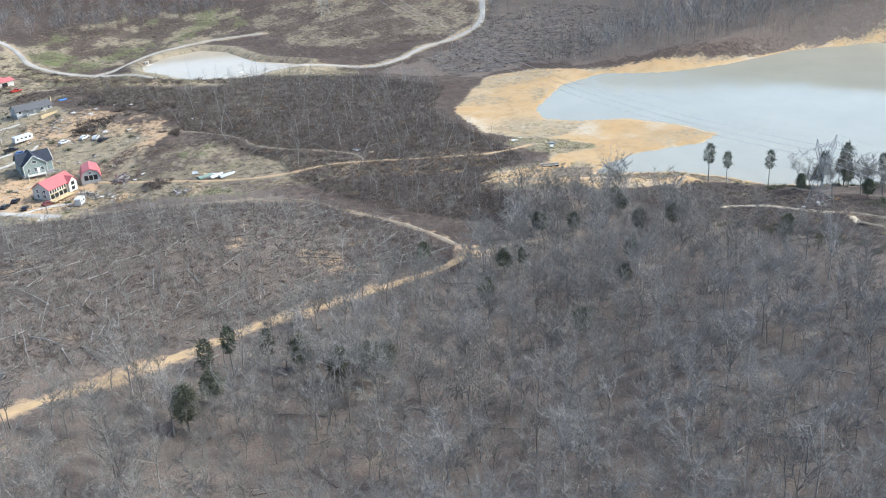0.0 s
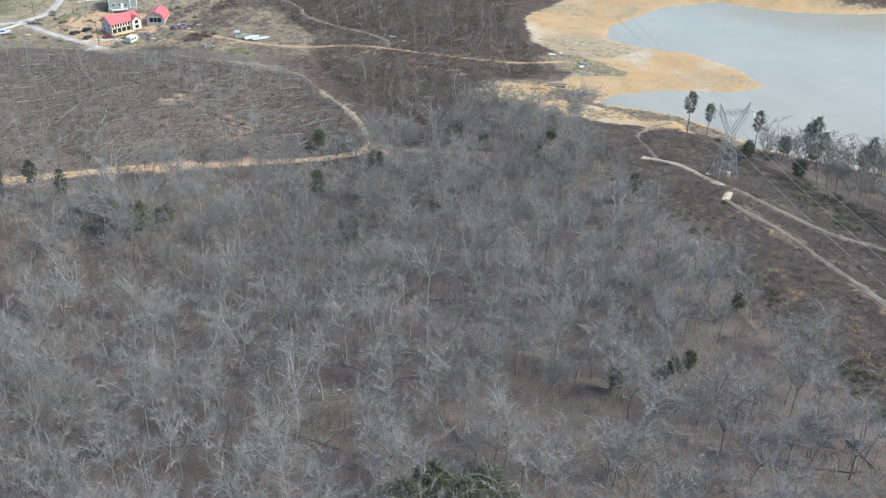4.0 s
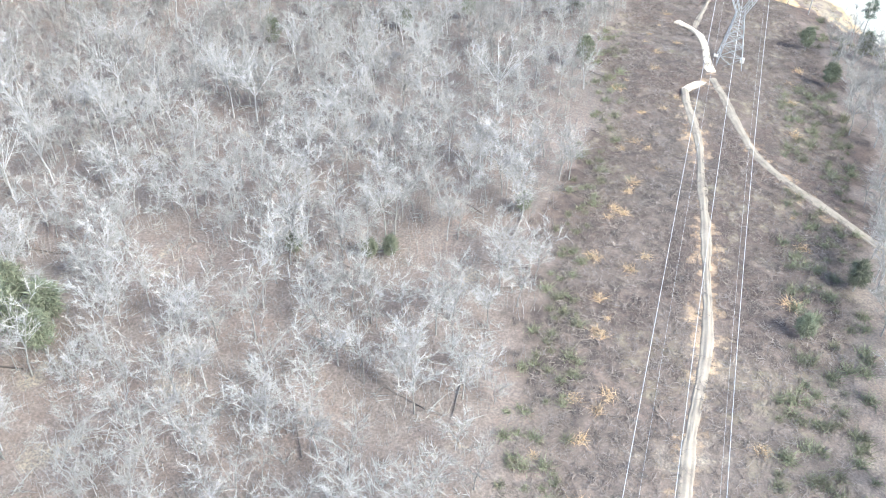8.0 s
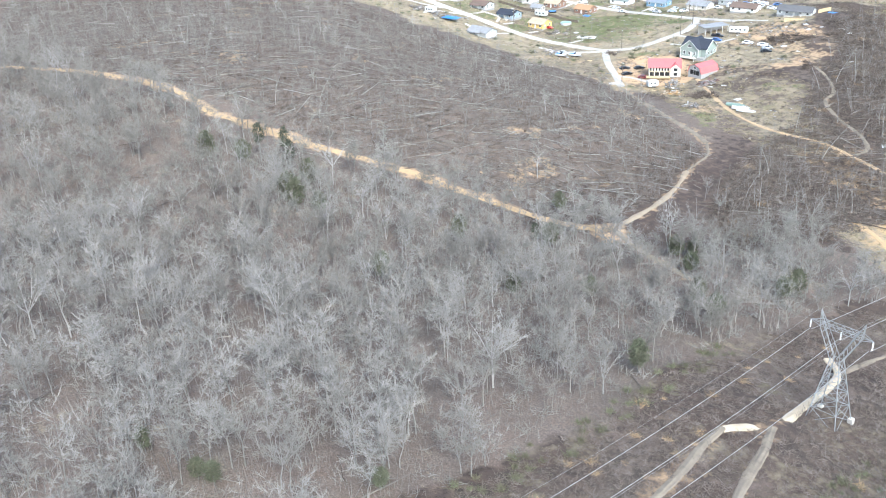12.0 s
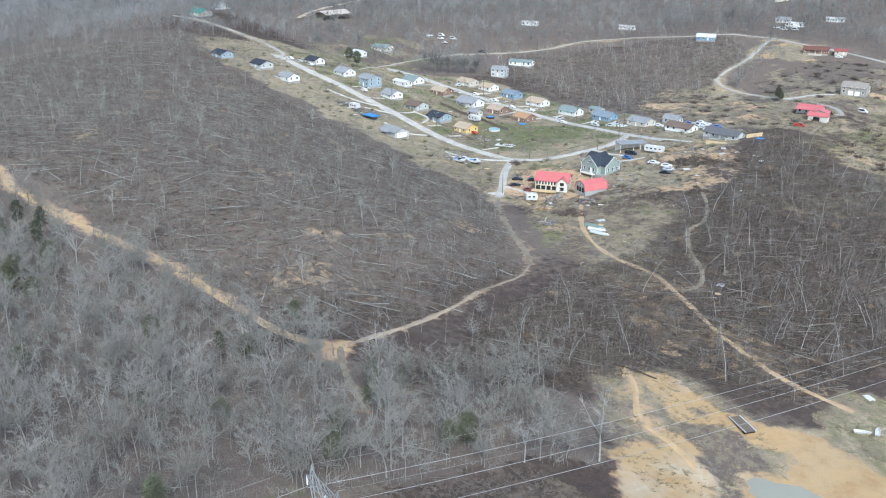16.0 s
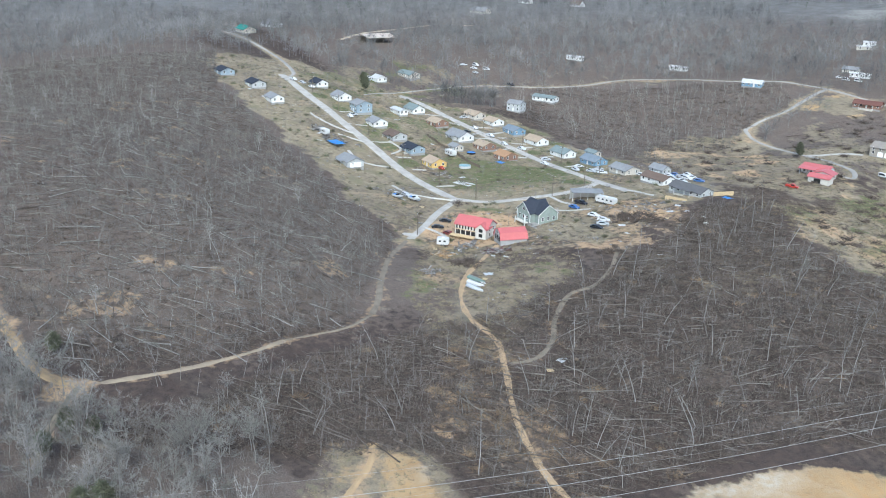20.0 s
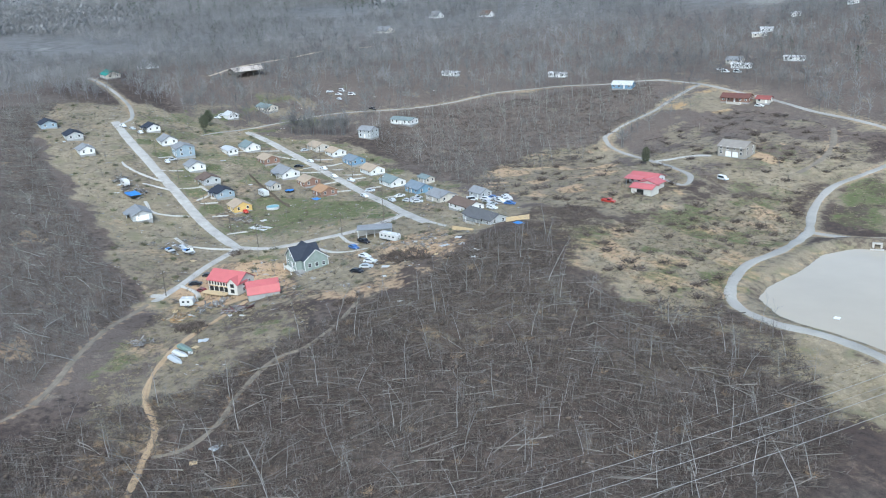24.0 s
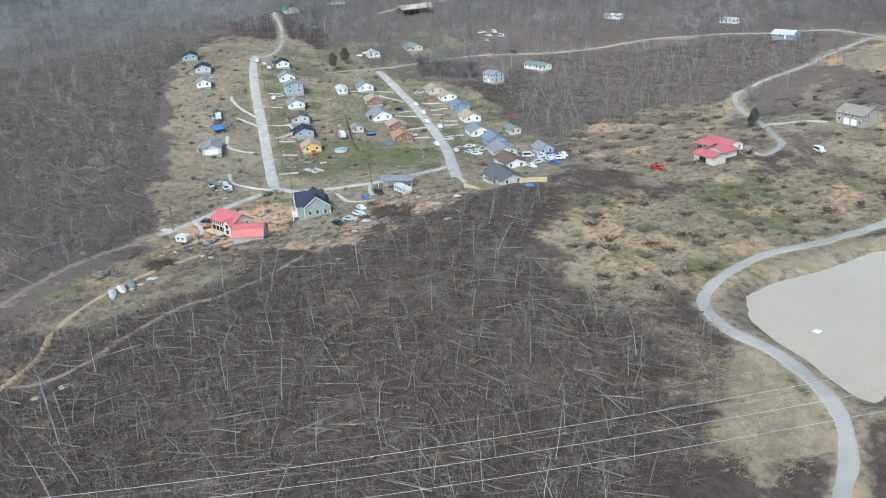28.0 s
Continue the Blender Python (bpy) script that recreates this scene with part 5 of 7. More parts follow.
    for name, poly, gap, label in (("meadow_twigs", MEADOW, 2.4, "dark broken twigs strewn over the meadow"), ("clearing_twigs", CLEARING, 4.0, "dark broken twigs on the clearing"), ("slope_twigs", LOWER_LOT, 2.6, "dark broken twigs below the houses"),
                                   ("yard_twigs", TOWN, 5.0, "dark broken twigs strewn over the yards"), ("ridge_twigs", RIDGE_YARDS, 3.5, "dark brush between the ridge houses"), ("edge_twigs", NORTH_EDGE, 1.2, "dark broken branches behind the ranch house"), ("field_twigs", EAST_FIELD, 3.4, "dark brush on the pond field"), ("hill_top_twigs", SLASH_HILL_TOP, 2.6, "broken branches on the cleared hilltop"), ("lot_twigs", LOTS, 2.8, "dark broken branches round the lots"), ("bench_twigs", BENCH, 3.0, "dark broken branches on the hillside bench"), ("hill_twigs", HILL_FIELD, 3.2, "dark broken twigs on the hill field"), ("shore_brush", [(21, 300), (24, 319), (44, 327), (57, 336), (61, 332), (52, 321), (37, 318), (29, 312)], 1.3, "dark tangled brush along the shore bank"), ("mound_brush", MOUND, 4.0, "brown brush on the mound")):
        planted(name, scattered(poly, gap, 0.3, 0.25), kinds, (0.35, 0.9), BRUSH, label, "brush")
    bare = [joined(bare_tree(rng.uniform(4, 7), 10, 6, 0.4, 0.25)) for _ in range(3)]
    planted("yard_trees", scattered(TOWN, 10.0, 2.0, 0.45), bare, (0.7, 1.2), TWIG_MANY, "small leafless yard trees and bushes", "trees")
    planted("bare_thicket", scattered([(-266, 434), (-248, 434), (-246, 446), (-262, 446)], 2.2, 0.3, 0.2), bare, (0.3, 0.55), BRUSH, "brown leafless thicket between the yards", "shrubs")
    planted("yard_thickets", scattered(GREENS, 9.0, 0.6, 0.5), bare, (0.25, 0.5), BRUSH, "brown leafless bushes on the green", "shrubs")
    planted("yard_shrubs", scattered(TOWN, 11.0, 1.5, 0.5), bushes, (0.6, 1.6), SHRUB, "dark evergreen yard shrubs beside houses and drives", "shrubs")
    boards = []
    for _ in range(5):
        bits = []
        for _ in range(9):
            at, a, w, d = rng.normal(size=2) * 1.6, rng.uniform(0, 6.3), rng.uniform(0.3, 1.6), rng.uniform(0.1, 0.5)
            ex, ey = np.array([math.cos(a), math.sin(a), rng.normal() * 0.15]) * w, np.array([-math.sin(a), math.cos(a), rng.normal() * 0.3]) * d
            c = np.array([at[0], at[1], rng.uniform(0.08, 0.4)])
            top = np.array([c - ex - ey, c + ex - ey, c + ex + ey, c - ex + ey])
            bits.append((np.concatenate([top, top - [0, 0, 0.08]]), np.array([(0, 1, 2), (0, 2, 3), (4, 6, 5), (4, 7, 6), (0, 4, 5), (0, 5, 1), (1, 5, 6), (1, 6, 2), (2, 6, 7), (2, 7, 3), (3, 7, 4), (3, 4, 0)])))
        boards.append(joined(bits))
    planted("storm_litter_town", scattered(TOWN, 6.5, 0.5, 0.45), boards, (0.2, 0.5), YARD_BITS, "torn boards and siding strewn over the yards", "debris")
    planted("storm_litter_lots", scattered(LOTS + [(-104, 380)], 6.0, 0.5, 0.4), boards, (0.25, 0.7), YARD_BITS, "torn boards and rubble round the wrecked houses", "debris")
    planted("storm_litter_slope", scattered(LOWER_LOT, 12.0, 0.5, 0.4), boards, (0.25, 0.5), YARD_BITS, "scattered storm debris below the houses", "debris")


felled_areas()


# ---- building in parts ----
def bm_mesh(name, bm, material, parent=None, bevel=0.0):
    if bevel:
        bmesh.ops.bevel(bm, geom=list(bm.edges), offset=bevel, segments=1, affect="EDGES")
    bmesh.ops.recalc_face_normals(bm, faces=list(bm.faces))
    me = bpy.data.meshes.new(name)
    bm.to_mesh(me)
    bm.free()
    me.materials.append(material)
    ob = new(name, me)
    ob.parent = parent
    return ob


def box_into(bm, x0, y0, z0, x1, y1, z1):
    v = [bm.verts.new(p) for p in ((x0, y0, z0), (x1, y0, z0), (x1, y1, z0), (x0, y1, z0), (x0, y0, z1), (x1, y0, z1), (x1, y1, z1), (x0, y1, z1))]
    for f in ((3, 2, 1, 0), (4, 5, 6, 7), (0, 1, 5, 4), (1, 2, 6, 5), (2, 3, 7, 6), (3, 0, 4, 7)):
        bm.faces.new([v[i] for i in f])


def box(name, dims, material, parent=None, bevel=0.0, label=""):
    bm = bmesh.new()
    box_into(bm, *dims)
    ob = bm_mesh(name, bm, material, parent, bevel)
    return tagged(ob, label) if label else ob


def prism(name, outline, lo, hi, material, parent=None, axis="x", label=""):
    """A side outline (across, up) pushed out from lo to hi along x or y."""
    bm = bmesh.new()
    ends = []
    for s in (lo, hi):
        ends.append([bm.verts.new((s, a, z) if axis == "x" else (a, s, z)) for a, z in outline])
    bm.faces.new(ends[0])
    bm.faces.new(ends[1][::-1])
    n = len(outline)
    for i in range(n):
        bm.faces.new([ends[0][i], ends[0][(i + 1) % n], ends[1][(i + 1) % n], ends[1][i]])
    ob = bm_mesh(name, bm, material, parent)
    return tagged(ob, label) if label else ob


def rods(name, segs, radius, material, parent=None, sides=4):
    v, f = joined([tube([a, b], [radius, radius], sides) for a, b in segs])
    return mesh_object(name, v, f, material, parent)


PAINTS = {}


def siding(name, col):
    """Painted horizontal boards, a little weathered."""
    if name not in PAINTS:
        m, t, b = nodes("siding_" + name, 0.7)
        g = t.nodes.new("ShaderNodeNewGeometry")
        sep = t.nodes.new("ShaderNodeSeparateXYZ")
        t.links.new(g.outputs["Position"], sep.inputs[0])
        wave = add(t, "ShaderNodeMath")
        wave.operation = "FRACT"
        mul = add(t, "ShaderNodeMath")
        mul.operation, mul.inputs[1].default_value = "MULTIPLY", 5.0
        t.links.new(sep.outputs[2], mul.inputs[0])
        t.links.new(mul.outputs[0], wave.inputs[0])
        f = noise_mask(t, 1.2, 0.35, 0.7)
        t.links.new(mix(t, f, col, tuple(0.82 * c for c in col)), b.inputs["Base Color"])
        bump(t, b, wave.outputs[0], 0.4, 0.03)
        PAINTS[name] = m
    return PAINTS[name]


ROOFS = {}


def shingles(name, col):
    if name not in ROOFS:
        ROOFS[name] = rough_paint("roof_" + name, col, tuple(0.72 * c for c in col), 1.6, 0.9, 0.25)
    return ROOFS[name]


def red_metal():
    m = rough_paint("red_metal_roof", (0.44, 0.125, 0.125), (0.34, 0.10, 0.10), 2.0, 0.45)
    return m


RED_METAL = red_metal()
TRIM = rough_paint("white_trim", (0.72, 0.71, 0.69), (0.62, 0.61, 0.59), 1.0, 0.6)
BLOCK = rough_paint("block_foundation", (0.30, 0.29, 0.28), (0.24, 0.23, 0.22), 0.8)
PALE = rough_paint("pale_sheathing", (0.55, 0.53, 0.49), (0.44, 0.41, 0.36), 0.9)
TARP = rough_paint("blue_tarp", (0.05, 0.20, 0.52), (0.04, 0.15, 0.42), 0.8, 0.5)
WHITE_METAL = rough_paint("white_metal", (0.50, 0.49, 0.475), (0.42, 0.415, 0.40), 1.5, 0.4)
# Near-black for panels on closed walls: the shade of open interiors as colour.
OPENING_SHADE = rough_paint("dark_interior", (0.02, 0.02, 0.02), (0.03, 0.03, 0.03), 0.5)


def window(parent, at, normal, w=1.0, h=1.2):
    """A framed window let into a wall; normal: degrees of the wall's outward side."""
    fr = bmesh.new()
    for x0, z0, x1, z1 in ((-w / 2 - 0.1, -0.1, -w / 2, h + 0.1), (w / 2, -0.1, w / 2 + 0.1, h + 0.1), (-w / 2, -0.1, w / 2, 0.0), (-w / 2, h, w / 2, h + 0.1), (-w / 2, h / 2 - 0.03, w / 2, h / 2 + 0.03)):
        box_into(fr, x0, -0.07, z0, x1, 0.0, z1)
    ob = bm_mesh("window", fr, TRIM, parent)
    ob.matrix_basis = pose(*at, 0, 0, normal + 90)
    box("pane", (-w / 2, -0.03, 0, w / 2, 0.01, h), GLASS, ob)
    return ob


def gable_body(parent, x0, x1, y0, y1, z0, h, rise, wall, roof, along="x", eave=0.45, name="wall", roof_name="roof"):
    """Walls with gable ends and a roof of two thick slopes with eaves; the ridge runs along x or y."""
    if along == "x":
        a0, a1, lo, hi = y0, y1, x0, x1
    else:
        a0, a1, lo, hi = x0, x1, y0, y1
    m, half = (a0 + a1) / 2, (a1 - a0) / 2
    prism(name, [(a0, z0), (a1, z0), (a1, z0 + h), (m, z0 + h + rise), (a0, z0 + h)], lo, hi, wall, parent, along)
    k = rise / half
    e, up, thick = eave, 0.03, 0.2
    zl = z0 + h - k * e
    prism(roof_name, [(a0 - e, zl + up), (m, z0 + h + rise + up), (a1 + e, zl + up), (a1 + e, zl + up + thick), (m, z0 + h + rise + up + thick + 0.05), (a0 - e, zl + up + thick)], lo - e, hi + e, roof, parent, along)


def low_ground(x, y, yaw, w, d):
    c, s = math.cos(radians(yaw)), math.sin(radians(yaw))
    zs = [land_at(x + a * w / 2 * c - b * d / 2 * s, y + a * w / 2 * s + b * d / 2 * c) for a in (-1, 1) for b in (-1, 1)]
    return min(zs), max(zs)


def home(x, y, yaw, w, d, wall, roof, label, h=2.15, rise=1.7, storeys=1, garage=False, porch=False, chimney=False, name="house"):
    """A small gabled house: ridge along its own x, front towards its own -y."""
    lo, hi = low_ground(x, y, yaw, w, d)
    base = tagged(new(name), label, "house", "houses of the town")
    base.matrix_basis = pose(x, y, (lo + hi) / 2, 0, 0, yaw)
    box("foundation", (-w / 2 + 0.06, -d / 2 + 0.06, lo - hi - 0.6, w / 2 - 0.06, d / 2 - 0.06, 0.3), BLOCK, base)
    hh = h * storeys
    gable_body(base, -w / 2, w / 2, -d / 2, d / 2, 0.3, hh, rise, wall, roof)
    for s in range(storeys):
        z = 0.3 + 0.95 + s * h
        n = max(2, int(w / 3))
        for i in range(n):
            wx = -w / 2 + (i + 0.5) * w / n
            if garage and s == 0 and wx > 0.1 * w:
                continue
            if s == 0 and i == n // 2:
                box("door", (wx - 0.45, -d / 2 - 0.06, 0.32, wx + 0.45, -d / 2 + 0.02, 2.35), TRIM, base)
            else:
                window(base, (wx, -d / 2, z), -90)
            window(base, (wx, d / 2, z), 90)
        for gx, nrm in ((w / 2, 0), (-w / 2, 180)):
            for wy in (-d / 4, d / 4):
                if garage and gx > 0 and s == 0:
                    continue
                window(base, (gx, wy, z), nrm, 0.9, 1.15)
    if garage:
        box("garage_door", (w / 2 - 0.02, -d / 3, 0.05, w / 2 + 0.06, d / 3, 2.3), TRIM, base, label="white panelled garage door")
    if porch:
        box("porch_floor", (-w / 4, -d / 2 - 1.9, lo - hi - 0.3, w / 4, -d / 2 - 0.02, 0.25), CONCRETE, base)
        prism("porch_roof", [(-d / 2 - 2.2, 2.55), (-d / 2 - 0.05, 3.0), (-d / 2 - 0.05, 3.12), (-d / 2 - 2.2, 2.67)], -w / 4 - 0.2, w / 4 + 0.2, roof, base)
        for px in (-w / 4 + 0.1, w / 4 - 0.1):
            box("porch_post", (px - 0.07, -d / 2 - 1.85, 0.25, px + 0.07, -d / 2 - 1.71, 2.6), TRIM, base)
    if chimney:
        box("chimney", (w / 5, -0.3, 0.3 + hh + rise * 0.5, w / 5 + 0.6, 0.3, 0.3 + hh + rise + 0.8), BLOCK, base)
    return base


WHITE, CREAM, GREY, BLUE, SLATE, TAN, YELLOW, BRICK = (siding("white", (0.66, 0.655, 0.64)), siding("cream", (0.50, 0.46, 0.40)), siding("grey", (0.42, 0.43, 0.43)), siding("blue", (0.17, 0.27, 0.37)),
                                                      siding("slate_blue", (0.27, 0.33, 0.38)), siding("tan", (0.40, 0.33, 0.25)), siding("yellow", (0.60, 0.42, 0.15)), siding("brick", (0.23, 0.14, 0.105)))
SAGE = siding("sage", (0.245, 0.285, 0.26))
R_GREY, R_DARK, R_TAN, R_ORANGE, R_TEAL, R_BROWN, R_BLUE = (shingles("grey", (0.25, 0.25, 0.255)), shingles("charcoal", (0.045, 0.05, 0.065)), shingles("tan", (0.38, 0.30, 0.22)), shingles("orange", (0.36, 0.22, 0.13)),
                                                           shingles("teal", (0.20, 0.235, 0.23)), shingles("brown", (0.15, 0.11, 0.09)), shingles("blue", (0.19, 0.22, 0.255)))
# x, y, yaw, length, depth, wall, roof, label, options
HOMES = [
    (-199, 385, 4, 12, 8, GREY, R_GREY, "grey house with a white garage door beside the street", dict(garage=True, porch=True)),
    (-286, 374, 6, 10, 7, WHITE, R_GREY, "white damaged house with a grey roof at the wood's edge", dict()),
    (-313, 371, 6, 11, 8, GREY, R_DARK, "dark-roofed grey house at the wood's edge", dict()),
    (-343, 361, 6, 11, 8, SLATE, R_DARK, "dark-roofed house at the end of the lots", dict()),
    (-330, 412, 6, 10, 7, WHITE, R_DARK, "damaged white house where the street ends", dict(porch=True)),
    (-300, 415, 6, 10, 8, WHITE, R_GREY, "white gabled house with a grey shingle roof", dict(rise=2.2)),
    (-279, 419, 6, 9, 9, SLATE, R_GREY, "two-storey slate-blue house with a grey roof", dict(storeys=2)),
    (-258, 420, 6, 9, 8, WHITE, R_GREY, "white gabled house on a lawn", dict(rise=2.0)),
    (-237, 422, 6, 10, 8, GREY, R_BROWN, "grey house with a brown shingle roof", dict(porch=True)),
    (-219, 424, 6, 10, 8, SLATE, R_DARK, "slate-grey house with a charcoal roof", dict(porch=True)),
    (-200, 427, 6, 9, 8, YELLOW, R_TAN, "bright yellow house with a tan shingle roof", dict(rise=1.9)),
    (-284, 443, 6, 11, 5, WHITE, WHITE_METAL, "long low white outbuilding", dict(h=2.2, rise=0.8)),
    (-291, 455, 8, 10, 8, WHITE, R_TEAL, "white house with a grey-green roof", dict(rise=2.2)),
    (-266, 458, 8, 10, 8, BRICK, R_TAN, "brown brick house with a tan roof", dict()),
    (-242, 460, 8, 13, 9, WHITE, R_GREY, "wide white gabled house with a screened porch", dict(porch=True, rise=2.4)),
    (-221, 448, 8, 6, 5, CREAM, R_GREY, "small pale shed with a grey roof", dict(h=2.2, rise=1.2)),
    (-225, 466, 8, 9, 8, BRICK, R_TAN, "brick house with a tan shingle roof", dict()),
    (-204, 467, 8, 9, 8, BRICK, R_ORANGE, "brick house with an orange-brown roof", dict()),
    (-287, 491, 8, 11, 8, CREAM, R_TAN, "tan-roofed house by the second street", dict()),
    (-273, 496, 8, 9, 8, WHITE, R_TAN, "white house with a tan roof", dict()),
    (-256, 500, 8, 10, 8, BLUE, R_BLUE, "bright blue house with a blue-grey roof", dict()),
    (-235, 502, 8, 11, 8, WHITE, R_TAN, "white house with a pale tan roof", dict(rise=2.0)),
    (-206, 501, 8, 11, 8, WHITE, R_TEAL, "white house with a grey-green shingle roof", dict(rise=2.0)),
    (-184, 505, 8, 11, 8, BLUE, R_BLUE, "blue-sided house with a blue-grey roof", dict(rise=2.0)),
    (-157, 504, 8, 11, 9, CREAM, R_GREY, "pale house under a broad grey hipped roof", dict()),
    (-203, 517, 8, 7, 5, CREAM, R_TEAL, "small pale outbuilding behind the houses", dict(h=2.2, rise=1.0)),
    (-129, 502, 10, 13, 8, WHITE, R_BROWN, "white house with a dark brown roof", dict()),
    (-150, 519, 10, 8, 6, GREY, R_GREY, "small grey house among parked cars", dict()),
    (-97, 494, 12, 16, 8, GREY, shingles("dark_grey", (0.12, 0.117, 0.12)), "long grey ranch house with a plank fence", dict(porch=True)),
    (-381, 489, 14, 14, 8, CREAM, R_TEAL, "long house with a dark green roof in the trees", dict()),
    (-312, 552, 30, 15, 7, WHITE, R_TEAL, "long white house in a clearing", dict(h=2.4, rise=1.1)),
    (-300, 525, 30, 9, 7, GREY, R_GREY, "grey house below the wooded slope", dict(storeys=2)),
    (-370, 464, 10, 8, 7, WHITE, WHITE_METAL, "small white house with a pale roof", dict()),
    (-509, 413, 10, 15, 10, CREAM, shingles("green", (0.05, 0.20, 0.17)), "pale house with a teal metal roof", dict(rise=2.5)),
    (-560, 446, 10, 18, 11, GREY, R_GREY, "large grey gabled house on the ridge", dict(rise=3.4)),
    (-643, 672, 20, 18, 10, CREAM, R_GREY, "pale house among bare trees on the ridge", dict(rise=3.2)),
    (-690, 747, 20, 12, 9, WHITE, R_GREY, "far white house in the woods", dict(rise=4.0)),
    (-640, 778, 20, 12, 9, WHITE, R_BROWN, "far white house with a brown roof", dict(rise=3.5)),
    (-382, 616, 35, 12, 3.6, WHITE, WHITE_METAL, "long white mobile home in the woods", dict(h=2.3, rise=0.7)),
    (-264, 672, 35, 12, 7, BLUE, WHITE_METAL, "pale blue house with a bright metal roof", dict()),
    (-196, 697, 30, 15, 8, BRICK, shingles("rust", (0.15, 0.075, 0.062)), "long brown house with a rust-red roof", dict(porch=True)),
    (-183, 704, 30, 7, 6, CREAM, shingles("dull_red", (0.26, 0.09, 0.08)), "small shed with a red metal roof", dict(h=2.2, rise=1.2)),
    (-251, 748, 25, 12, 3.6, WHITE, WHITE_METAL, "long white mobile home", dict(h=2.3, rise=0.7)),
    (-240, 779, 25, 12, 3.6, WHITE, WHITE_METAL, "long white mobile home in the trees", dict(h=2.3, rise=0.7)),
    (-268, 758, 25, 10, 6, CREAM, R_GREY, "small pale house among white trailers", dict()),
    (-116, 746, 10, 9, 5, WHITE, WHITE_METAL, "white trailer on a bare sandy lot", dict(h=2.2, rise=0.7)),
    (-339, 673, 30, 12, 3.6, WHITE, WHITE_METAL, "white mobile home by the ridge road", dict(h=2.3, rise=0.7)),
]
for hx, hy, yaw, w, d, wall, roof, label, options in HOMES:
    home(hx, hy, yaw, w, d, wall, roof, label, **options)


def gabled_grey_house():
    """The large tall sage house with gables to the south and east."""
    x, y, yaw = -106.5, 428.5, 5
    lo, hi = low_ground(x, y, yaw, 12, 11)
    b = tagged(new("grey_gabled_house"), "tall sage-grey house with dark roof and white gable trim", "house")
    b.matrix_basis = pose(x, y, (lo + hi) / 2, 0, 0, yaw)
    box("foundation", (-5.9, -5.4, lo - hi - 0.6, 5.9, 5.4, 0.35), BLOCK, b)
    gable_body(b, -6, 6, -3.2, 5.5, 0.35, 3.7, 3.2, SAGE, R_DARK, "x", name="east_wing_wall", roof_name="east_roof")
    gable_body(b, -5.2, 3.4, -5.5, 4.0, 0.35, 3.7, 3.5, SAGE, R_DARK, "y", name="south_wing_wall", roof_name="south_roof")
    for px, py in ((-5.2, -5.5), (3.4, -5.5), (6.0, -3.2), (6.0, 5.5)):
        box("corner_board", (px - 0.09, py - 0.09, 0.35, px + 0.09, py + 0.09, 4.0), TRIM, b)
    for a, c, o in (((-5.65, -5.98, 3.7), (-0.9, -5.98, 7.6), "s"), ((4.0 - 0.15, -5.98, 3.7), (-0.9, -5.98, 7.6), "s")):
        rods("gable_trim", [(a, c)], 0.12, TRIM, b)
    for a, c in (((6.48, -3.65, 3.7), (6.48, 1.15, 7.3)), ((6.48, 5.95, 3.7), (6.48, 1.15, 7.3))):
        rods("gable_trim", [(a, c)], 0.12, TRIM, b)
    for z in (1.3,):
        for wx in (-3.4, -0.9, 1.6):
            window(b, (wx, -5.5, z), -90, 1.0, 1.3)
        for wy in (-1.4, 1.2, 3.8):
            window(b, (6.0, wy, z), 0, 1.0, 1.3)
        window(b, (-5.2, -3.5, z), 180)
        window(b, (-6.0, 1.5, z), 180)
    window(b, (-0.9, -5.5, 4.5), -90, 1.6, 0.9)
    box("door", (-0.4, -5.58, 0.4, 0.6, -5.48, 2.5), TRIM, b)
    box("deck", (-4.4, -7.2, -0.1, 2.4, -5.52, 0.3), PALE, b)
    for px in (-4.2, 2.2):
        box("deck_post", (px - 0.1, -7.15, lo - hi - 0.8, px + 0.1, -6.95, 1.3), TRIM, b)


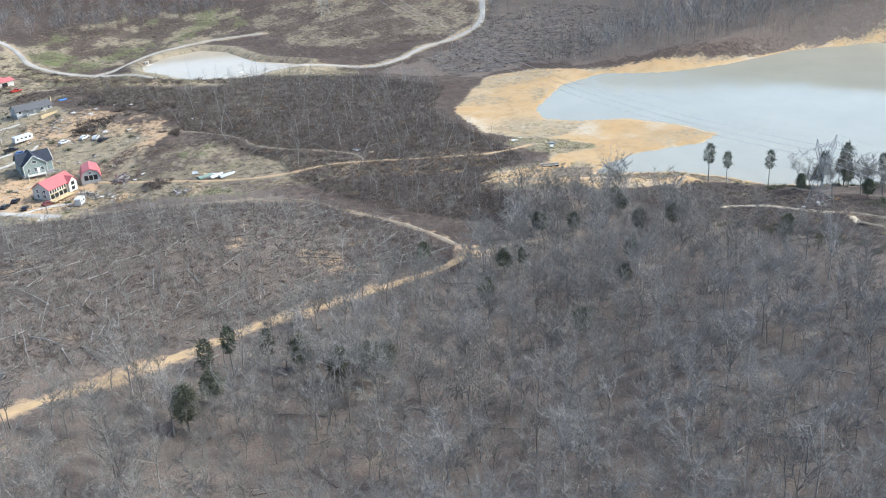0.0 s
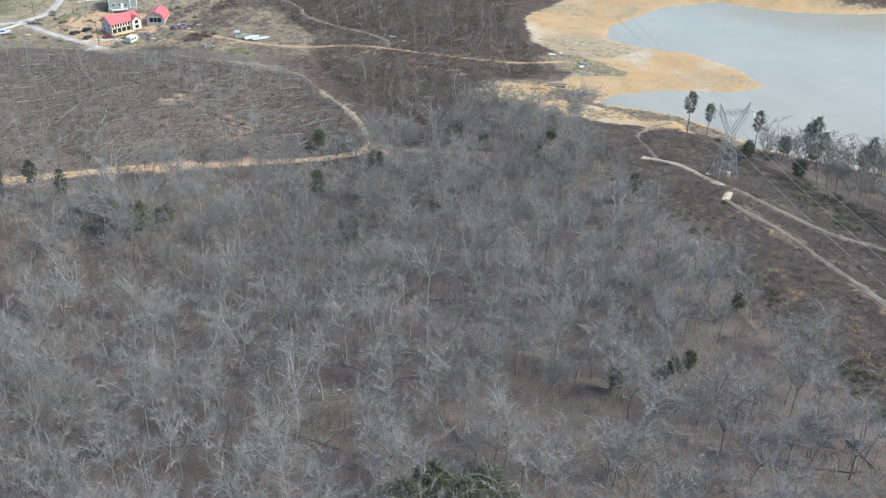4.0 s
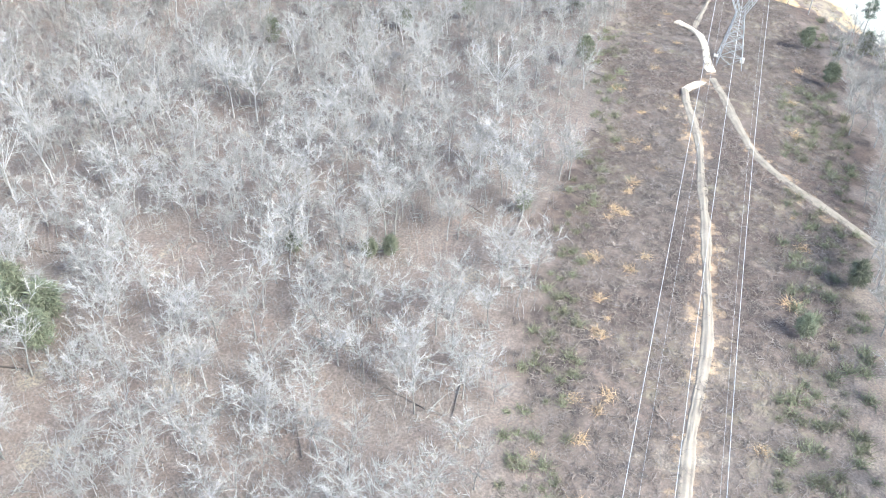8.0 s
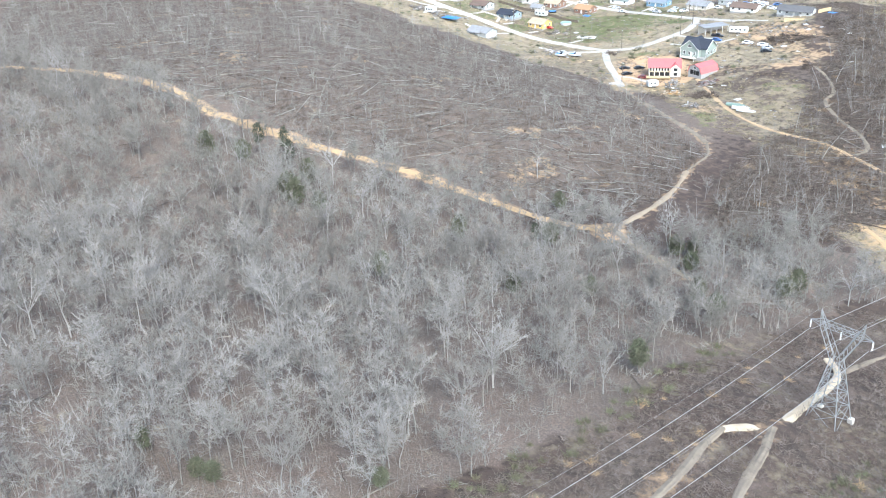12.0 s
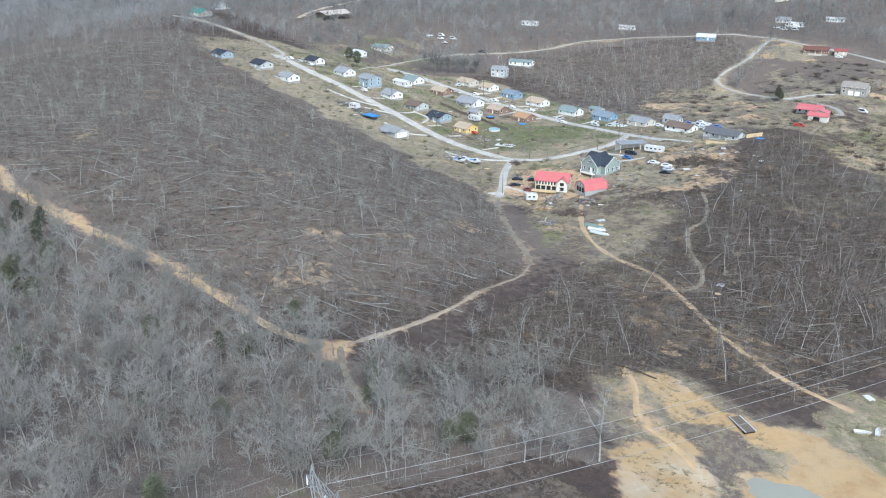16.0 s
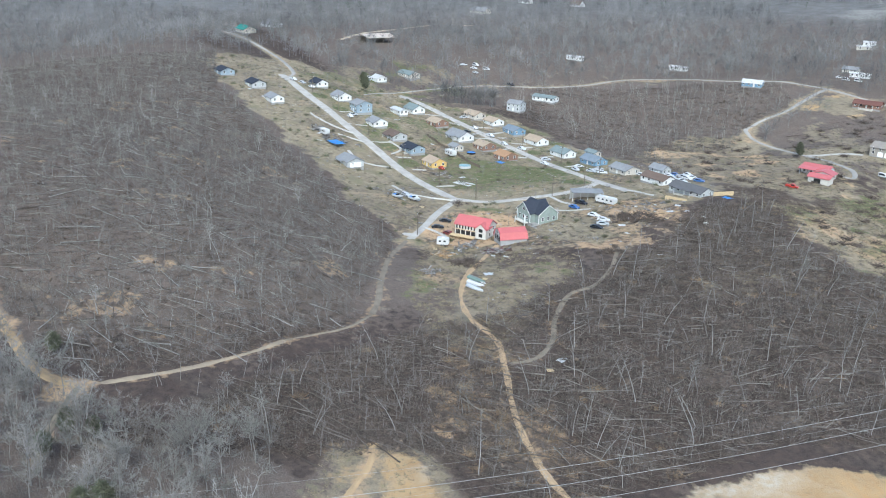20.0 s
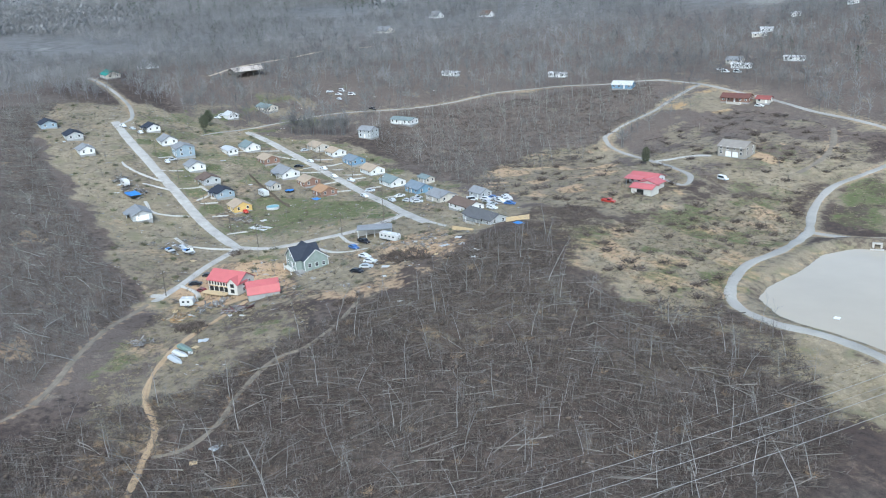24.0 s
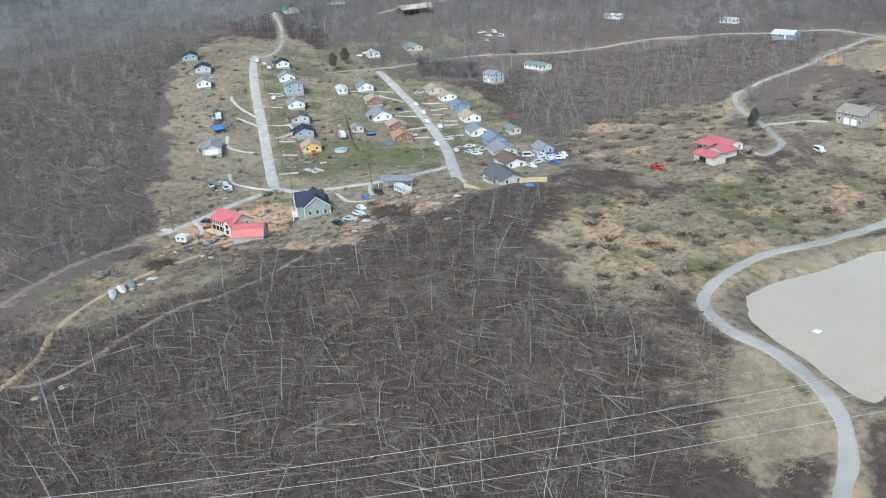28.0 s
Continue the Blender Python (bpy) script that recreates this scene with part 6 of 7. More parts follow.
def red_house():
    """The half-finished house: pale sheathing, red metal roof, long deck on posts."""
    x, y, yaw = -104, 401, 38
    lo, hi = low_ground(x, y, yaw, 13, 8)
    b = tagged(new("red_roofed_house"), "unfinished pale two-storey house with red metal roof", "house")
    b.matrix_basis = pose(x, y, hi, 0, 0, yaw)
    box("foundation", (-6.3, -3.9, lo - hi - 0.6, 6.3, 3.9, 0.5), BLOCK, b)
    gable_body(b, -6.5, 6.5, -4, 4, 0.3, 4.0, 2.4, PALE, RED_METAL, "x", 0.5)
    gable_body(b, 2.4, 6.52, -5.0, 0, 0.3, 3.8, 1.8, PALE, RED_METAL, "y", 0.4, name="bay_wall", roof_name="bay_roof")
    # The bays are flat near-black panels, shade painted on the solid wall.
    for i in range(4):
        box("stud_bay", (-6.1 + i * 2.1, -4.05, 0.55, -4.4 + i * 2.1, -3.96, 2.15), OPENING_SHADE, b, label="near-black panel painted as the shade of an open stud bay")
    for i in range(7):
        box("stud_bay", (-6.1 + i * 1.2, -4.05, 2.65, -5.5 + i * 1.2, -3.96, 3.95), OPENING_SHADE, b, label="near-black panel painted as the shade of an open stud bay")
    box("floor_beam", (-6.5, -4.1, 2.2, 2.35, -4.0, 2.5), PLANK, b)
    for z in (0.9, 2.8):
        box("stud_bay", (3.7, -5.05, z, 5.2, -4.96, z + 1.3), OPENING_SHADE, b)
        for wy in (-1.6, 1.6):
            window(b, (6.52, wy, z), 0)
            window(b, (-6.5, wy, z), 180)
    box("deck", (-7.6, -7.0, 0.3, 2.3, -4.02, 0.5), PLANK, b, label="pale new plank deck")
    for px in np.linspace(-7.4, 2.1, 6):
        box("deck_post", (px - 0.08, -6.95, lo - hi - 1.2, px + 0.08, -6.79, 0.3), PLANK, b)


def gambrel_barn():
    x, y, yaw = -89.5, 408, 82
    lo, hi = low_ground(x, y, yaw, 10, 7)
    b = tagged(new("barn"), "pale gambrel barn with a red metal roof and open front", "barn")
    b.matrix_basis = pose(x, y, hi, 0, 0, yaw)
    side = [(-3.5, 0), (3.5, 0), (3.5, 1.3), (2.6, 3.3), (0, 4.4), (-2.6, 3.3), (-3.5, 1.3)]
    prism("wall", [(a, z if z else lo - hi - 0.5) for a, z in side], -5, 5, rough_paint("grey_barn_metal", (0.33, 0.325, 0.32), (0.26, 0.255, 0.25), 1.2, 0.6), b)
    outer = [(-3.85, 0.95), (-2.8, 3.42), (0, 4.6), (2.8, 3.42), (3.85, 0.95), (3.7, 0.85), (2.66, 3.28), (0, 4.44), (-2.66, 3.28), (-3.7, 0.85)]
    prism("roof", outer, -5.35, 5.35, RED_METAL, b)
    # The open front is a near-black panel in place of a shaded inside.
    box("doorway", (-5.04, -2.4, 0.05, -4.96, 2.4, 1.9), OPENING_SHADE, b, label="near-black panel painted as the shade inside the open barn front")
    window(b, (-5.0, 0.0, 2.6), 180, 1.3, 0.7)
    rods("door_post", [((-5.06, s, 0), (-5.06, s, 1.9)) for s in (-0.8, 0.8)], 0.06, TRIM, b)


def hill_house():
    x, y, yaw = -127, 637, 20
    b = home(x, y, yaw, 13, 10, siding("taupe", (0.30, 0.272, 0.238)), shingles("pale_brown", (0.27, 0.24, 0.21)), "two-storey taupe house with white garage doors", storeys=2, h=2.0, rise=2.2, porch=False)
    for s in (-2.6, 0.8):
        box("garage_door", (s, -5.1, 0.05, s + 2.6, -4.97, 2.4), TRIM, b, label="white garage door")


def red_hill_house():
    x, y, yaw = -112, 577, 25
    b = home(x, y, yaw, 12, 8, WHITE, RED_METAL, "pale house under a bright red metal roof", storeys=1, h=2.4, rise=1.5)
    gable_body(b, 1.5, 9.5, -9.0, -3.0, 0.1, 2.3, 1.2, PALE, RED_METAL, "y", 0.6, name="wing_wall", roof_name="wing_roof")
    for px in (-5.5, -2.0, 1.2):
        box("porch_post", (px - 0.12, -7.4, -1.0, px + 0.12, -7.16, 3.0), BLOCK, b)
    prism("porch_roof", [(-7.8, 2.9), (-4.0, 3.7), (-4.0, 3.85), (-7.8, 3.05)], -6.3, 1.5, RED_METAL, b)
    s = tagged(new("red_roofed_shed"), "low shed with a bright red metal roof", "shed")
    s.matrix_basis = pose(-101, 568, low_ground(-101, 568, 25, 9, 6)[1], 0, 0, 25)
    gable_body(s, -4.5, 4.5, -3, 3, -0.8, 3.0, 1.0, PALE, RED_METAL, "x", 0.6)
    # Near-black panel painted as the shade within the shed's opening.
    box("doorway", (-2.0, -3.05, -0.7, 1.0, -2.97, 1.6), OPENING_SHADE, s)


def timber_barn():
    x, y, yaw = -471, 500, 98
    lo, hi = low_ground(x, y, yaw, 22, 14)
    b = tagged(new("open_barn"), "broad open barn with a pale rusty metal roof", "barn")
    b.matrix_basis = pose(x, y, hi, 0, 0, yaw)
    prism("roof", [(-8, 3.4), (0, 5.6), (8, 3.4), (8, 3.6), (0, 5.85), (-8, 3.6)], -11.5, 11.5, rough_paint("pale_tin", (0.50, 0.44, 0.38), (0.40, 0.31, 0.25), 2.5, 0.6), b)
    box("back_wall", (-11, 6.6, lo - hi - 0.5, 11, 6.8, 3.6), POLE_WOOD, b)
    for px in np.linspace(-10.8, 10.8, 6):
        box("post", (px - 0.15, -7.2, lo - hi - 0.5, px + 0.15, -6.9, 3.5), POLE_WOOD, b)


for build in (gabled_grey_house, red_house, gambrel_barn, hill_house, red_hill_house, timber_barn):
    build()


def far_building(x, y, w, d, wall, label):
    b = tagged(new("far_building"), label, "building", "buildings in the far valley")
    b.matrix_basis = pose(x, y, land_at(x, y), 0, 0, (x * 7 + y * 3) % 180)
    w, d = 0.62 * w, 0.55 * d
    gable_body(b, -w / 2, w / 2, -d / 2, d / 2, -1.4, 3.4, d * 0.2, wall, R_GREY if int(x) % 2 else WHITE_METAL, "x", 0.3)
    n = max(2, int(w / 4))
    for i in range(n):
        for side, turn in ((-d / 2, -90), (d / 2, 90)):
            window(b, (-w / 2 + (i + 0.5) * w / n, side, 0.5), turn, 1.0, 1.1)

for fx, fy, fw, fd, pale in ((-1057, 441, 46, 16, 1), (-1090, 430, 20, 12, 1), (-2317, 444, 70, 30, 1), (-2188, 583, 40, 20, 1), (-1737, 679, 24, 14, 1), (-1700, 700, 14, 10, 0), (-1136, 697, 16, 10, 1), (-1116, 798, 18, 10, 1), (-1123, 833, 14, 10, 0),
                             (-1080, 893, 22, 10, 1), (-945, 974, 26, 12, 1), (-678, 928, 26, 10, 0), (-328, 838, 14, 8, 1), (-322, 826, 16, 7, 0), (-330, 921, 12, 8, 1), (-342, 878, 10, 8, 1), (-233, 877, 12, 8, 1), (-1400, 560, 18, 10, 1), (-1900, 820, 40, 18, 1),
                             (-1500, 900, 22, 12, 1), (-1250, 1050, 18, 10, 0)):
    far_building(fx, fy, fw, fd, WHITE if pale else CREAM, "white building far off in the hazy valley" if pale else "pale building far off among bare trees")


# ---- power line ----
def lattice_tower(x, y, top, label):
    """A steel lattice tower with a narrow waist, two raised arms and a level crossarm."""
    z = land_at(x, y)
    b = tagged(new("transmission_tower"), label, "power pylon", "pylons of the power line")
    b.matrix_basis = pose(x, y, z - 0.3, 0, 0, 0)
    h = top - z
    waist, arm = 0.60 * h, 0.86 * h

    def at(u, sx, sy):
        wide = 2.9 * (1 - u) + 0.85 * u
        return (sx * wide, sy * wide, u * waist)

    for sx in (-1, 1):
        for sy in (-1, 1):
            rods("leg", [(at(0, sx, sy), at(1, sx, sy))], 0.10, STEEL, b)
            box("footing", (sx * 2.9 - 0.45, sy * 2.9 - 0.45, -1.2, sx * 2.9 + 0.45, sy * 2.9 + 0.45, 0.5), CONCRETE, b)
    levels = [0, 0.26, 0.48, 0.66, 0.82, 1.0]
    for i, (u, v) in enumerate(zip(levels[:-1], levels[1:])):
        segs = []
        for (p, q) in (((-1, -1), (1, -1)), ((1, -1), (1, 1)), ((1, 1), (-1, 1)), ((-1, 1), (-1, -1))):
            segs += [(at(u, *p), at(v, *q)), (at(u, *q), at(v, *p)), (at(v, *p), at(v, *q))]
        for seg in segs:
            rods("brace", [seg], 0.045, STEEL, b)
    for sx in (-1, 1):
        segs, web = [], []
        for sy in (-0.85, 0.85):
            segs += [((sx * 0.85, sy, waist), (sx * 3.6, sy * 0.6, arm)), ((sx * 0.2, sy, waist + 0.6), (sx * 2.5, sy * 0.6, arm))]
            segs += [((sx * 3.6, sy * 0.6, arm), (sx * 3.9, 0, h)), ((sx * 2.5, sy * 0.6, arm), (sx * 3.9, 0, h))]
        for k in range(5):
            u, v = k / 5, (k + 1) / 5
            o = (sx * (0.85 + 2.75 * u), 0.85 - 0.34 * u, waist + (arm - waist) * u)
            i = (sx * (0.2 + 2.3 * v), 0.85 - 0.34 * v, waist + 0.6 + (arm - waist - 0.6) * v)
            web += [(o, i), ((o[0], -o[1], o[2]), (i[0], -i[1], i[2])), (o, (o[0], -o[1], o[2]))]
        for seg in segs:
            rods("raised_arm_bar", [seg], 0.075, STEEL, b)
        for seg in web:
            rods("arm_web_bar", [seg], 0.04, STEEL, b)
    segs = []
    for sy in (-0.5, 0.5):
        segs += [((-3.6, sy, arm), (3.6, sy, arm)), ((-3.6, sy, arm + 1.0), (3.6, sy, arm + 1.0))]
        for k in range(10):
            a, c = -3.6 + 0.72 * k, -3.6 + 0.72 * (k + 1)
            segs.append(((a, sy, arm + (k % 2)), (c, sy, arm + ((k + 1) % 2))))
        for sx in (-1, 1):
            segs += [((sx * 3.6, sy, arm), (sx * 5.6, 0, arm + 0.35)), ((sx * 3.6, sy, arm + 1.0), (sx * 5.6, 0, arm + 0.35))]
    for seg in segs:
        rods("crossarm_bar", [seg], 0.06, STEEL, b)
    for k in (-1, 0, 1):
        zt = arm + (0.35 if k else 0.0)
        v, f = tube([(k * 5.5, 0, zt - 0.075 * i) for i in range(22)], [0.15 if i % 2 else 0.06 for i in range(22)], 8)
        mesh_object("insulator", v, f, TRIM, b)
    return arm + z - 0.3 - 1.6, h + z - 0.3


def wire(name, pts, label):
    v, f = tube(pts, [0.04 if name == "conductor" else 0.012] * len(pts), 5)
    tagged(mesh_object(name, v, f, WIRE), label, "wire", "wires of the power line")


def power_line():
    tx, ty = 74.2, 205.0
    hang, peak = lattice_tower(tx, ty, 24.0, "grey steel lattice power pylon in a cut corridor")
    ys = np.linspace(ty, 640, 60)
    u = ys - ty
    nx, nz = tx + 0.076 * u, hang - 0.122 * u + 0.000393 * u * u
    lattice_tower(float(nx[-1]), 640.0, max(float(nz[-1]) + 5.5, land_at(nx[-1], 640) + 20), "grey steel lattice power pylon beyond the pond")
    sy = np.linspace(0, ty, 50)
    w = sy - ty
    sx, sz = tx - 0.3 + 0.0245 * w, hang + 0.0325 * w + 0.000695 * w * w
    lattice_tower(float(sx[0]), 0.0, float(sz[0]) + 5, "grey steel lattice power pylon in the corridor")
    for k in (-1, 0, 1):
        wire("conductor", np.stack([sx + k * 5.3, sy, sz], 1), "bright aluminium conductor slung between pylons")
        wire("conductor", np.stack([nx + k * 5.25, ys, nz], 1), "bright aluminium conductor slung between pylons")
    for k in (-1, 1):
        wire("shield_wire", np.stack([sx + k * 3.9, sy, sz + (peak - hang)], 1), "thin steel shield wire")
        wire("shield_wire", np.stack([nx + k * 3.9, ys, nz + (peak - hang)], 1), "thin steel shield wire")


power_line()


def utility_pole(x, y, yaw):
    b = tagged(new("utility_pole"), "dark wooden utility pole with a crossarm by the street", "utility pole", "utility poles of the town")
    b.matrix_basis = pose(x, y, land_at(x, y), 0, 0, yaw)
    v, f = tube([(0, 0, -0.5), (0, 0, 5), (0.02, 0, 9.5)], [0.17, 0.14, 0.10], 7)
    mesh_object("pole", v, f, POLE_WOOD, b)
    box("crossarm", (-1.2, -0.06, 8.7, 1.2, 0.06, 8.84), POLE_WOOD, b)
    for k in (-1.05, -0.5, 0.5, 1.05):
        box("insulator", (k - 0.05, -0.05, 8.84, k + 0.05, 0.05, 9.05), TRIM, b)


for px, py, yaw in ((-310, 402, 96), (-275, 405, 96), (-240, 409, 96), (-205, 413, 96), (-170, 416, 96), (-142, 420, 130), (-300, 476, 100), (-262, 484, 100), (-225, 488, 100), (-188, 489, 95), (-152, 487, 95), (-131, 450, 5),
                    (-138, 470, 5), (-345, 500, 10), (-340, 545, 10), (-330, 580, 10), (-110, 380, 140)):
    utility_pole(px, py, yaw)


# ---- vehicles ----
CAR_PAINT = {k: rough_paint("car_paint_" + k, c, tuple(0.9 * v for v in c), 2.0, 0.3) for k, c in
             dict(white=(0.56, 0.56, 0.555), black=(0.02, 0.02, 0.025), silver=(0.40, 0.41, 0.42), red=(0.35, 0.04, 0.03), blue=(0.06, 0.12, 0.28), maroon=(0.16, 0.04, 0.04)).items()}


def wheel(parent, x, y, r=0.33):
    v, f = tube([(x, y - 0.1, r), (x, y + 0.1, r)], [r, r], 12)
    n = len(v)
    caps = [(0, i, i + 1) for i in range(1, 11)] + [(12, 12 + i, 13 + i) for i in range(1, 11)]
    w = mesh_object("wheel", v, np.vstack([f, caps]), RUBBER, parent)
    v, f = tube([(x, y - 0.115, r), (x, y + 0.115, r)], [r * 0.55, r * 0.55], 10)
    caps = [(0, i, i + 1) for i in range(1, 9)] + [(10, 10 + i, 11 + i) for i in range(1, 9)]
    mesh_object("rim", v, np.vstack([f, caps]), STEEL, w)


def vehicle(kind, x, y, yaw, colour, label):
    b = tagged(new(kind), label, kind.replace("_", " "), "parked vehicles")
    b.matrix_basis = pose(x, y, land_at(x, y) + (0.3 if any(line_distance(r[1], np.array([x]), np.array([y]))[0] < r[2] for r in ROADS) else 0.02), 0, 0, yaw)
    paint = CAR_PAINT[colour]
    long = 5.4 if kind == "pickup_truck" else 4.6
    h = long / 2
    body = [(-h, 0.35), (h, 0.35), (h, 0.8), (h - 0.25, 0.95), (-h + 0.1, 1.0), (-h, 0.85)]
    prism("body", body, -0.9, 0.9, paint, b, "y")
    if kind == "pickup_truck":
        cab = [(-0.5, 0.96), (1.5, 0.94), (0.9, 1.72), (-0.4, 1.74)]
        box("bed_side", (-h + 0.05, 0.78, 0.95, -0.55, 0.88, 1.25), paint, b)
        box("bed_side", (-h + 0.05, -0.88, 0.95, -0.55, -0.78, 1.25), paint, b)
        box("tailgate", (-h, -0.88, 0.9, -h + 0.1, 0.88, 1.25), paint, b)
    elif kind == "van":
        cab = [(-h + 0.05, 0.98), (h - 0.7, 0.94), (h - 1.5, 2.0), (-h + 0.1, 2.05)]
    else:
        cab = [(-h + 0.5, 0.98), (1.2, 0.95), (0.45, 1.46), (-1.3, 1.48)]
    prism("cabin", cab, -0.8, 0.8, paint, b, "y")
    cx = sum(p[0] for p in cab) / 4
    glass = [(cx + (a - cx) * 0.86, 1.04 + (z - 0.96) * 0.78) for a, z in cab]
    prism("window_band", glass, -0.815, 0.815, GLASS, b, "y", "dark tinted windows")
    for wx in (-h + 0.85, h - 0.85):
        for wy in (-0.82, 0.82):
            wheel(b, wx, wy)
    for s in (-0.6, 0.6):
        box("headlight", (h - 0.06, s - 0.16, 0.62, h + 0.02, s + 0.16, 0.78), TRIM, b)


CARS = [
    ("car", -232, 481, 8, "white"), ("pickup_truck", -222, 486, 188, "white"), ("car", -246, 462, 100, "black"), ("car", -172, 487, 185, "silver"), ("car", -190, 481, 8, "white"), ("car", -180, 494, 95, "white"),
    ("pickup_truck", -168, 497, 95, "silver"), ("car", -160, 494, 60, "white"), ("car", -148, 507, 20, "white"), ("van", -144, 512, 80, "white"), ("car", -140, 520, 30, "blue"), ("car", -134, 514, 10, "silver"),
    ("car", -130, 521, 70, "white"), ("car", -126, 512, 100, "silver"), ("car", -120, 517, 40, "blue"), ("car", -136, 524, 10, "white"), ("car", -118, 508, 20, "white"), ("pickup_truck", -112, 452, 20, "black"),
    ("car", -109, 447, 15, "blue"), ("car", -108, 392, 30, "maroon"), ("car", -122, 397, 55, "black"), ("car", -118, 402, 60, "black"), ("pickup_truck", -150, 396, 10, "white"), ("car", -155, 394, 15, "silver"),
    ("car", -84, 444, 40, "white"), ("car", -80, 441, 60, "silver"), ("car", -78, 437, 35, "black"), ("van", -104, 610, 10, "white"), ("car", -272, 412, 90, "silver"), ("car", -268, 409, 4, "white"),
    ("car", -322, 405, 10, "white"), ("car", -330, 402, 20, "silver"), ("pickup_truck", -334, 398, 14, "white"), ("car", -370, 456, 30, "white"), ("car", -376, 460, 60, "white"), ("car", -383, 537, 30, "white"),
    ("van", -388, 541, 20, "white"), ("van", -378, 544, 50, "white"), ("car", -374, 534, 10, "silver"), ("car", -392, 534, 80, "white"), ("van", -250, 735, 20, "white"), ("car", -258, 738, 60, "white"),
    ("van", -243, 738, 30, "white"), ("car", -254, 470, 60, "black"), ("pickup_truck", -248, 481, 10, "white"), ("car", -263, 479, 8, "white"), ("car", -199, 487, 70, "silver"), ("car", -166, 492, 30, "silver"),
    ("car", -92, 445, 25, "white"), ("car", -195, 428, 10, "red"), ("car", -116, 391, 70, "black"), ("car", -141, 517, 40, "white"), ("pickup_truck", -134, 519, 20, "silver"), ("car", -128, 517, 15, "white"), ("car", -209, 472, 100, "white"), ("car", -285, 483, 95, "silver"), ("car", -180, 698, 20, "white"), ("pickup_truck", -345, 545, 15, "black"), ("car", -110, 740, 20, "white"), ("pickup_truck", -97, 548, 30, "red"),
]
for kind, vx, vy, yaw, colour in CARS:
    vehicle(kind, vx, vy, yaw, colour, f"{colour} {kind.replace('_', ' ')} parked by the houses")


def camper(x, y, yaw, long, label):
    b = tagged(new("camper"), label, "camper", "campers")
    b.matrix_basis = pose(x, y, land_at(x, y) + 0.05, 0, 0, yaw)
    h = long / 2
    prism("body", [(-h, 0.6), (h - 0.5, 0.6), (h, 1.2), (h - 0.1, 2.5), (h - 0.5, 2.95), (-h + 0.2, 2.95), (-h, 2.7)], -1.2, 1.2, WHITE_METAL, b, "y")
    for k in np.linspace(-h + 1.2, h - 1.6, max(2, int(long / 2))):
        box("window", (k - 0.4, -1.225, 1.6, k + 0.4, 1.225, 2.2), GLASS, b)
    box("stripe", (-h + 0.1, -1.215, 1.1, h - 0.3, 1.215, 1.22), CAR_PAINT["silver"], b)
    box("roof_vent", (-0.4, -0.4, 2.93, 0.4, 0.4, 3.15), TRIM, b)
    for wx in (-0.5, 0.4):
        for wy in (-1.1, 1.1):
            wheel(b, wx, wy, 0.36)
    box("hitch", (h - 0.5, -0.08, 0.5, h + 1.0, 0.08, 0.62), STEEL, b)


camper(-106, 460, 25, 8.5, "long white camper parked on bare orange dirt")
camper(-98, 385, 60, 4.5, "small white camper beside a pile of orange earth")
camper(-212, 441, 8, 7.0, "white camper standing on a back lawn")
camper(-236, 385, 10, 6.0, "white camper beside wrecked sheds")


# ---- small things ----
def bent_sheet(name, x, y, yaw, w, d, material, label, category, thick=0.05, lift=0.12):
    """A warped sheet or panel lying on the ground."""
    bm = bmesh.new()
    n = 5
    rows = [[bm.verts.new((w * (i / n - 0.5), d * (j / n - 0.5), lift + 0.12 * math.sin(2.3 * i + x) * math.sin(1.7 * j + y))) for j in range(n + 1)] for i in range(n + 1)]
    faces = [bm.faces.new((rows[i][j], rows[i + 1][j], rows[i + 1][j + 1], rows[i][j + 1])) for i in range(n) for j in range(n)]
    grown_faces = bmesh.ops.extrude_face_region(bm, geom=faces)
    for v in (g for g in grown_faces["geom"] if isinstance(g, bmesh.types.BMVert)):
        v.co.z += thick
    ob = bm_mesh(name, bm, material)
    lo, hi = low_ground(x, y, yaw, w, d)
    ob.matrix_basis = pose(x, y, (lo + hi) / 2, 0, 0, yaw)
    return tagged(ob, label, category, "storm debris")


bent_sheet("white_sheeting", -170, 428, 30, 9, 5, WHITE_METAL, "crumpled white sheeting lying on brown grass", "debris")
bent_sheet("blue_tarp", -222, 386, 10, 9, 5, TARP, "bright blue tarp over a wrecked roof", "tarp", 0.06, 1.6)
bent_sheet("blue_tarp", -198, 461, 10, 4, 3, TARP, "small bright blue tarp on a lawn", "tarp")
bent_sheet("blue_tarp", -82, 500, 10, 4, 2.5, TARP, "blue tarp behind the ranch house", "tarp")
bent_sheet("concrete_pad", -112, 377, 50, 6, 3, CONCRETE, "pale concrete pad across the lane", "pad", 0.1, 0.05)
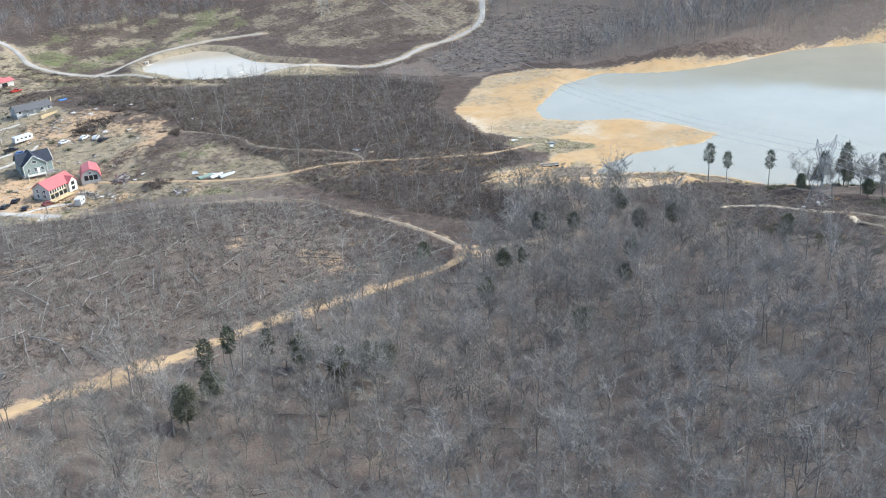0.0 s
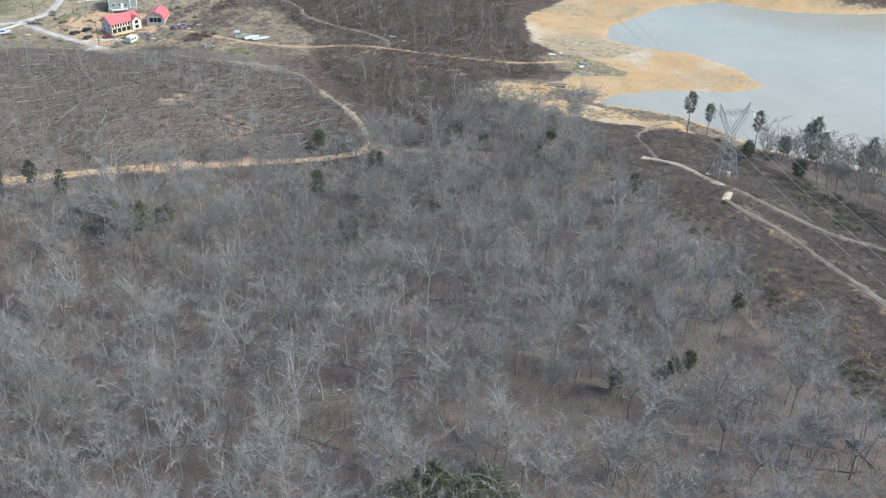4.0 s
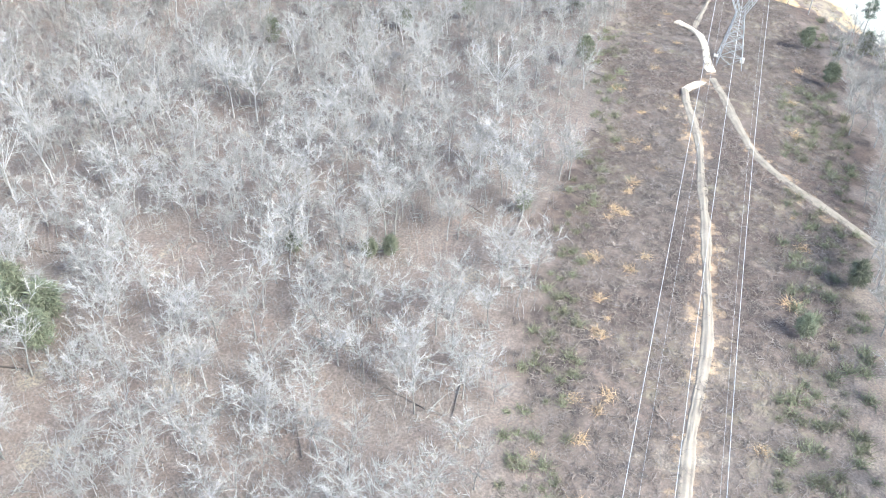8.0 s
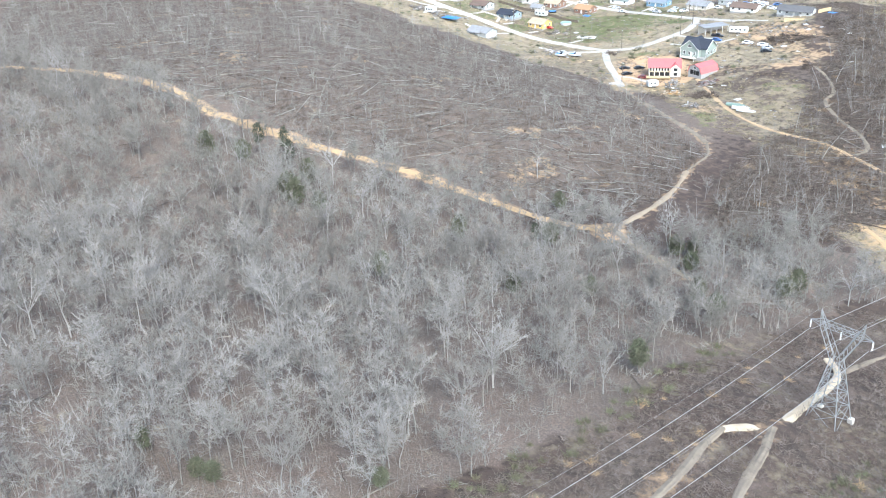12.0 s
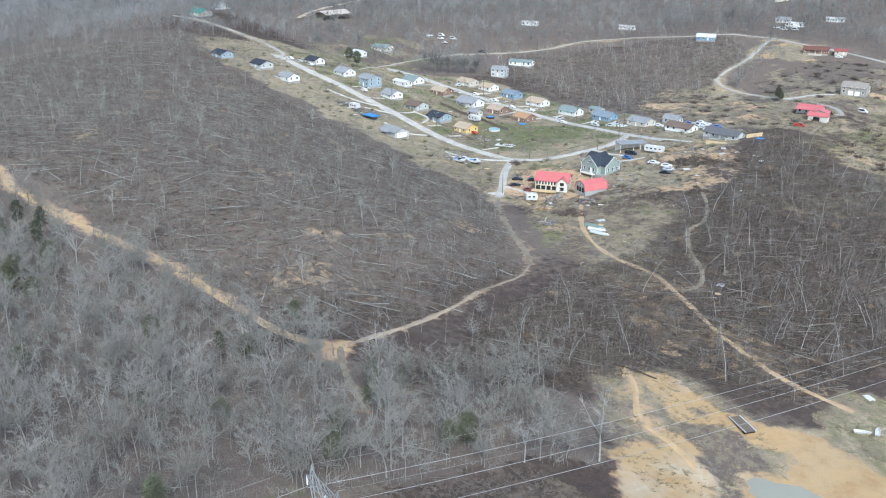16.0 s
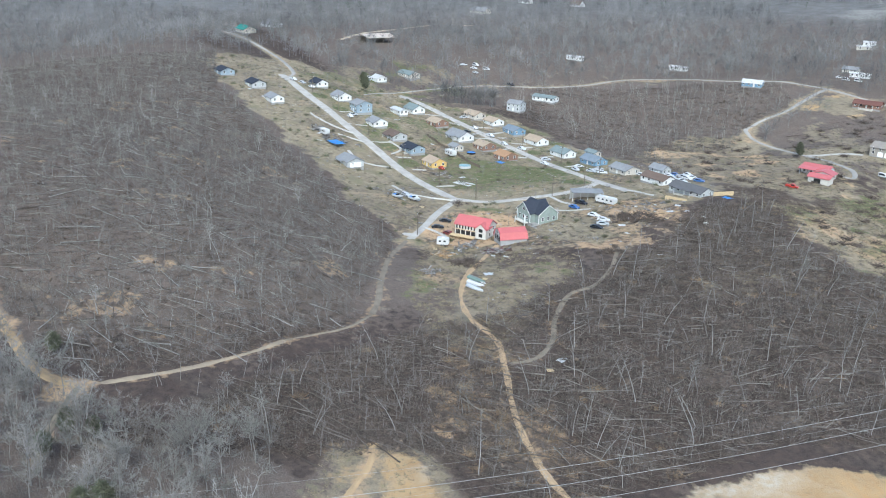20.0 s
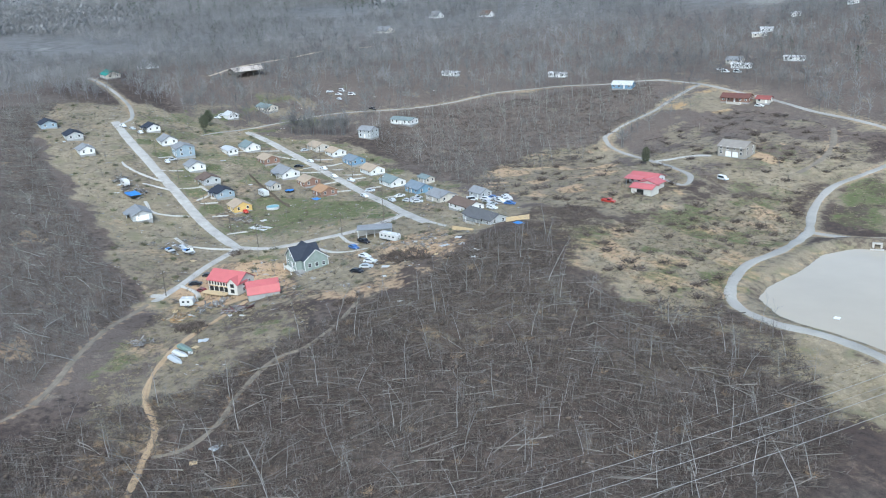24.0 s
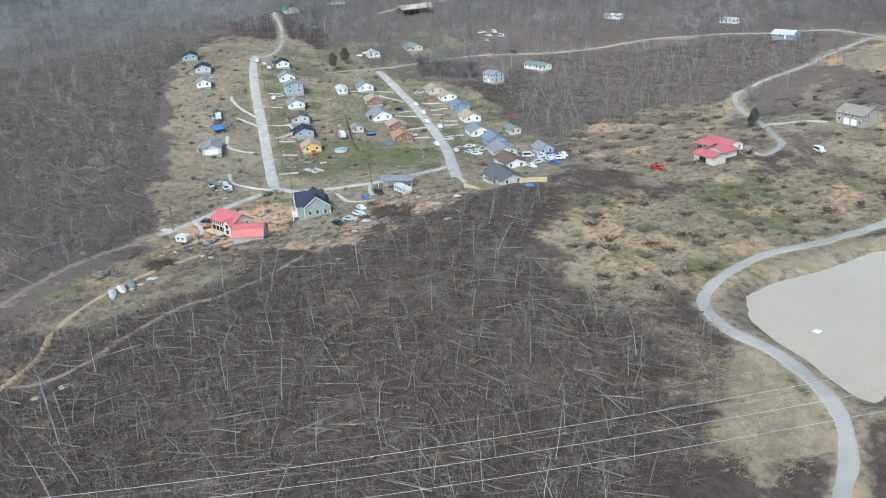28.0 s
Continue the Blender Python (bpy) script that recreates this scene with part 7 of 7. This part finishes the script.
for n, (dx, dy) in enumerate(((-88, 470), (-82, 476), (-76, 468), (-70, 462), (-64, 474), (-92, 464), (-58, 470), (-80, 452), (-84, 446), (-75, 446), (-66, 442), (-90, 388), (-86, 384), (-94, 380), (-80, 390), (-76, 394), (-72, 397), (-56, 382), (-53, 379), (-50, 377),
                              (-150, 391), (-160, 392), (-238, 383), (-246, 380), (-228, 380), (-294, 370), (-300, 376), (-306, 366), (-250, 470), (-180, 432), (-188, 436), (-232, 440), (-270, 436), (-140, 395), (68, 352), (72, 354), (-40, 437), (6, 372), (10, 366))):
    tint = (WHITE_METAL, WHITE_METAL, CAR_PAINT["silver"], PLANK, WHITE_METAL)[n % 5]
    word = ("white metal", "white metal", "grey metal", "pale plywood", "white metal")[n % 5]
    bent_sheet("debris_panel", dx, dy, n * 47, 1.2 + (n * 7 % 5) * 0.5, 0.9 + (n * 3 % 4) * 0.4, tint, f"torn {word} panel lying on bare ground", "debris")


def plank_fence(x, y, yaw, count):
    b = tagged(new("plank_fence"), "new yellow plank fence section by the ranch house", "fence", "plank fences")
    b.matrix_basis = pose(x, y, land_at(x, y), 0, 0, yaw)
    for i in range(count):
        box("board", (i * 0.25 - 0.11, -0.02, -0.3, i * 0.25 + 0.11, 0.02, 1.75 + 0.04 * (i % 3)), PLANK, b)
    for i in range(0, count + 1, 10):
        box("post", (i * 0.25 - 0.06, 0.02, -0.5, i * 0.25 + 0.06, 0.14, 1.7), PLANK, b)


def heap(name, x, y, spread, count, shapes, sizes, material, label, category):
    xy = np.stack([x + rng.normal(size=count) * spread, y + rng.normal(size=count) * spread], 1)
    planted(name, xy, shapes, sizes, material, label, category)


def splintered():
    """Broken boards and splinters lying across each other."""
    bits = []
    for _ in range(12):
        at, a, w, d = rng.normal(size=2) * 0.7, rng.uniform(0, 6.3), rng.uniform(0.4, 1.7), rng.uniform(0.06, 0.35)
        ex, ey = np.array([math.cos(a), math.sin(a), rng.normal() * 0.3]) * w, np.array([-math.sin(a), math.cos(a), rng.normal() * 0.3]) * d
        top = np.array([at[0], at[1], rng.uniform(0.2, 1.0)]) + np.array([-ex - ey, ex - ey, ex + ey, ey - ex])
        bits.append((np.concatenate([top, top - [0, 0, 0.07]]), np.array([(0, 1, 2), (0, 2, 3), (4, 6, 5), (4, 7, 6), (0, 4, 5), (0, 5, 1), (1, 5, 6), (1, 6, 2), (2, 6, 7), (2, 7, 3), (3, 7, 4), (3, 4, 0)])))
    return joined(bits)


SPLINTERS = [splintered() for _ in range(4)]
TANGLES = [joined([brush_clump(1.4, 46, 1.6, 0.07), fallen_log(3.2, 0.1, 4)]) for _ in range(3)]
MAROON_BITS = varied("maroon_wreckage", [(0.15, 0.05, 0.05), (0.40, 0.38, 0.36), (0.10, 0.09, 0.085), (0.24, 0.10, 0.09)], island=True)
ORANGE_BITS = varied("orange_rubble", [(0.55, 0.32, 0.10), (0.40, 0.24, 0.12), (0.60, 0.52, 0.40)], island=True)
heap("brush_heap", -72, 381, 2.6, 26, TANGLES, (0.6, 1.3), BRUSH, "dark tangled heap of branches below the barn", "brush heap")
heap("wreckage_heap", -80.5, 396, 2.2, 18, SPLINTERS, (0.5, 1.2), MAROON_BITS, "maroon and grey wreckage heaped beside the barn", "debris")
heap("orange_rubble_heap", -84, 379, 1.6, 12, SPLINTERS, (0.4, 0.9), ORANGE_BITS, "orange rubble and splintered boards on grass", "debris")
heap("scrap_heap", -66, 366, 1.8, 14, SPLINTERS, (0.4, 0.9), YARD_BITS, "pale scrap heap on rough ground", "debris")
heap("deck_rubble", -94, 391, 2.6, 16, SPLINTERS, (0.4, 0.9), YARD_BITS, "boards and rubble below the new deck", "debris")
heap("bulldozed_heap", -82, 453, 3.0, 30, TANGLES, (0.6, 1.3), BRUSH, "long dark heap of bulldozed branches behind the lots", "brush heap")
heap("log_heap", -52, 425, 2.6, 22, TANGLES, (0.5, 1.1), BRUSH, "dark logs heaped beside the dirt path", "brush heap")
heap("wrecked_shed", -243, 384, 2.0, 16, SPLINTERS, (0.6, 1.2), YARD_BITS, "flattened shed of torn white panels", "debris")
heap("yard_wreckage", -187, 426, 2.2, 14, SPLINTERS, (0.4, 0.9), YARD_BITS, "scattered wreckage on the brown lawn", "debris")
heap("tarp_house_rubble", -229, 388, 3.0, 24, SPLINTERS, (0.5, 1.1), YARD_BITS, "splintered boards round the tarped wreck", "debris")
heap("straw_lot_rubble", -88, 466, 5.0, 26, SPLINTERS, (0.3, 0.8), YARD_BITS, "pale boards strewn over orange dirt", "debris")
heap("roadside_rubble", -158, 392, 4.0, 18, SPLINTERS, (0.3, 0.8), YARD_BITS, "boards and torn siding beside the lane", "debris")
heap("evergreen_hedge", -136, 423, 1.4, 8, [brush_clump(0.9, 110, 1.3, 0.045)], (0.7, 1.2), SHRUB, "dark clipped shrubs at the street corner", "shrubs")
heap("corner_thicket", -141, 412, 2.4, 14, TANGLES, (0.5, 1.0), BRUSH, "brown thicket beside the street corner", "shrubs")


def upturned_boat(x, y, yaw, long, material, label):
    """A hull lying keel up: rounded sides, a pointed bow, a square stern and a keel strip."""
    b = tagged(new("upturned_boat"), label, "boat", "wrecked boats below the houses")
    b.matrix_basis = pose(x, y, land_at(x, y) + 0.05, 0, 0, yaw)
    n, m = 9, 7
    pts = []
    for i in range(n):
        u = i / (n - 1)
        half = 1.05 * min(1.0, 1.9 * (1 - u) ** 0.7) + 0.02
        high = 0.85 - 0.25 * u * u
        pts += [(long * (u - 0.5), half * math.cos(math.pi * j / (m - 1)), high * math.sin(math.pi * j / (m - 1)) ** 0.7) for j in range(m)]
    bm = bmesh.new()
    vs = [bm.verts.new(p) for p in pts]
    for i in range(n - 1):
        for j in range(m - 1):
            bm.faces.new((vs[i * m + j], vs[i * m + j + 1], vs[(i + 1) * m + j + 1], vs[(i + 1) * m + j]))
    bm.faces.new(vs[:m])
    bm_mesh("hull", bm, material, b)
    box("keel_strip", (-long / 2, -0.05, 0.82, long * 0.25, 0.05, 0.92), STEEL, b)


upturned_boat(-53.5, 376.5, 20, 7.0, rough_paint("green_hull", (0.16, 0.22, 0.19), (0.12, 0.16, 0.14), 1.0, 0.5), "dull green boat lying keel up on rough ground")
upturned_boat(-50, 374.5, 24, 6.5, WHITE_METAL, "white boat lying keel up on rough ground")
upturned_boat(-46.5, 372.5, 16, 7.0, CAR_PAINT["silver"], "silver boat lying keel up on rough ground")


def boat_on_trailer(x, y, yaw, label):
    b = tagged(new("trailered_boat"), label, "boat", "boats on trailers")
    b.matrix_basis = pose(x, y, land_at(x, y) + 0.05, 0, 0, yaw)
    prism("hull", [(-2.6, 0.75), (1.6, 0.75), (2.9, 1.5), (-2.6, 1.45)], -0.95, 0.95, WHITE_METAL, b, "y")
    prism("windscreen", [(-0.2, 1.47), (0.5, 1.47), (0.2, 1.95), (-0.1, 1.95)], -0.8, 0.8, GLASS, b, "y")
    box("cockpit_cover", (-2.4, -0.8, 1.46, -0.3, 0.8, 1.55), TARP, b, label="blue canvas cover")
    box("trailer_frame", (-2.4, -0.5, 0.55, 3.4, 0.5, 0.68), STEEL, b)
    for wy in (-1.05, 1.05):
        wheel(b, -0.9, wy, 0.3)


boat_on_trailer(-152, 389, 15, "white boat on a steel trailer beside the lane")
boat_on_trailer(-149, 395, 20, "white covered boat on a steel trailer beside the lane")
plank_fence(-95, 480, 30, 36)
plank_fence(-88, 498, 80, 36)


def dock(x, y, yaw):
    b = tagged(new("grounded_dock"), "grey plank dock stranded on orange sand", "dock")
    b.matrix_basis = pose(x, y, land_at(x, y), 0, 0, yaw)
    for i in range(14):
        box("plank", (-3.5 + i * 0.5, -1.5, 0.45, -3.05 + i * 0.5, 1.5, 0.52), POLE_WOOD, b)
    for s in (-1.3, 1.3):
        box("rail", (-3.6, s - 0.08, 0.52, 3.6, s + 0.08, 0.68), WHITE_METAL, b)
    for s in (-2.6, 0, 2.6):
        box("float", (s - 0.5, -1.3, -0.1, s + 0.5, 1.3, 0.45), RUBBER, b)


dock(60, 316, -20)


def rowing_boat(x, y, yaw, label):
    bm = bmesh.new()
    outer = [(-1.8, -0.6), (-1.8, 0.6), (0.6, 0.65), (2.1, 0.0), (0.6, -0.65)]
    low = [bm.verts.new((a * 0.85, c * 0.7, 0.0)) for a, c in outer]
    top = [bm.verts.new((a, c, 0.5)) for a, c in outer]
    inn = [bm.verts.new((a * 0.9, c * 0.85, 0.45)) for a, c in outer]
    flo = [bm.verts.new((a * 0.8, c * 0.6, 0.12)) for a, c in outer]
    bm.faces.new(low)
    bm.faces.new(flo)
    for p, q in ((low, top), (top, inn), (inn, flo)):
        for i in range(5):
            bm.faces.new((p[i], p[(i + 1) % 5], q[(i + 1) % 5], q[i]))
    ob = bm_mesh("rowing_boat", bm, WHITE_METAL)
    ob.matrix_basis = pose(x, y, land_at(x, y) + 0.02, 0, 0, yaw)
    tagged(ob, label, "boat", "boats on the shore")


rowing_boat(76, 337, 40, "small white boat pulled up on muddy shore")
rowing_boat(78, 340, 120, "small white boat beside another on the shore")


def pond_outlet():
    b = tagged(new("pond_outlet"), "pale concrete outlet on the pond bank", "outlet")
    x, y = -20, 606
    b.matrix_basis = pose(x, y, POND_Z - 0.3, 0, 0, 40)
    box("slab", (-2.2, -2.2, 0, 2.2, 2.2, 0.5), CONCRETE, b)
    for s in (-1.3, 1.3):
        box("pillar", (s - 0.35, -0.5, 0.5, s + 0.35, 0.5, 2.0), CONCRETE, b)
    box("lintel", (-1.7, -0.55, 2.0, 1.7, 0.55, 2.4), CONCRETE, b)


pond_outlet()
raft = tagged(new("pond_raft"), "small pale raft floating on the muddy pond", "raft")
raft.matrix_basis = pose(18, 548, POND_Z, 0, 0, 30)
for i in range(6):
    box("plank", (-0.9 + i * 0.3, -0.9, 0.12, -0.64 + i * 0.3, 0.9, 0.2), TRIM, raft)
for s in (-0.6, 0.6):
    box("float", (-0.95, s - 0.2, -0.15, 0.95, s + 0.2, 0.12), WHITE_METAL, raft)


def driveway(points, half, label):
    road("driveway", points, half, CONCRETE, label)


for pts in ([(-196, 412), (-196, 421)], [(-215, 410), (-222, 419), (-232, 417)], [(-256, 404), (-256, 414)], [(-276, 404), (-278, 413)], [(-198, 405), (-204, 392), (-216, 390)], [(-240, 402), (-262, 390), (-276, 388)], [(-230, 403), (-240, 393)],
            [(-231, 406), (-231, 418)], [(-213, 407), (-212, 420)], [(-226, 485), (-227, 495)], [(-268, 482), (-266, 492)], [(-248, 484), (-248, 491)], [(-206, 469), (-206, 480)], [(-251, 471), (-254, 477)], [(-287, 446), (-289, 470)], [(-127, 437), (-110, 442), (-102, 450)], [(-169, 414), (-168, 424)], [(-225, 480), (-222, 470)], [(-245, 478), (-245, 467)], [(-270, 474), (-282, 462)], [(-205, 487), (-206, 495)], [(-235, 484), (-236, 496)], [(-255, 482), (-258, 494)], [(-183, 488), (-184, 498)], [(-134, 450), (-122, 449), (-112, 450)], [(-146, 412), (-156, 398), (-170, 394)],
            [(-120, 481), (-104, 482)], [(-118, 386), (-108, 390), (-100, 388)]):
    driveway(pts, 0.85, "pale concrete driveway to a house")


def carport(x, y, yaw):
    """A low open shelter: flat grey roof on posts with one closed side."""
    b = tagged(new("carport"), "low open carport with a flat grey metal roof", "carport")
    lo, hi = low_ground(x, y, yaw, 13, 6)
    b.matrix_basis = pose(x, y, hi, 0, 0, yaw)
    prism("roof", [(-3.1, 2.5), (3.1, 2.8), (3.1, 2.95), (-3.1, 2.65)], -6.6, 6.6, R_GREY, b)
    box("back_wall", (-6.4, 2.7, lo - hi - 0.4, 6.4, 2.85, 2.75), PALE, b)
    for px in np.linspace(-6.2, 6.2, 5):
        box("post", (px - 0.08, -2.9, lo - hi - 0.4, px + 0.08, -2.74, 2.52), TRIM, b)


carport(-119, 459, 68)


def ring_object(name, x, y, r, h, wall, top, label, category, top_name):
    v, f = tube([(0, 0, 0), (0, 0, h)], [r, r], 20)
    base = mesh_object(name, v, f, wall)
    base.matrix_basis = pose(x, y, land_at(x, y), 0, 0, 0)
    v, f = tube([(0, 0, h - 0.1), (0, 0, h - 0.06)], [r * 0.97, 0.01], 20)
    mesh_object(top_name, v, f, top, base)
    tagged(base, label, category)


ring_object("trampoline", -216, 454, 2.2, 0.8, RUBBER, TARP, "round trampoline with a blue mat on grass", "trampoline", "mat")
ring_object("garden_pool", -194, 440, 2.8, 1.1, WHITE_METAL, rough_paint("pool_cover", (0.20, 0.34, 0.36), (0.16, 0.28, 0.30), 0.8, 0.4), "round above-ground pool with a pale teal cover", "pool", "cover")


def yard_fence(points, label):
    """A weathered board fence: posts, rails and boards."""
    for (ax, ay), (bx, by) in zip(points[:-1], points[1:]):
        n = int(math.hypot(bx - ax, by - ay) / 2.4)
        yaw = math.degrees(math.atan2(by - ay, bx - ax))
        for i in range(n):
            px, py = ax + (bx - ax) * (i + 0.5) / n, ay + (by - ay) * (i + 0.5) / n
            b = tagged(new("yard_fence"), label, "fence", "yard fence panels")
            b.matrix_basis = pose(px, py, land_at(px, py), 0, 0, yaw)
            box("post", (-1.26, -0.05, -0.4, -1.14, 0.05, 1.5), POLE_WOOD, b)
            for z in (0.3, 1.15):
                box("rail", (-1.2, 0.05, z, 1.2, 0.09, z + 0.1), POLE_WOOD, b)
            for k in range(8):
                box("board", (-1.14 + k * 0.29, 0.09, 0.05, -0.88 + k * 0.29, 0.115, 1.4 + 0.04 * (k % 3)), POLE_WOOD, b)


yard_fence([(-246, 443), (-225, 444), (-204, 445), (-192, 447)], "weathered brown board fence between the back yards")
